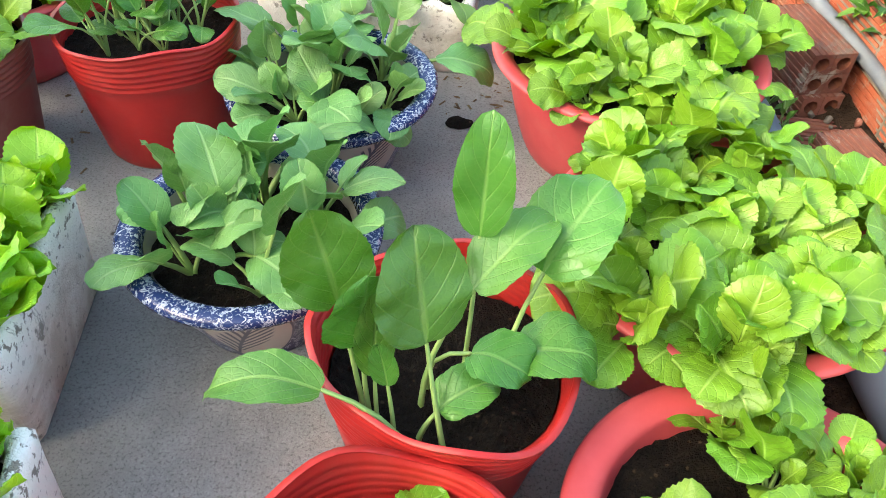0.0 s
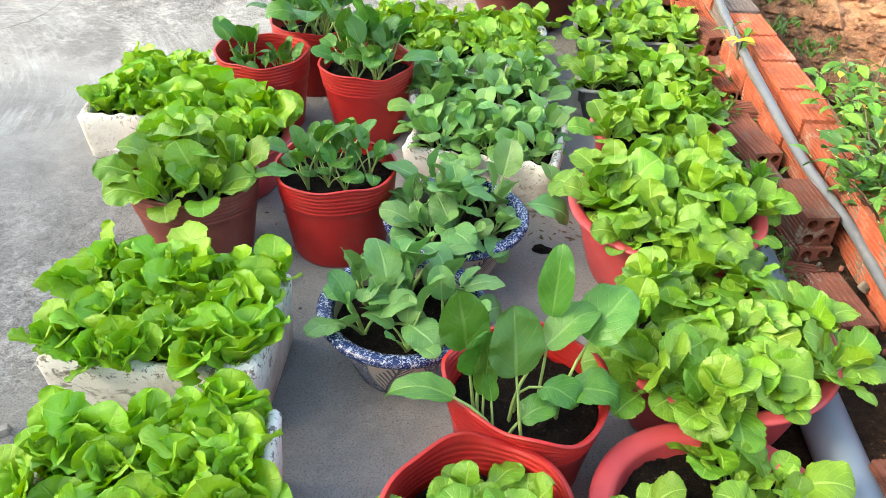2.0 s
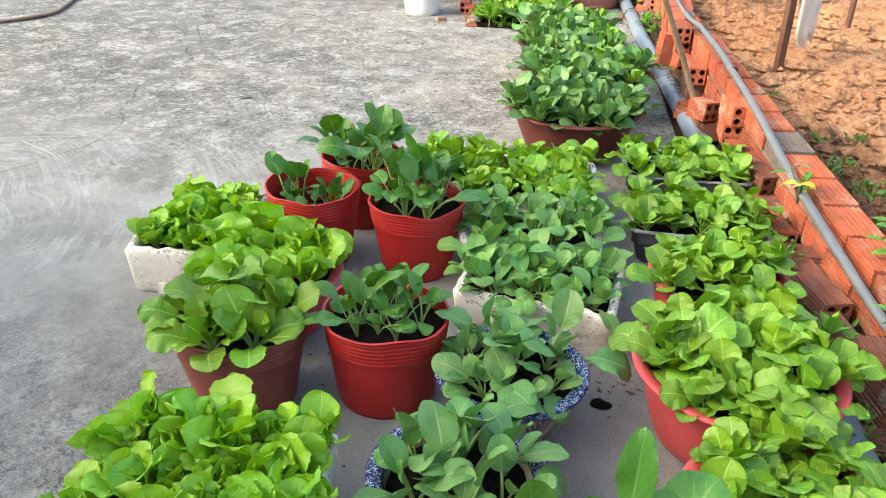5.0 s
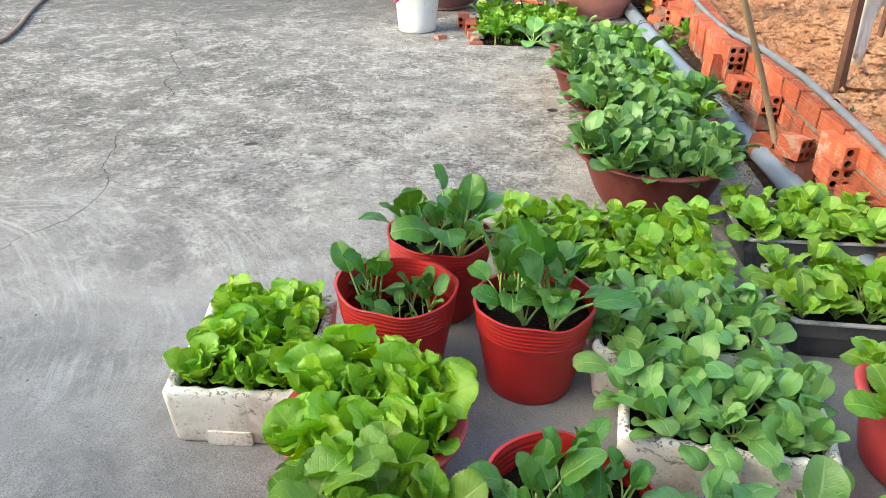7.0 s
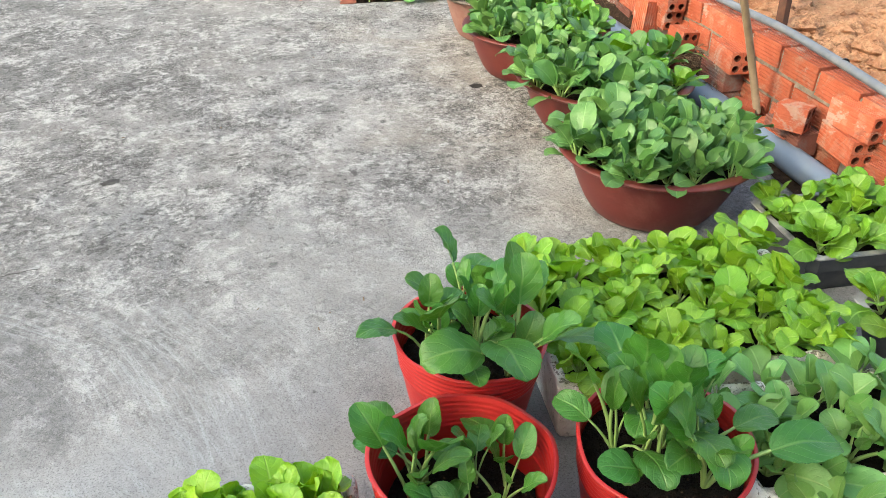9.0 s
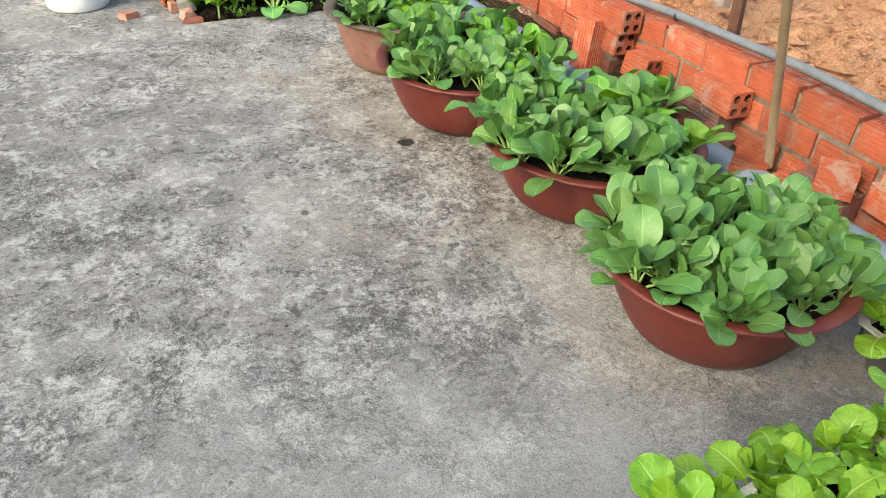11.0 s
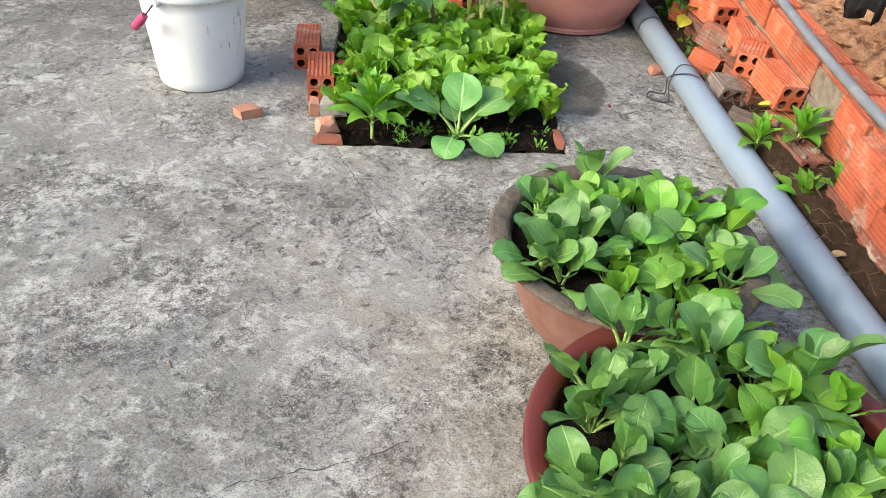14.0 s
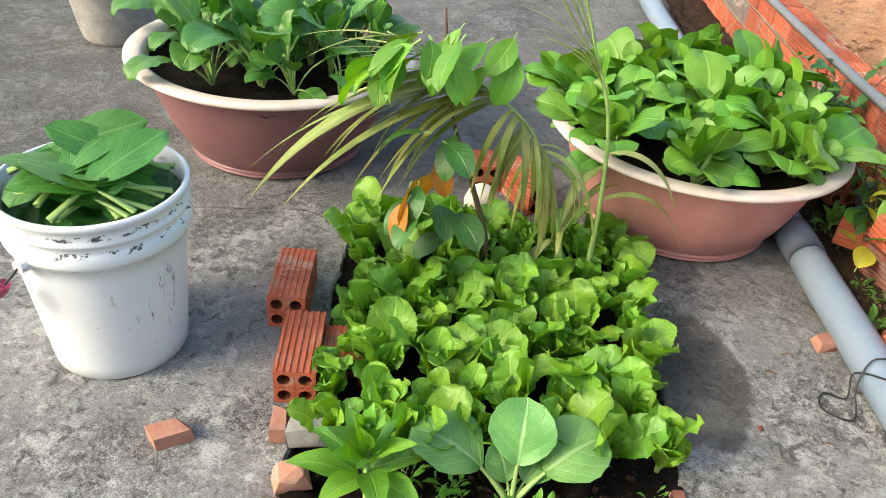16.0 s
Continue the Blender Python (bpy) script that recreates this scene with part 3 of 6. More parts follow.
def joined(name, items, material):
    """One mesh out of many (mesh, matrix) pairs."""
    verts, faces, uvs, mi = [], [], [], []
    for me, m in items:
        b0 = len(verts)
        verts += [tuple(m @ v.co) for v in me.vertices]
        faces += [tuple(b0 + k for k in p.vertices) for p in me.polygons]
        mi += [p.material_index for p in me.polygons]
        if me.uv_layers:
            uv = [(0.5, 0.5)] * len(me.vertices)
            for lo, d in zip(me.loops, me.uv_layers[0].data):
                uv[lo.vertex_index] = tuple(d.uv)
            uvs += uv
    out = mesh_of(name, verts, faces, material, True, uvs or None)
    out.polygons.foreach_set("material_index", mi)
    return out


def part(name, bm, material, parent, label="", smooth=False, m=None):
    me = bpy.data.meshes.new(name)
    bmesh.ops.recalc_face_normals(bm, faces=bm.faces)
    bm.to_mesh(me)
    bm.free()
    me.materials.append(material)
    if smooth:
        me.polygons.foreach_set("use_smooth", [True] * len(me.polygons))
    return put(name, me, parent, m, label)


def lathe(profile, segs=48, wob=0.0, seed=0):
    """Verts, faces and uvs of a profile [(r, z), ...] turned round z; wob: unevenness of the wall."""
    rr = random.Random(seed)
    ph = [rr.uniform(0, 6.28) for _ in range(4)]
    verts, faces, uvs = [], [], []
    n = len(profile)
    zmax = max(z for _, z in profile)
    zmin = min(z for _, z in profile)
    for i in range(segs + 1):
        a = 2 * math.pi * i / segs
        w = math.sin(2 * a + ph[0]) * 0.6 + math.sin(3 * a + ph[1]) * 0.35 + math.sin(5 * a + ph[2]) * 0.15
        zz = math.sin(2 * a + ph[3]) * 0.6 + math.sin(4 * a + ph[1]) * 0.3
        for j, (r, z) in enumerate(profile):
            k = max(0.0, (z - zmin) / (zmax - zmin + 1e-9)) ** 2
            rad = r * (1 + wob * w * k)
            verts.append((rad * math.cos(a), rad * math.sin(a), z + wob * 0.13 * (zz + 0.35 * math.sin(7 * a + ph[2])) * k ** 2))
            uvs.append((i / segs, (z - zmin) / (zmax - zmin + 1e-9)))
    for i in range(segs):
        for j in range(n - 1):
            a, b = i * n + j, (i + 1) * n + j
            faces.append((a, b, b + 1, a + 1))
    return verts, faces, uvs


def turned(name, profile, material, parent, segs=48, wob=0.0, seed=0, label="", m=None):
    v, f, u = lathe(profile, segs, wob, seed)
    return put(name, mesh_of(name, v, f, material, True, u), parent, m, label)


def mound(name, r, z, material, parent, seed=0, rough=0.012, sx=1.0, sy=1.0, rect=False, label=""):
    """A sheet of uneven soil, round or rectangular."""
    verts, faces = [], []
    n = 40
    for i in range(n + 1):
        for j in range(n + 1):
            u, v = 2 * i / n - 1, 2 * j / n - 1
            if not rect:
                x, y = u * math.sqrt(1 - v * v / 2), v * math.sqrt(1 - u * u / 2)
            else:
                x, y = u, v
            x, y = x * r * sx, y * r * sy
            h = noise.fractal(Vector((x * 14 + seed * 7.1, y * 14, seed)), 1.0, 2.0, 4) * rough
            h += max(0.0, noise.noise(Vector((x * 85, y * 85, seed + 3.0)))) * rough * 0.9
            verts.append((x, y, z + h))
    for i in range(n):
        for j in range(n):
            a = i * (n + 1) + j
            faces.append((a, a + n + 1, a + n + 2, a + 1))
    return put(name, mesh_of(name, verts, faces, material), parent, None, label)


def tube(path, radius, sides=10, cap=True):
    """Verts and faces of a round tube along points; radius may be a list."""
    pts = [Vector(p) for p in path]
    verts, faces = [], []
    up = Vector((0, 0, 1))
    for i, p in enumerate(pts):
        d = (pts[min(i + 1, len(pts) - 1)] - pts[max(i - 1, 0)]).normalized()
        s = d.cross(up if abs(d.z) < 0.95 else Vector((1, 0, 0))).normalized()
        t = s.cross(d)
        r = radius[i] if isinstance(radius, (list, tuple)) else radius
        for k in range(sides):
            a = 2 * math.pi * k / sides
            verts.append(tuple(p + (s * math.cos(a) + t * math.sin(a)) * r))
    for i in range(len(pts) - 1):
        for k in range(sides):
            a, b = i * sides + k, i * sides + (k + 1) % sides
            faces.append((a, b, b + sides, a + sides))
    if cap:
        faces.append(tuple(range(sides)))
        faces.append(tuple(range((len(pts) - 1) * sides, len(pts) * sides)))
    return verts, faces


def smooth_path(points, step=8):
    """A Catmull-Rom line through the points."""
    p = [Vector(q) for q in points]
    p = [p[0] * 2 - p[1]] + p + [p[-1] * 2 - p[-2]]
    out = []
    for i in range(1, len(p) - 2):
        for k in range(step):
            t = k / step
            a, b, c, d = p[i - 1], p[i], p[i + 1], p[i + 2]
            out.append(0.5 * (2 * b + (c - a) * t + (2 * a - 5 * b + 4 * c - d) * t * t + (3 * b - a - 3 * c + d) * t ** 3))
    out.append(p[-2])
    return out


# ---- leaves and plants ----
def leaf_mesh(name, blade, width, stalk, th0, th1, material, shape=0.55, wave=0.0, teeth=0.0, cup=0.15, twist=0.0, seed=0, nu=10, nv=6, stalk_r=0.0026, tip=0.0, stem_mat=None, neck=0.25, frill=0.0, roll=0.0):
    """One leaf that grows from the origin towards +x: th0, th1: how steeply its stalk starts and its tip ends, in degrees.
    shape: where along the blade it is widest; wave: ruffled edge; teeth: serrated edge; cup: upward fold; tip: how pointed; neck: how long the blade tapers into the stalk; frill: fine folds of the margin; roll: edges bent down."""
    rr = random.Random(seed)
    ph, ph2 = rr.uniform(0, 6.28), rr.uniform(0, 6.28)
    side = rr.uniform(-0.12, 0.12)
    curl = rr.uniform(-10, 90) * (0.3 + roll * 4)
    verts, faces, uvs, mi = [], [], [], []
    x = z = 0.0
    total = stalk + blade
    line = []
    ns = 4
    steps = [(stalk * i / ns) for i in range(ns + 1)] + [stalk + blade * i / nu for i in range(1, nu + 1)]
    last = 0.0
    for s in steps:
        f = s / total
        th = radians(th0 + (th1 - th0) * f ** 1.35 - curl * max(0.0, (s - stalk) / blade - 0.45) ** 1.5)
        ds = s - last
        x, z = x + math.cos(th) * ds, z + math.sin(th) * ds
        last = s
        line.append((x, z, th, side * f * f * total))
    for i in range(ns + 1):
        px, pz, th, py = line[i]
        r = stalk_r * (1.35 - 0.55 * i / ns)
        nx, nz = -math.sin(th), math.cos(th)
        for k in range(4):
            a = math.pi * (0.25 + 0.5 * k)
            verts.append((px + nx * math.sin(a) * r, py + math.cos(a) * r * 1.3, pz + nz * math.sin(a) * r))
            uvs.append((0.02, 0.5))
    for i in range(ns):
        for k in range(4):
            a, b = i * 4 + k, i * 4 + (k + 1) % 4
            faces.append((a, b, b + 4, a + 4))
            mi.append(1)
    base = len(verts)
    for i in range(nu + 1):
        u = i / nu
        px, pz, th, py = line[ns + i]
        e = u ** (math.log(0.5) / math.log(shape))
        w = max(0.0, math.sin(math.pi * min(1.0, e * 0.97 + 0.03))) ** (0.47 + tip)
        w *= min(1.0, (u + 0.02) / 0.42) ** neck
        w = max(w, 0.07 * (1 - u)) * width * 0.5
        nx, nz = -math.sin(th), math.cos(th)
        for j in range(nv + 1):
            v = 2 * j / nv - 1
            av = abs(v)
            edge = 1.0 + (teeth * (1 if (i % 2) else -1) if av > 0.99 else 0.0)
            off = cup * 1.12 * av ** 1.45 * w - roll * av ** 3 * w
            ruf = wave * width * av ** 2 * (math.sin(u * 15 + ph + (2.1 if v > 0 else 0)) + 0.6 * math.sin(u * 27 + ph2 + v))
            ruf += 0.030 * width * math.sin(u * 9 + ph2) * math.sin(v * 3.4 + ph)
            ruf += frill * width * av ** 5 * (math.sin(u * 38 + ph + 1.7 * v) + 0.5 * math.sin(u * 61 + ph2))
            tw = twist * u * v * w
            h = off + ruf + tw
            verts.append((px + nx * h, py + v * w * edge, pz + nz * h))
            uvs.append((u, j / nv))
    for i in range(nu):
        for j in range(nv):
            a = base + i * (nv + 1) + j
            faces.append((a, a + nv + 1, a + nv + 2, a + 1))
            mi.append(0)
    me = mesh_of(name, verts, faces, [material, stem_mat or STEM], True, uvs)
    me.polygons.foreach_set("material_index", mi)
    return me


def species(name, material, n, blade, width, stalk, **kw):
    """Leaf meshes from the outermost (flat) to the innermost (upright)."""
    out = []
    for i in range(n):
        f = i / (n - 1)
        rr = random.Random(hash_of(name) + i)
        th0 = kw.get("th0", 50) + (88 - kw.get("th0", 50)) * f + rr.uniform(-6, 6)
        th1 = kw.get("droop", -18) + kw.get("rise", 70) * f + rr.uniform(-12, 12)
        k = (1.0 - 0.35 * f) * rr.uniform(0.9, 1.1)
        out.append(leaf_mesh("leaf", blade * k, width * k * rr.uniform(0.92, 1.08), stalk * rr.uniform(0.8, 1.15), th0, th1, material,
                             kw.get("shape", 0.55), kw.get("wave", 0.0) * (0.7 + 0.8 * rr.random()), kw.get("teeth", 0.0), kw.get("cup", 0.15) * (0.6 + f),
                             rr.uniform(-0.35, 0.35), hash_of(name) + 31 * i, kw.get("nu", 10), kw.get("nv", 6), kw.get("stalk_r", 0.0026), kw.get("tip", 0.0), None,
                             kw.get("neck", 0.25) * rr.uniform(0.7, 1.3), kw.get("frill", 0.0) * rr.uniform(0.6, 1.3), kw.get("roll", 0.0) * rr.uniform(0.2, 1.5) * (1 - 0.6 * f)))
    return out


def hash_of(s):
    return sum((i + 1) * ord(c) for i, c in enumerate(s))


LIME = species("lime", LEAF_LIME, 12, 0.092, 0.076, 0.048, wave=0.030, teeth=0.036, cup=0.26, roll=0.26, neck=0.35, shape=0.60, droop=-14, rise=88, nu=28, nv=8, th0=62)
YOUNG = species("young", LEAF_YOUNG, 12, 0.088, 0.070, 0.046, wave=0.026, teeth=0.032, cup=0.24, roll=0.24, neck=0.30, shape=0.57, droop=-18, rise=92, nu=24, nv=8, th0=62)
LETTUCE = species("lettuce", LEAF_LETTUCE, 12, 0.106, 0.078, 0.016, wave=0.056, teeth=0.026, frill=0.022, cup=0.26, neck=0.50, shape=0.64, droop=40, rise=50, nu=30, nv=8, th0=72)
BED_LETTUCE = species("bedlettuce", LEAF_BED, 12, 0.106, 0.062, 0.018, wave=0.060, teeth=0.030, frill=0.034, cup=0.34, neck=0.50, shape=0.64, droop=34, rise=58, nu=30, nv=8, th0=72)
PAK = species("pak", LEAF_PAK, 12, 0.088, 0.070, 0.068, wave=0.016, teeth=0.022, cup=0.26, roll=0.18, neck=0.12, shape=0.50, droop=-22, rise=88, nu=22, nv=8, th0=64)
BOXPAK = species("boxpak", LEAF_BOX, 12, 0.080, 0.054, 0.052, wave=0.014, cup=0.30, roll=0.26, neck=0.36, shape=0.57, droop=-22, rise=100, th0=60, nu=14, nv=8)
ROUNDPAK = species("roundpak", LEAF_ROUND, 12, 0.082, 0.064, 0.048, wave=0.016, cup=0.32, roll=0.26, neck=0.36, shape=0.57, droop=-16, rise=96, th0=62, nu=14, nv=8)
BOWLPAK = species("bowlpak", LEAF_BOWL, 12, 0.088, 0.062, 0.052, wave=0.016, cup=0.30, roll=0.16, neck=0.36, shape=0.57, droop=-8, rise=86, th0=58, nu=14, nv=8)
CHOY = species("choy", LEAF_SUM, 12, 0.108, 0.080, 0.120, wave=0.018, teeth=0.018, cup=0.24, roll=0.18, neck=0.12, shape=0.46, droop=-30, rise=98, stalk_r=0.0028, th0=78, nu=20, nv=8)
WEEDS = species("weed", LEAF_WEED, 6, 0.05, 0.02, 0.02, wave=0.03, teeth=0.03, cup=0.2, shape=0.45, droop=-20, rise=80, nu=7, nv=4, stalk_r=0.0013, tip=0.5)


def plant(name, kinds, at, leaves, scale, label, category, group, rnd, upright=0.0, stem=0.0, lean=0.08):
    e = thing(name, label, category, group)
    e.matrix_basis = pose(*at, rnd.uniform(-1, 1) * lean * 57, rnd.uniform(-1, 1) * lean * 57, rnd.uniform(0, 360))
    a = rnd.uniform(0, 360)
    for i in range(leaves):
        f = i / max(1, leaves - 1)
        k = min(len(kinds) - 1, max(0, int((f + upright) * len(kinds) * 0.98 + rnd.uniform(-0.8, 0.8))))
        s = scale * rnd.uniform(0.66, 1.2)
        a += 137.5 + rnd.uniform(-22, 22)
        m = pose(0, 0, stem * f, rnd.uniform(-15, 15), rnd.uniform(-15, 13), a) @ Matrix.Diagonal((s, s, s, 1))
        put("leaf", kinds[k], e, m)
    return e


def scatter_round(r, spacing, rnd):
    pts = []
    n = int(2 * r / spacing) + 2
    for i in range(-n, n + 1):
        for j in range(-n, n + 1):
            x = (i + 0.5 * (j % 2)) * spacing + rnd.uniform(-0.28, 0.28) * spacing
            y = j * spacing * 0.87 + rnd.uniform(-0.28, 0.28) * spacing
            if x * x + y * y < r * r:
                pts.append((x, y))
    return pts


def scatter_rect(w, d, spacing, rnd):
    nx, ny = max(1, round(w / spacing)), max(1, round(d / spacing))
    return [((i + 0.5) / nx * w - w / 2 + rnd.uniform(-0.25, 0.25) * spacing, (j + 0.5) / ny * d - d / 2 + rnd.uniform(-0.25, 0.25) * spacing)
            for i in range(nx) for j in range(ny)]


def plants_in(kinds, name, pts, centre, z, turn, leaves, scale, label, group, seed, upright=0.0, outward=0.0, radius=0.15, stem=0.0):
    rnd = random.Random(seed)
    c, s = math.cos(radians(turn)), math.sin(radians(turn))
    for x, y in pts:
        p = (centre[0] + c * x - s * y, centre[1] + s * x + c * y, z - 0.004)
        e = plant(name, kinds, p, max(2, leaves + rnd.randint(-1, 1)), scale * rnd.uniform(0.85, 1.12), label, "vegetable plant", group, rnd, upright, stem)
        if outward:
            q = Vector((p[0] - centre[0], p[1] - centre[1], 0)) / radius
            ax = Vector((-q.y, q.x, 0))
            if ax.length > 1e-4:
                e.matrix_basis = Matrix.Translation(p) @ Matrix.Rotation(outward * min(1.2, q.length), 4, ax.normalized()) @ Matrix.Rotation(rnd.uniform(0, 6.28), 4, "Z")


# ---- setting: ground, slab, dirt, boundary wall ----
def sheet(name, x0, x1, y0, y1, nx, ny, height, material, label, category="ground"):
    verts, faces = [], []
    for i in range(nx + 1):
        for j in range(ny + 1):
            x, y = x0 + (x1 - x0) * i / nx, y0 + (y1 - y0) * j / ny
            verts.append((x, y, height(x, y)))
    for i in range(nx):
        for j in range(ny):
            a = i * (ny + 1) + j
            faces.append((a, a + ny + 1, a + ny + 2, a + 1))
    return tagged(put(name, mesh_of(name, verts, faces, material)), label, category, "", "structure")


def wall_x(y):
    """The inner face of the low brick wall at y."""
    return float(np.interp(y, (1.3, 2.0, 2.6, 3.5, 5.0, 5.5), (0.74, 0.69, 0.64, 0.560, 0.560, 0.620)))


def wall_top(y):
    return float(np.interp(y, (1.3, 2.0, 2.6, 3.5, 4.1, 4.5, 5.6, 6.3), (0.205, 0.235, 0.265, 0.325, 0.318, 0.270, 0.268, 0.305)))


sheet("ground", -400, 400, -400, 400, 8, 8, lambda x, y: -0.10, DIRT, "bare orange earth reaching to the horizon")


def dirt_height(x, y):
    d = x - wall_x(y)
    h = 0.10 + 0.05 * min(1.0, d / 2.0) + 0.030 * noise.fractal(Vector((x * 3.1, y * 3.1, 0)), 1.0, 2.0, 3) + 0.026 * noise.fractal(Vector((x * 14, y * 14, 2)), 0.8, 2.0, 4)
    return h if d > 0.03 else -0.05


sheet("dirt_bank", 0.40, 4.6, -1.5, 9.5, 120, 300, dirt_height, DIRT, "rough orange dirt with clods behind the brick wall")

BED = (-0.80, -0.095, 5.49, 6.38)                       # the planting hole in the slab
slab_v, slab_f = [], []
ring_in = []
for (xa, ya), (xb, yb) in (((BED[0], BED[2]), (BED[1], BED[2])), ((BED[1], BED[2]), (BED[1], BED[3])), ((BED[1], BED[3]), (BED[0], BED[3])), ((BED[0], BED[3]), (BED[0], BED[2]))):
    for k in range(48):
        f = k / 48
        xx, yy = xa + (xb - xa) * f, ya + (yb - ya) * f
        nv = noise.noise_vector(Vector((xx * 9, yy * 9, 1.0))) * 0.016 + noise.noise_vector(Vector((xx * 38, yy * 38, 4.0))) * 0.007
        ring_in.append((xx + nv.x, yy + nv.y))
n_ring = len(ring_in)
lip = [(px + (0.010 if px > -0.45 else -0.010) * 0.6, py + (0.010 if py > 5.93 else -0.010) * 0.6) for px, py in ring_in]
outer = []
for k in range(n_ring):
    side, f = divmod(k, 48)
    f /= 48
    outer.append(((-1.2 + 1.4 * f, 5.1), (0.2, 5.1 + 1.7 * f), (0.2 - 1.4 * f, 6.8), (-1.2, 6.8 - 1.7 * f))[side])
for ring, zz in ((outer, 0.0), (lip, 0.0), (ring_in, -0.006), (ring_in, -0.08)):
    slab_v += [(px, py, zz) for px, py in ring]
for r in range(3):
    for k in range(n_ring):
        a, b = r * n_ring + k, r * n_ring + (k + 1) % n_ring
        slab_f.append((a, b, b + n_ring, a + n_ring))
for x0, x1, y0, y1 in ((-9.0, 0.47, -3.0, 5.1), (-9.0, -1.2, 5.1, 6.8), (0.2, 0.47, 5.1, 6.8), (-9.0, 0.47, 6.8, 14.0)):
    a = len(slab_v)
    slab_v += [(x0, y0, 0), (x1, y0, 0), (x1, y1, 0), (x0, y1, 0)]
    slab_f.append((a, a + 1, a + 2, a + 3))
a = len(slab_v)
slab_v += [(-9.0, -3.0, 0), (0.47, -3.0, 0), (0.47, 14.0, 0), (-9.0, 14.0, 0), (-9.0, -3.0, -0.08), (0.47, -3.0, -0.08), (0.47, 14.0, -0.08), (-9.0, 14.0, -0.08)]
slab_f += [(a + k, a + (k + 1) % 4, a + 4 + (k + 1) % 4, a + 4 + k) for k in range(4)]
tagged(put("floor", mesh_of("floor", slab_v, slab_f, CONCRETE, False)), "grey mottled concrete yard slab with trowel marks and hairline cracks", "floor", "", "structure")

def strip_height(x, y):
    """Soil of the strip: banked up against the dry-laid bricks beyond y 3.6."""
    bank = min(1.0, max(0.0, (x - float(np.interp(y, PIPE_Y, PIPE_X)) - 0.036) / 0.035)) * float(np.interp(y, (3.5, 3.9, 5.4, 5.8), (0.02, 0.115, 0.09, 0.03)))
    return 0.008 + 0.016 * noise.fractal(Vector((x * 20, y * 20, 5)), 1.0, 2.0, 4) + max(bank, min(0.05, max(0, (x - 0.5)) * 0.25))


PIPE_Y, PIPE_X = (-1.2, 0.8, 3.7, 5.3, 6.4, 8.6), (0.575, 0.536, 0.463, 0.382, 0.356, 0.310)
sheet("strip_soil", 0.405, 0.80, -1.5, 9.5, 60, 360, strip_height,
      STRIP, "brown soil and rubble strip along the brick wall", "soil")
mound("bed_soil", 1.0, -0.010, SOIL, None, 3, 0.030, 0.352, 0.445, True)
bpy.data.objects["bed_soil"].location = ((BED[0] + BED[1]) / 2, (BED[2] + BED[3]) / 2, 0)
tagged(bpy.data.objects["bed_soil"], "dark damp soil in the planting hole of the slab", "soil", "", "structure")

# plain unseen walls, added to block sun from the west and sky behind
for nm, x0, x1, y0, y1, h in (("wall_west", -6.4, -6.2, -4.9, 0.15, 4.85), ("wall_south", -6.2, 5.0, -5.2, -5.0, 3.6)):
    b = bmesh.new()
    bmesh.ops.create_cube(b, size=1.0, matrix=Matrix.Translation(((x0 + x1) / 2, (y0 + y1) / 2, h / 2 - 0.04)) @ Matrix.Diagonal((x1 - x0, y1 - y0, h, 1)))
    ob = part(nm, b, SHADE_WALL, None)
    tagged(ob, "plain unseen wall added to shade the yard", "wall", "", "structure")


# ---- bricks ----
def hollow_brick_mesh(L=0.18, W=0.08, H=0.08, material=None, holes=True, grooves=6, open_ends=(True, True)):
    """A four-hole brick along y, its middle at the origin: grooved sides, and ends with round holes that go in."""
    verts, faces, mi = [], [], []
    ring = []
    hw, hh, g = W / 2, H / 2, 0.0026

    def side(p, q, nrm):
        n = grooves * 2 + 1
        for k in range(n):
            for e in (0.0, 0.92):
                f = (k + e) / n
                d = -g if (k % 2) else 0.0
                ring.append((p[0] + (q[0] - p[0]) * f + nrm[0] * d, p[1] + (q[1] - p[1]) * f + nrm[1] * d))

    side((-hw, -hh), (hw, -hh), (0, -1))
    side((hw, -hh), (hw, hh), (1, 0))
    side((hw, hh), (-hw, hh), (0, 1))
    side((-hw, hh), (-hw, -hh), (-1, 0))
    n = len(ring)
    for y in (-L / 2, L / 2):
        for x, z in ring:
            verts.append((x, y, z))
    for k in range(n):
        faces.append((k, (k + 1) % n, n + (k + 1) % n, n + k))
        mi.append(0)
    for s, is_open in ((-1, open_ends[0]), (1, open_ends[1])):
        y = s * (L / 2)
        if not (holes and is_open):
            faces.append(tuple(range(n)) if s < 0 else tuple(range(n, 2 * n)))
            mi.append(0)
            continue
        for cx in (-1, 1):
            for cz in (-1, 1):
                ox, oz = cx * hw / 2, cz * hh / 2
                a0 = len(verts)
                for k in range(8):
                    a = math.pi / 4 * k
                    m = max(abs(math.cos(a)), abs(math.sin(a)))
                    verts.append((ox + hw / 2 * 0.985 * math.cos(a) / m, y, oz + hh / 2 * 0.985 * math.sin(a) / m))
                for depth in (0.0, 0.05):
                    for k in range(8):
                        a = math.pi / 4 * k
                        verts.append((ox + W * 0.165 * math.cos(a), y - s * depth, oz + H * 0.165 * math.sin(a)))
                for k in range(8):
                    k2 = (k + 1) % 8
                    faces.append((a0 + k, a0 + k2, a0 + 8 + k2, a0 + 8 + k))
                    mi.append(0)
                    faces.append((a0 + 8 + k, a0 + 8 + k2, a0 + 16 + k2, a0 + 16 + k))
                    mi.append(1)
                faces.append(tuple(a0 + 16 + k for k in range(8)))
                mi.append(1)
    me = mesh_of("brick", verts, faces, [material, HOLE], False)
    me.polygons.foreach_set("material_index", mi)
    return me


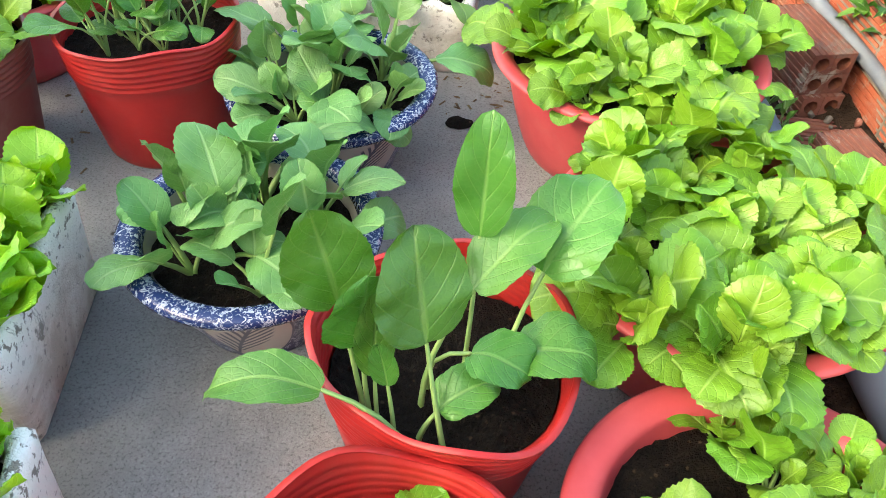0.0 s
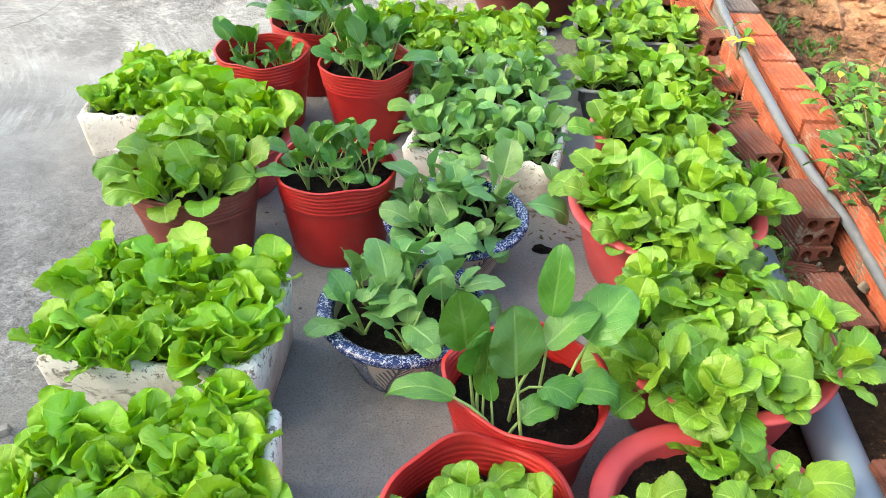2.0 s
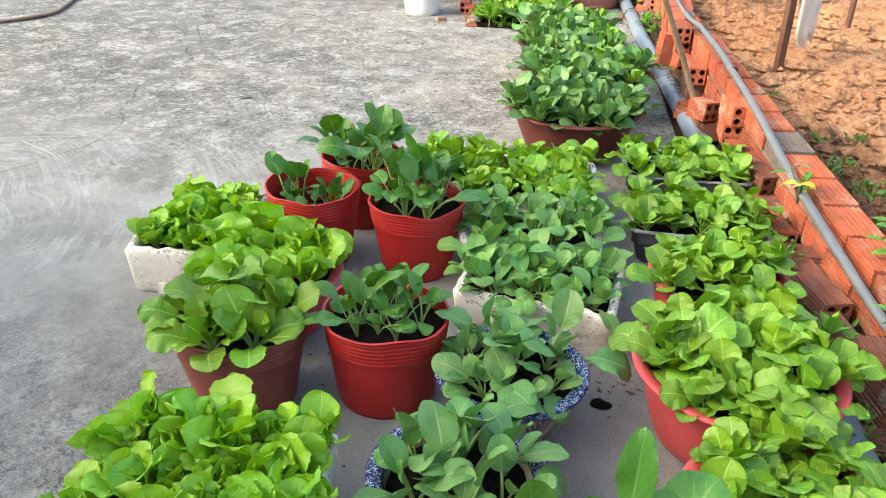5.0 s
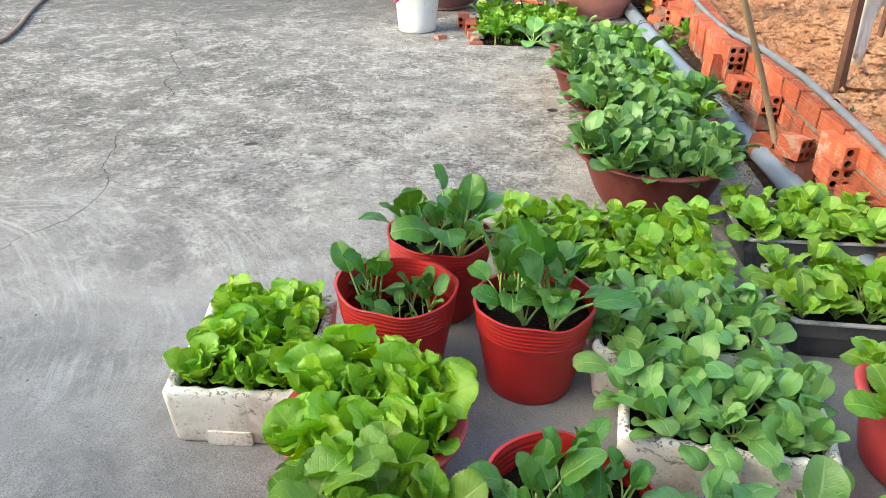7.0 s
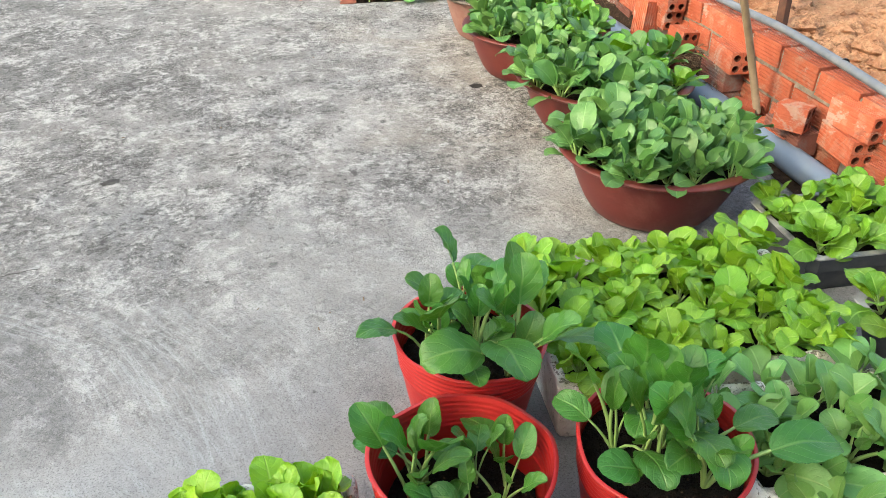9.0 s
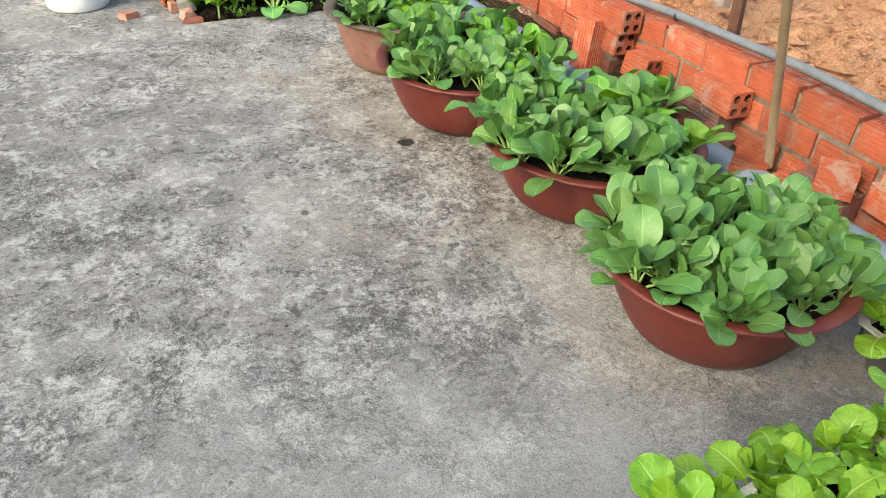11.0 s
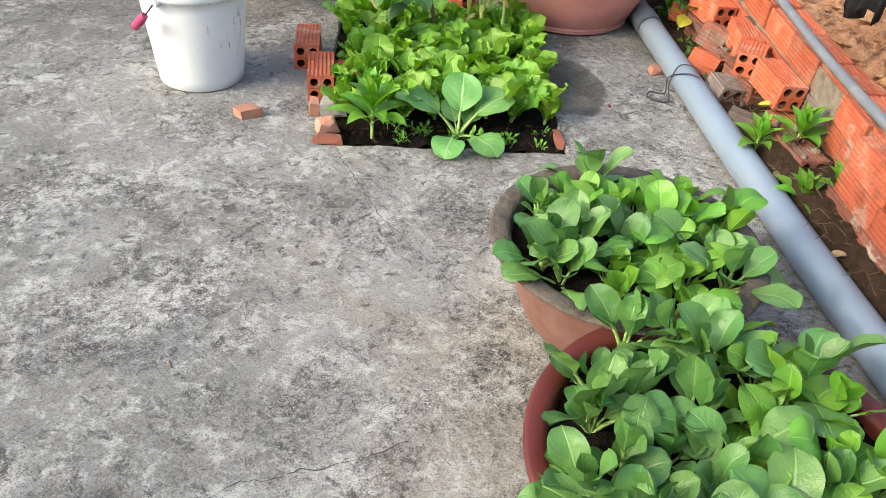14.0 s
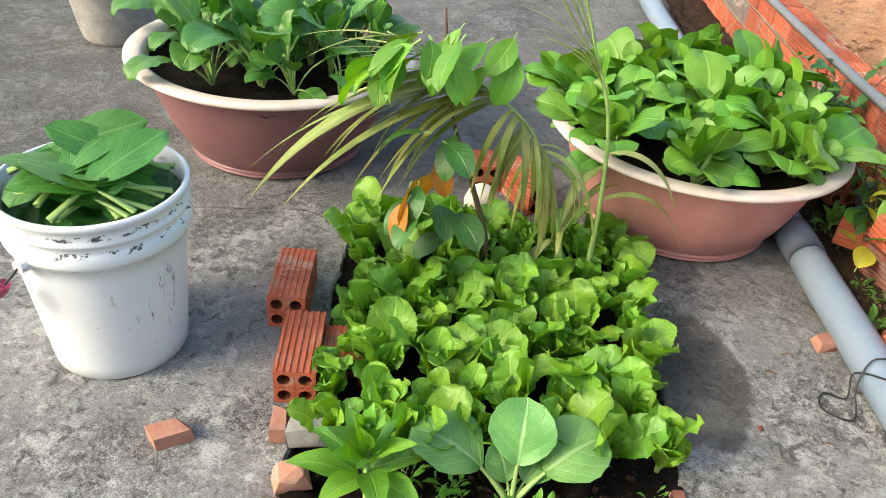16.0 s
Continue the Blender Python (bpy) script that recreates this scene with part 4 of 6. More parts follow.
def broken_brick_mesh(size, material, seed):
    rr = random.Random(int(seed * 1000) % 9973)
    b = bmesh.new()
    for sx in (-1, 1):
        for sy in (-1, 1):
            for sz in (-1, 1):
                k = 0.5 if sz < 0 else rr.uniform(0.30, 0.5)
                b.verts.new((size[0] * sx * k * rr.uniform(0.7, 1.0), size[1] * sy * k * rr.uniform(0.7, 1.0), size[2] * sz * rr.uniform(0.3, 0.5)))
    for _ in range(7):
        v = Vector((rr.gauss(0, 1), rr.gauss(0, 1), rr.gauss(0, 1))).normalized()
        b.verts.new((v.x * size[0] * 0.52, v.y * size[1] * 0.52, v.z * size[2] * 0.5))
    bmesh.ops.convex_hull(b, input=list(b.verts))
    bmesh.ops.delete(b, geom=[v for v in b.verts if not v.link_faces], context="VERTS")
    bmesh.ops.recalc_face_normals(b, faces=b.faces)
    me = bpy.data.meshes.new("brick_piece")
    b.to_mesh(me)
    b.free()
    me.materials.append(material)
    return me


BRICK_ME = hollow_brick_mesh(material=BRICK)
BRICK_OLD_ME = hollow_brick_mesh(material=BRICK_OLD)
HALF_ME = hollow_brick_mesh(L=0.10, material=BRICK)
HALF_OLD_ME = hollow_brick_mesh(L=0.10, material=BRICK_OLD)
HALF_GREY_ME = hollow_brick_mesh(L=0.10, material=BRICK_GREY)
SOLID_OLD_ME = hollow_brick_mesh(material=BRICK_OLD, holes=False)
SOLID_ME = hollow_brick_mesh(material=BRICK, holes=False)
TILE_ME = hollow_brick_mesh(L=0.18, H=0.04, material=BRICK_OLD, holes=False)


def loose_brick(me, x, y, z, turn, tilt=0.0, roll=0.0, label="orange hollow clay brick lying by the low wall"):
    ob = put("brick", me, None, pose(x, y, z, tilt, roll, turn))
    return tagged(ob, label, "brick", "loose bricks along the wall")


# loose bricks: x, y, z of the middle, turn, tilt, roll
for me, x, y, z, tn, ti, ro in (
        (BRICK_ME, 0.575, 3.08, 0.235, 6, 0, 0), (BRICK_ME, 0.570, 3.10, 0.15, -4, 0, 0), (HALF_ME, 0.470, 3.53, 0.075, 40, 8, 6),
        (HALF_ME, 0.478, 3.255, 0.178, 38, 0, 6), (SOLID_OLD_ME, 0.515, 3.30, 0.092, 4, 0, 0), (BRICK_ME, 0.505, 3.36, 0.055, 4, 0, 0), (TILE_ME, 0.600, 2.90, 0.07, 70, 0, 6), (TILE_ME, 0.615, 2.73, 0.075, 52, 4, 10),
        (BRICK_OLD_ME, 0.600, 2.52, 0.06, 62, 0, 4), (HALF_OLD_ME, 0.630, 2.12, 0.06, 86, 0, 0), (BRICK_OLD_ME, 0.612, 1.87, 0.075, 14, 0, 0),
        (BRICK_OLD_ME, 0.640, 1.47, 0.125, 7, 0, 0), (BRICK_OLD_ME, 0.642, 1.46, 0.044, 9, 0, 0), (BRICK_OLD_ME, 0.640, 1.155, 0.065, 10, 0, 0),
        (TILE_ME, 0.610, 1.31, 0.035, 80, 0, 0), (BRICK_OLD_ME, 0.610, 1.68, 0.055, 8, 0, 0), (BRICK_OLD_ME, 0.600, 2.07, 0.055, 9, 0, 0), (BRICK_ME, 0.590, 2.33, 0.055, 12, 0, 0), (BRICK_OLD_ME, 0.585, 2.62, 0.135, 20, 4, 0), (BRICK_ME, 0.575, 2.86, 0.12, 10, 0, 0), (BRICK_OLD_ME, 0.615, 0.63, 0.065, 12, 0, 0),
        (BRICK_ME, 0.506, 3.735, 0.215, -3, 0, 0), (SOLID_OLD_ME, 0.510, 3.78, 0.130, 2, 0, 0), (SOLID_OLD_ME, 0.506, 3.76, 0.046, -4, 0, 0), (HALF_ME, 0.492, 4.10, 0.168, 12, 4, 8), (SOLID_ME, 0.433, 4.335, 0.176, 14, 90, 5),
        (BRICK_ME, 0.556, 5.69, 0.155, 5, 3, 4), (HALF_ME, 0.540, 5.875, 0.150, -28, 4, 0), (SOLID_ME, 0.574, 6.04, 0.150, -8, 0, 6), (HALF_ME, 0.427, 6.02, 0.062, 55, 12, 18), (HALF_GREY_ME, 0.432, 5.83, 0.055, 10, 6, 10), (HALF_GREY_ME, 0.424, 5.62, 0.045, 60, 8, 12), (HALF_OLD_ME, 0.530, 6.15, 0.105, 40, 8, 15), (HALF_ME, 0.570, 5.60, 0.055, 20, 5, 0),
        (BRICK_ME, 0.537, 6.28, 0.165, 11, 2, 4), (SOLID_OLD_ME, 0.545, 5.86, 0.065, 10, 0, 0), (SOLID_OLD_ME, 0.560, 6.08, 0.060, 20, 0, 0), (SOLID_OLD_ME, 0.545, 6.27, 0.075, 14, 0, 0),
        (BRICK_OLD_ME, 0.520, 5.40, 0.075, 5, 0, 0), (HALF_ME, 0.510, 6.45, 0.08, 60, 0, 20), (BRICK_ME, 0.490, 6.72, 0.10, 12, 0, 0)):
    x += 0.028 if y > 5.2 and x < 0.50 else 0.0
    loose_brick(me, x, y, z, tn, ti, ro, "dark red weathered hollow brick by the low wall" if me in (BRICK_OLD_ME, HALF_OLD_ME, SOLID_OLD_ME, TILE_ME) else "grey weathered half brick in the rubble by the pipe" if me is HALF_GREY_ME else "orange hollow clay brick stacked by the low wall")

# a second, dry-laid row of bricks in front of the wall
rb = random.Random(17)
for k in range(5):
    for me, x, y, z in ((BRICK_ME, 0.500, 4.28, 0.290), (BRICK_ME, 0.512, 4.31, 0.206), (SOLID_OLD_ME, 0.518, 4.34, 0.122), (SOLID_OLD_ME, 0.520, 4.27, 0.040)):
        loose_brick(me, x + 0.004 * k + rb.gauss(0, 0.003), y + 0.1855 * k, z - (0.028 if k else 0.0) + rb.gauss(0, 0.003), -1.5 + rb.gauss(0, 1.2), rb.gauss(0, 0.8), rb.gauss(0, 1.5),
                    "orange hollow clay brick laid dry in front of the wall" if me is BRICK_ME else "dark red weathered hollow brick by the low wall")

# bricks beside the planting hole
tagged(put("brick", hollow_brick_mesh(material=BRICK), None, pose(-0.823, 5.83, 0.041, 0, 0, 4)), "orange hollow brick with grooved top lying on concrete", "brick", "bricks beside the bed")
tagged(put("brick", BRICK_ME, None, pose(-0.885, 6.045, 0.041, 0, 0, 3)), "orange hollow brick with grooved top lying on concrete", "brick", "bricks beside the bed")
tagged(put("brick", HALF_ME, None, pose(-0.742, 5.86, 0.02, 0, 0, 4)), "orange hollow brick sunk in the bed's edge", "brick", "bricks beside the bed")
tagged(put("brick", BRICK_ME, None, pose(-0.36, 6.60, 0.041, 0, 0, 32)), "orange hollow brick standing behind the bed", "brick", "bricks beside the bed")
tagged(put("brick", HALF_ME, None, pose(-0.47, 6.66, 0.041, 0, 0, 10)), "broken orange brick behind the bed", "brick", "bricks beside the bed")
for sz, mt, x, y, z, tn, lab in (((0.085, 0.075, 0.05), CEMENT, -0.775, 5.665, 0.022, 8, "lump of grey cement at the bed's corner"), ((0.035, 0.07, 0.05), PALE_BRICK, -0.828, 5.665, 0.022, 4, "brick sliver stuck to cement at the bed"),
                                 ((0.07, 0.06, 0.045), PALE_BRICK, -0.785, 5.560, 0.018, 20, "pale orange brick piece at the bed's corner"), ((0.10, 0.035, 0.025), BRICK_OLD, -0.775, 5.495, 0.011, -5, "brown brick sliver at the bed's corner"),
                                 ((0.075, 0.055, 0.032), PALE_BRICK, -1.018, 5.63, 0.012, 35, "small broken red brick piece on the concrete"), ((0.055, 0.05, 0.032), PALE_BRICK, 0.312, 6.07, 0.012, 10, "small red brick piece beside the pipe"),
                                 ((0.030, 0.10, 0.03), BRICK_OLD, -0.105, 5.575, -0.004, 5, "brown brick sliver along the bed"), ((0.012, 0.010, 0.008), BRICK_OLD, 0.09, 5.79, 0.006, 30, "tiny red brick chip on concrete")):
    tagged(put("brick_piece", broken_brick_mesh(sz, mt, x + y), None, pose(x, y, z, 0, 0, tn)), lab, "brick piece", "brick pieces")

tagged(put("shell_ball", mesh_of("shell_ball", *lathe([(0.001, 0), (0.028, 0.006), (0.045, 0.03), (0.047, 0.055), (0.036, 0.085), (0.018, 0.098), (0.001, 0.10)], 24)[:2], BALL), None, pose(-0.475, 6.47, 0.0)), "off-white round shell standing behind the bed", "shell")

# ---- big pipe and conduit ----
pipe = thing("drain_pipe", "long blue-grey plastic drain pipe lying along the slab's edge", "pipe")


def pipe_at(y, z=0.0455):
    return (float(np.interp(y, PIPE_Y, PIPE_X)), float(y), z)


v, f = tube(smooth_path([pipe_at(y) for y in np.linspace(-1.2, 8.6, 12)], 6), 0.0445, 28)
put("pipe_body", mesh_of("pipe_body", v, f, PVC), pipe)
for yy in (6.35,):
    v, f = tube([pipe_at(yy + d, 0.0475) for d in (0, 0.03, 0.1, 0.13)], [0.0455, 0.0475, 0.0475, 0.0455], 28)
    put("coupling", mesh_of("coupling", v, f, PVC), pipe, None, "pipe coupling sleeve")
con = thing("conduit", "thin grey plastic conduit running along the top of the brick wall", "conduit")
cpts = [(0.80, -0.4, 0.09), (0.76, 0.6, 0.10), (0.735, 1.15, 0.127), (0.715, 1.39, 0.148), (0.662, 1.64, 0.183), (0.630, 1.93, 0.222), (0.600, 2.35, 0.268), (0.572, 2.76, 0.332), (0.550, 3.40, 0.375), (0.553, 3.77, 0.366), (0.561, 4.14, 0.348), (0.566, 4.50, 0.314),
        (0.568, 4.90, 0.300), (0.562, 5.46, 0.320), (0.552, 6.1, 0.370), (0.53, 7.0, 0.36), (0.53, 8.6, 0.34)]
v, f = tube(smooth_path(cpts, 8), 0.0135, 12)
put("conduit_tube", mesh_of("conduit_tube", v, f, CONDUIT), con)
for yy, xx, zz in ((3.20, 0.562, 0.366), (4.05, 0.559, 0.350)):
    v, f = tube([(xx, yy - 0.004, zz), (xx, yy + 0.004, zz)], 0.016, 12)
    put("wire_tie", mesh_of("wire_tie", v, f, BLACK_WIRE), con)

# wire loop by the pipe
wire = [(0.375, 5.83, 0.097), (0.345, 5.86, 0.096), (0.312, 5.93, 0.05), (0.300, 5.90, 0.006), (0.255, 5.91, 0.005), (0.235, 5.865, 0.005), (0.275, 5.835, 0.006), (0.30, 5.85, 0.006), (0.308, 5.90, 0.04), (0.338, 5.93, 0.092), (0.39, 5.90, 0.095), (0.435, 5.82, 0.05)]
v, f = tube(smooth_path(wire, 8), 0.0022, 6)
tagged(put("wire", mesh_of("wire", v, f, BLACK_WIRE)), "thin black wire looped round the pipe", "wire")
hose = [(-3.3, 4.2, 0.014), (-3.82, 5.03, 0.014), (-3.86, 5.45, 0.014), (-4.10, 6.1, 0.014), (-4.35, 6.8, 0.014), (-4.9, 7.8, 0.014), (-6.0, 8.6, 0.014)]
hose[0] = (-4.3, 4.4, 0.014)
v, f = tube(smooth_path(hose, 8), 0.013, 10)
tagged(put("hose", mesh_of("hose", v, f, HOSE)), "brown garden hose lying on the concrete", "hose")


# ---- cracks, drain mark, litter on the slab ----
def crack(points, width, seed):
    rr = random.Random(seed)
    p = smooth_path([(x, y, 0.0012) for x, y in points], 14)
    vs, fs = [], []
    for i, q in enumerate(p):
        d = (p[min(i + 1, len(p) - 1)] - p[max(i - 1, 0)]).normalized()
        n = Vector((-d.y, d.x, 0))
        w = width * rr.uniform(0.15, 0.7)
        o = n * (rr.gauss(0, 0.0022) + 0.010 * noise.noise(Vector((q.x * 14, q.y * 14, seed))))
        vs += [tuple(q + o + n * w), tuple(q + o - n * w)]
    for i in range(len(p) - 1):
        fs.append((2 * i, 2 * i + 1, 2 * i + 3, 2 * i + 2))
    return tagged(put("crack", mesh_of("crack", vs, fs, CRACK, False)), "thin dark crack in the concrete slab", "crack", "", "structure")


for i, (pp, w) in enumerate((
        (((-2.86, 5.66), (-2.80, 5.56), (-2.62, 5.20), (-2.64, 5.06), (-2.57, 4.90), (-2.48, 4.74), (-2.41, 4.60), (-2.44, 4.46), (-2.40, 4.36), (-2.31, 4.25), (-2.30, 4.12)), 0.0062),
        (((-2.33, 3.76), (-2.33, 3.63), (-2.26, 3.42), (-2.22, 3.24), (-2.13, 3.10), (-2.10, 2.94), (-2.12, 2.76), (-2.20, 2.61), (-2.28, 2.44), (-2.60, 2.24)), 0.0042),
        (((-2.13, 3.10), (-1.98, 3.03), (-1.80, 3.06)), 0.0026),
        (((-0.755, 5.47), (-0.70, 5.33), (-0.60, 5.12), (-0.50, 4.97), (-0.42, 4.86), (-0.37, 4.80)), 0.0017),
        (((-0.095, 5.55), (0.08, 5.51), (0.26, 5.50), (0.36, 5.46)), 0.0022),
        (((-2.8, 6.45), (-2.2, 6.42), (-1.75, 6.40), (-1.35, 6.36), (-0.95, 6.42), (-0.80, 6.33)), 0.0028),
        (((-1.10, 4.36), (-1.0, 4.28), (-0.85, 4.36), (-0.70, 4.40), (-0.55, 4.46)), 0.002))):
    crack(pp, w, i)


def flat_blob(name, x, y, rx, ry, turn, material, label, category, seed, z=0.0015, h=0.004):
    rr = random.Random(seed)
    n = 16
    vs, fs = [(0, 0, z + h)], []
    for k in range(n):
        a = 6.283 * k / n
        s = rr.uniform(0.8, 1.1)
        vs.append((rx * s * math.cos(a), ry * s * math.sin(a), z))
    for k in range(n):
        fs.append((0, 1 + k, 1 + (k + 1) % n))
    ob = put(name, mesh_of(name, vs, fs, material), None, pose(x, y, 0, 0, 0, turn))
    return tagged(ob, label, category)


flat_blob("drain_plug", -0.362, 4.152, 0.029, 0.025, 0, RUBBER, "small dark oval plug in the concrete", "plug", 1)
flat_blob("stain", 0.003, 1.397, 0.026, 0.022, 0, SOIL, "dark soil spot on the concrete", "stain", 2)
flat_blob("chip", -1.701, 3.543, 0.034, 0.020, 20, CRACK, "shallow dark chip in the concrete", "chip", 3, 0.001, 0.002)
tagged(put("pebble", broken_brick_mesh((0.030, 0.024, 0.018), CEMENT, 0.31), None, pose(-1.014, 0.672, 0.007, 0, 0, 30)), "small grey pebble on the concrete", "pebble")
rr = random.Random(5)
lit_v, lit_f = [], []
for k in range(150):
    zone = rr.random()
    if zone < 0.25:
        x, y = rr.gauss(0.05, 0.06), rr.gauss(1.49, 0.05)
    elif zone < 0.4:
        x, y = rr.gauss(-0.66, 0.05), rr.gauss(1.45, 0.12)
    elif zone < 0.6:
        x, y = rr.uniform(0.1, 0.46), rr.uniform(4.9, 6.4)
    else:
        x, y = rr.uniform(-2.5, 0.1), rr.uniform(2.6, 7.2)
    a, s = rr.uniform(0, 6.28), rr.uniform(0.002, 0.007)
    l = s * rr.uniform(0.8, 2.0)
    c, sn = math.cos(a), math.sin(a)
    b0 = len(lit_v)
    for px, py in ((-l, -s * .4), (l, -s * .4), (l, s * .4), (-l, s * .4)):
        lit_v.append((x + c * px - sn * py, y + sn * px + c * py, 0.001))
    lit_v.append((x, y, 0.001 + s * 0.5))
    lit_f += [(b0, b0 + 1, b0 + 4), (b0 + 1, b0 + 2, b0 + 4), (b0 + 2, b0 + 3, b0 + 4), (b0 + 3, b0, b0 + 4)]
tagged(put("litter", mesh_of("litter", lit_v, lit_f, DEBRIS, False)), "scattered bits of dry litter and soil on the concrete", "litter", "", "stuff")


# ---- containers ----
def nursery_pot(x, y, rt, rb, h, soil, material, label, seed, turn=0.0, group="red nursery pots"):
    e = thing("plant_pot", label, "plant pot", group, (x, y, 0), turn)
    t = 0.0028
    prof = [(0.001, 0.002), (rb * 0.97, 0.0), (rb, 0.006)]
    n = 10
    for i in range(1, n):
        f = i / n
        prof.append((rb + (rt - rb) * f * 0.80, h * f * 0.72))
    z0 = h * 0.72
    for i in range(6):                                       # raised rings under the rim
        z = z0 + h * 0.26 * i / 6
        r = rb + (rt - rb) * (0.80 + 0.2 * i / 6)
        prof += [(r, z), (r + 0.0022, z + h * 0.012), (r + 0.0022, z + h * 0.020), (r, z + h * 0.032)]
    prof += [(rt, h * 0.985), (rt + 0.004, h * 0.992), (rt + 0.004, h), (rt - t, h)]
    wob = 0.10 if seed in (6, 7) else 0.055
    turned("body", prof, material, e, 72, wob, seed)
    inner = [(rt - t, h - 0.001)]
    for i in range(6):
        z = h * 0.97 - h * 0.26 * i / 6
        r = rb + (rt - rb) * (0.80 + 0.2 * (5 - i) / 6) - t
        inner += [(r, z), (r - 0.0016, z - h * 0.014), (r, z - h * 0.028)]
    inner.append((rb + (rt - rb) * soil / h - t, soil - 0.02))
    turned("lining", inner, material, e, 72, wob, seed)
    mound("soil", (rb + (rt - rb) * soil / h) * 0.965, soil, SOIL, e, seed, 0.012)
    return e


def round_bowl(x, y, r, h, rb, lip, material, rim_material, label, seed, soil=0.8, group="", belly=0.62, foot=0.0, category="planter bowl"):
    """A round bowl: rounded belly, a rolled or flat lip of that width, and an optional ringed foot."""
    e = thing("planter_bowl", label, category, group, (x, y, 0))
    ri = r - lip
    prof = [(0.001, 0.003), (rb * 0.96, 0.0), (rb, 0.005)]
    if foot:
        prof += [(rb + 0.008, foot * 0.30), (rb + 0.001, foot * 0.36), (rb + 0.001, foot * 0.42), (rb + 0.011, foot * 0.66), (rb + 0.004, foot * 0.72), (rb + 0.004, foot * 0.78), (rb + 0.014, foot)]
    for i in range(1, 12):
        f = i / 12
        prof.append((rb + (ri - rb) * f ** belly, foot + (h * 0.93 - foot) * f))
    prof += [(ri + 0.002, h * 0.935)]
    turned("body", prof, material, e, 64, 0.006, seed)
    k = lip
    rim = [(ri - 0.002, h * 0.925), (ri + k * 0.55, h * 0.935), (r - 0.003, h * 0.950), (r, h * 0.968), (r - 0.002, h * 0.988), (r - 0.008, h), (ri + 0.004, h * 0.992), (ri - 0.006, h * 0.975), (ri - 0.010, h * 0.93), (ri - 0.016, h * soil - 0.01)]
    turned("rim", rim, rim_material, e, 64, 0.006, seed, "pale worn rim" if rim_material is PALE_RIM else "")
    mound("soil", ri - 0.008, h * soil, SOIL, e, seed, 0.012)
    return e


def foam_box(x, y, w, d, h, turn, label, seed, wall=0.024, soil=0.82, notch=False, taper=0.012):
    """A chipped white foam box: four thick walls, a floor and soil."""
    e = thing("foam_box", label, "foam box", "white foam boxes", (x, y, 0), turn)
    rr = random.Random(seed)
    vs, fs = [], []

    def ringed(hx, hy, z, n=14, rad=0.014, chip=0.0):
        out = []
        for sx, sy, a0 in ((1, 1, 0), (-1, 1, 90), (-1, -1, 180), (1, -1, 270)):
            for k in range(3):
                a = radians(a0 + 45 * k)
                out.append((sx * (hx - rad) + rad * math.cos(a), sy * (hy - rad) + rad * math.sin(a)))
        full = []
        for i in range(len(out)):
            p, q = out[i], out[(i + 1) % len(out)]
            m = max(1, round(math.dist(p, q) / 0.022))
            for k in range(m):
                full.append((p[0] + (q[0] - p[0]) * k / m, p[1] + (q[1] - p[1]) * k / m))
        return [(px, py, z) for px, py in full]

    base = ringed(w / 2 - taper, d / 2 - taper, 0.0)
    cnt = len(base)

    def jitter(ring, ins, zz, chip):
        """The base ring scaled out to a size, with noise."""
        out = []
        for px, py, _ in base:
            sx, sy = (w / 2 - ins) / (w / 2 - taper), (d / 2 - ins) / (d / 2 - taper)
            nz = noise.fractal(Vector((px * 26 + seed, py * 26, zz * 20)), 1.0, 2.0, 3)
            out.append((px * sx * (1 + nz * chip * 0.25), py * sy * (1 + nz * chip * 0.25), zz + nz * chip * 0.11))
        return out

    levels = [(taper + 0.004, 0.0, 0.0), (taper, 0.006, 0.02), (taper * 0.6, h * 0.35, 0.02), (taper * 0.3, h * 0.7, 0.02), (0.0, h * 0.93, 0.05), (0.004, h * 0.99, 0.12),
              (wall * 0.55, h + 0.001, 0.14), (wall - 0.003, h * 0.99, 0.14), (wall, h * 0.93, 0.09), (wall + 0.004, h * soil - 0.03, 0.02)]
    for ins, z, chip in levels:
        vs += jitter(base, ins, z, chip)
    for l in range(len(levels) - 1):
        for k in range(cnt):
            a, b = l * cnt + k, l * cnt + (k + 1) % cnt
            fs.append((a, b, b + cnt, a + cnt))
    fs.append(tuple(reversed(range(cnt))))
    put("body", mesh_of("body", vs, fs, FOAM, True), e)
    if notch:
        b = bmesh.new()
        for nx, s in ((0.0, 0.10),):
            bmesh.ops.create_cube(b, size=1.0, matrix=Matrix.Translation((nx - 0.02, -d / 2 + 0.0135, 0.020)) @ Matrix.Diagonal((s, 0.02, 0.036, 1)))
        bmesh.ops.bevel(b, geom=b.edges, offset=0.004, segments=2)
        part("moulded_foot", b, FOAM, e, "moulded foot of the foam box")
    mound("soil", 1.0, h * soil, SOIL, e, seed, 0.012, w / 2 - wall, d / 2 - wall, True)
    return e


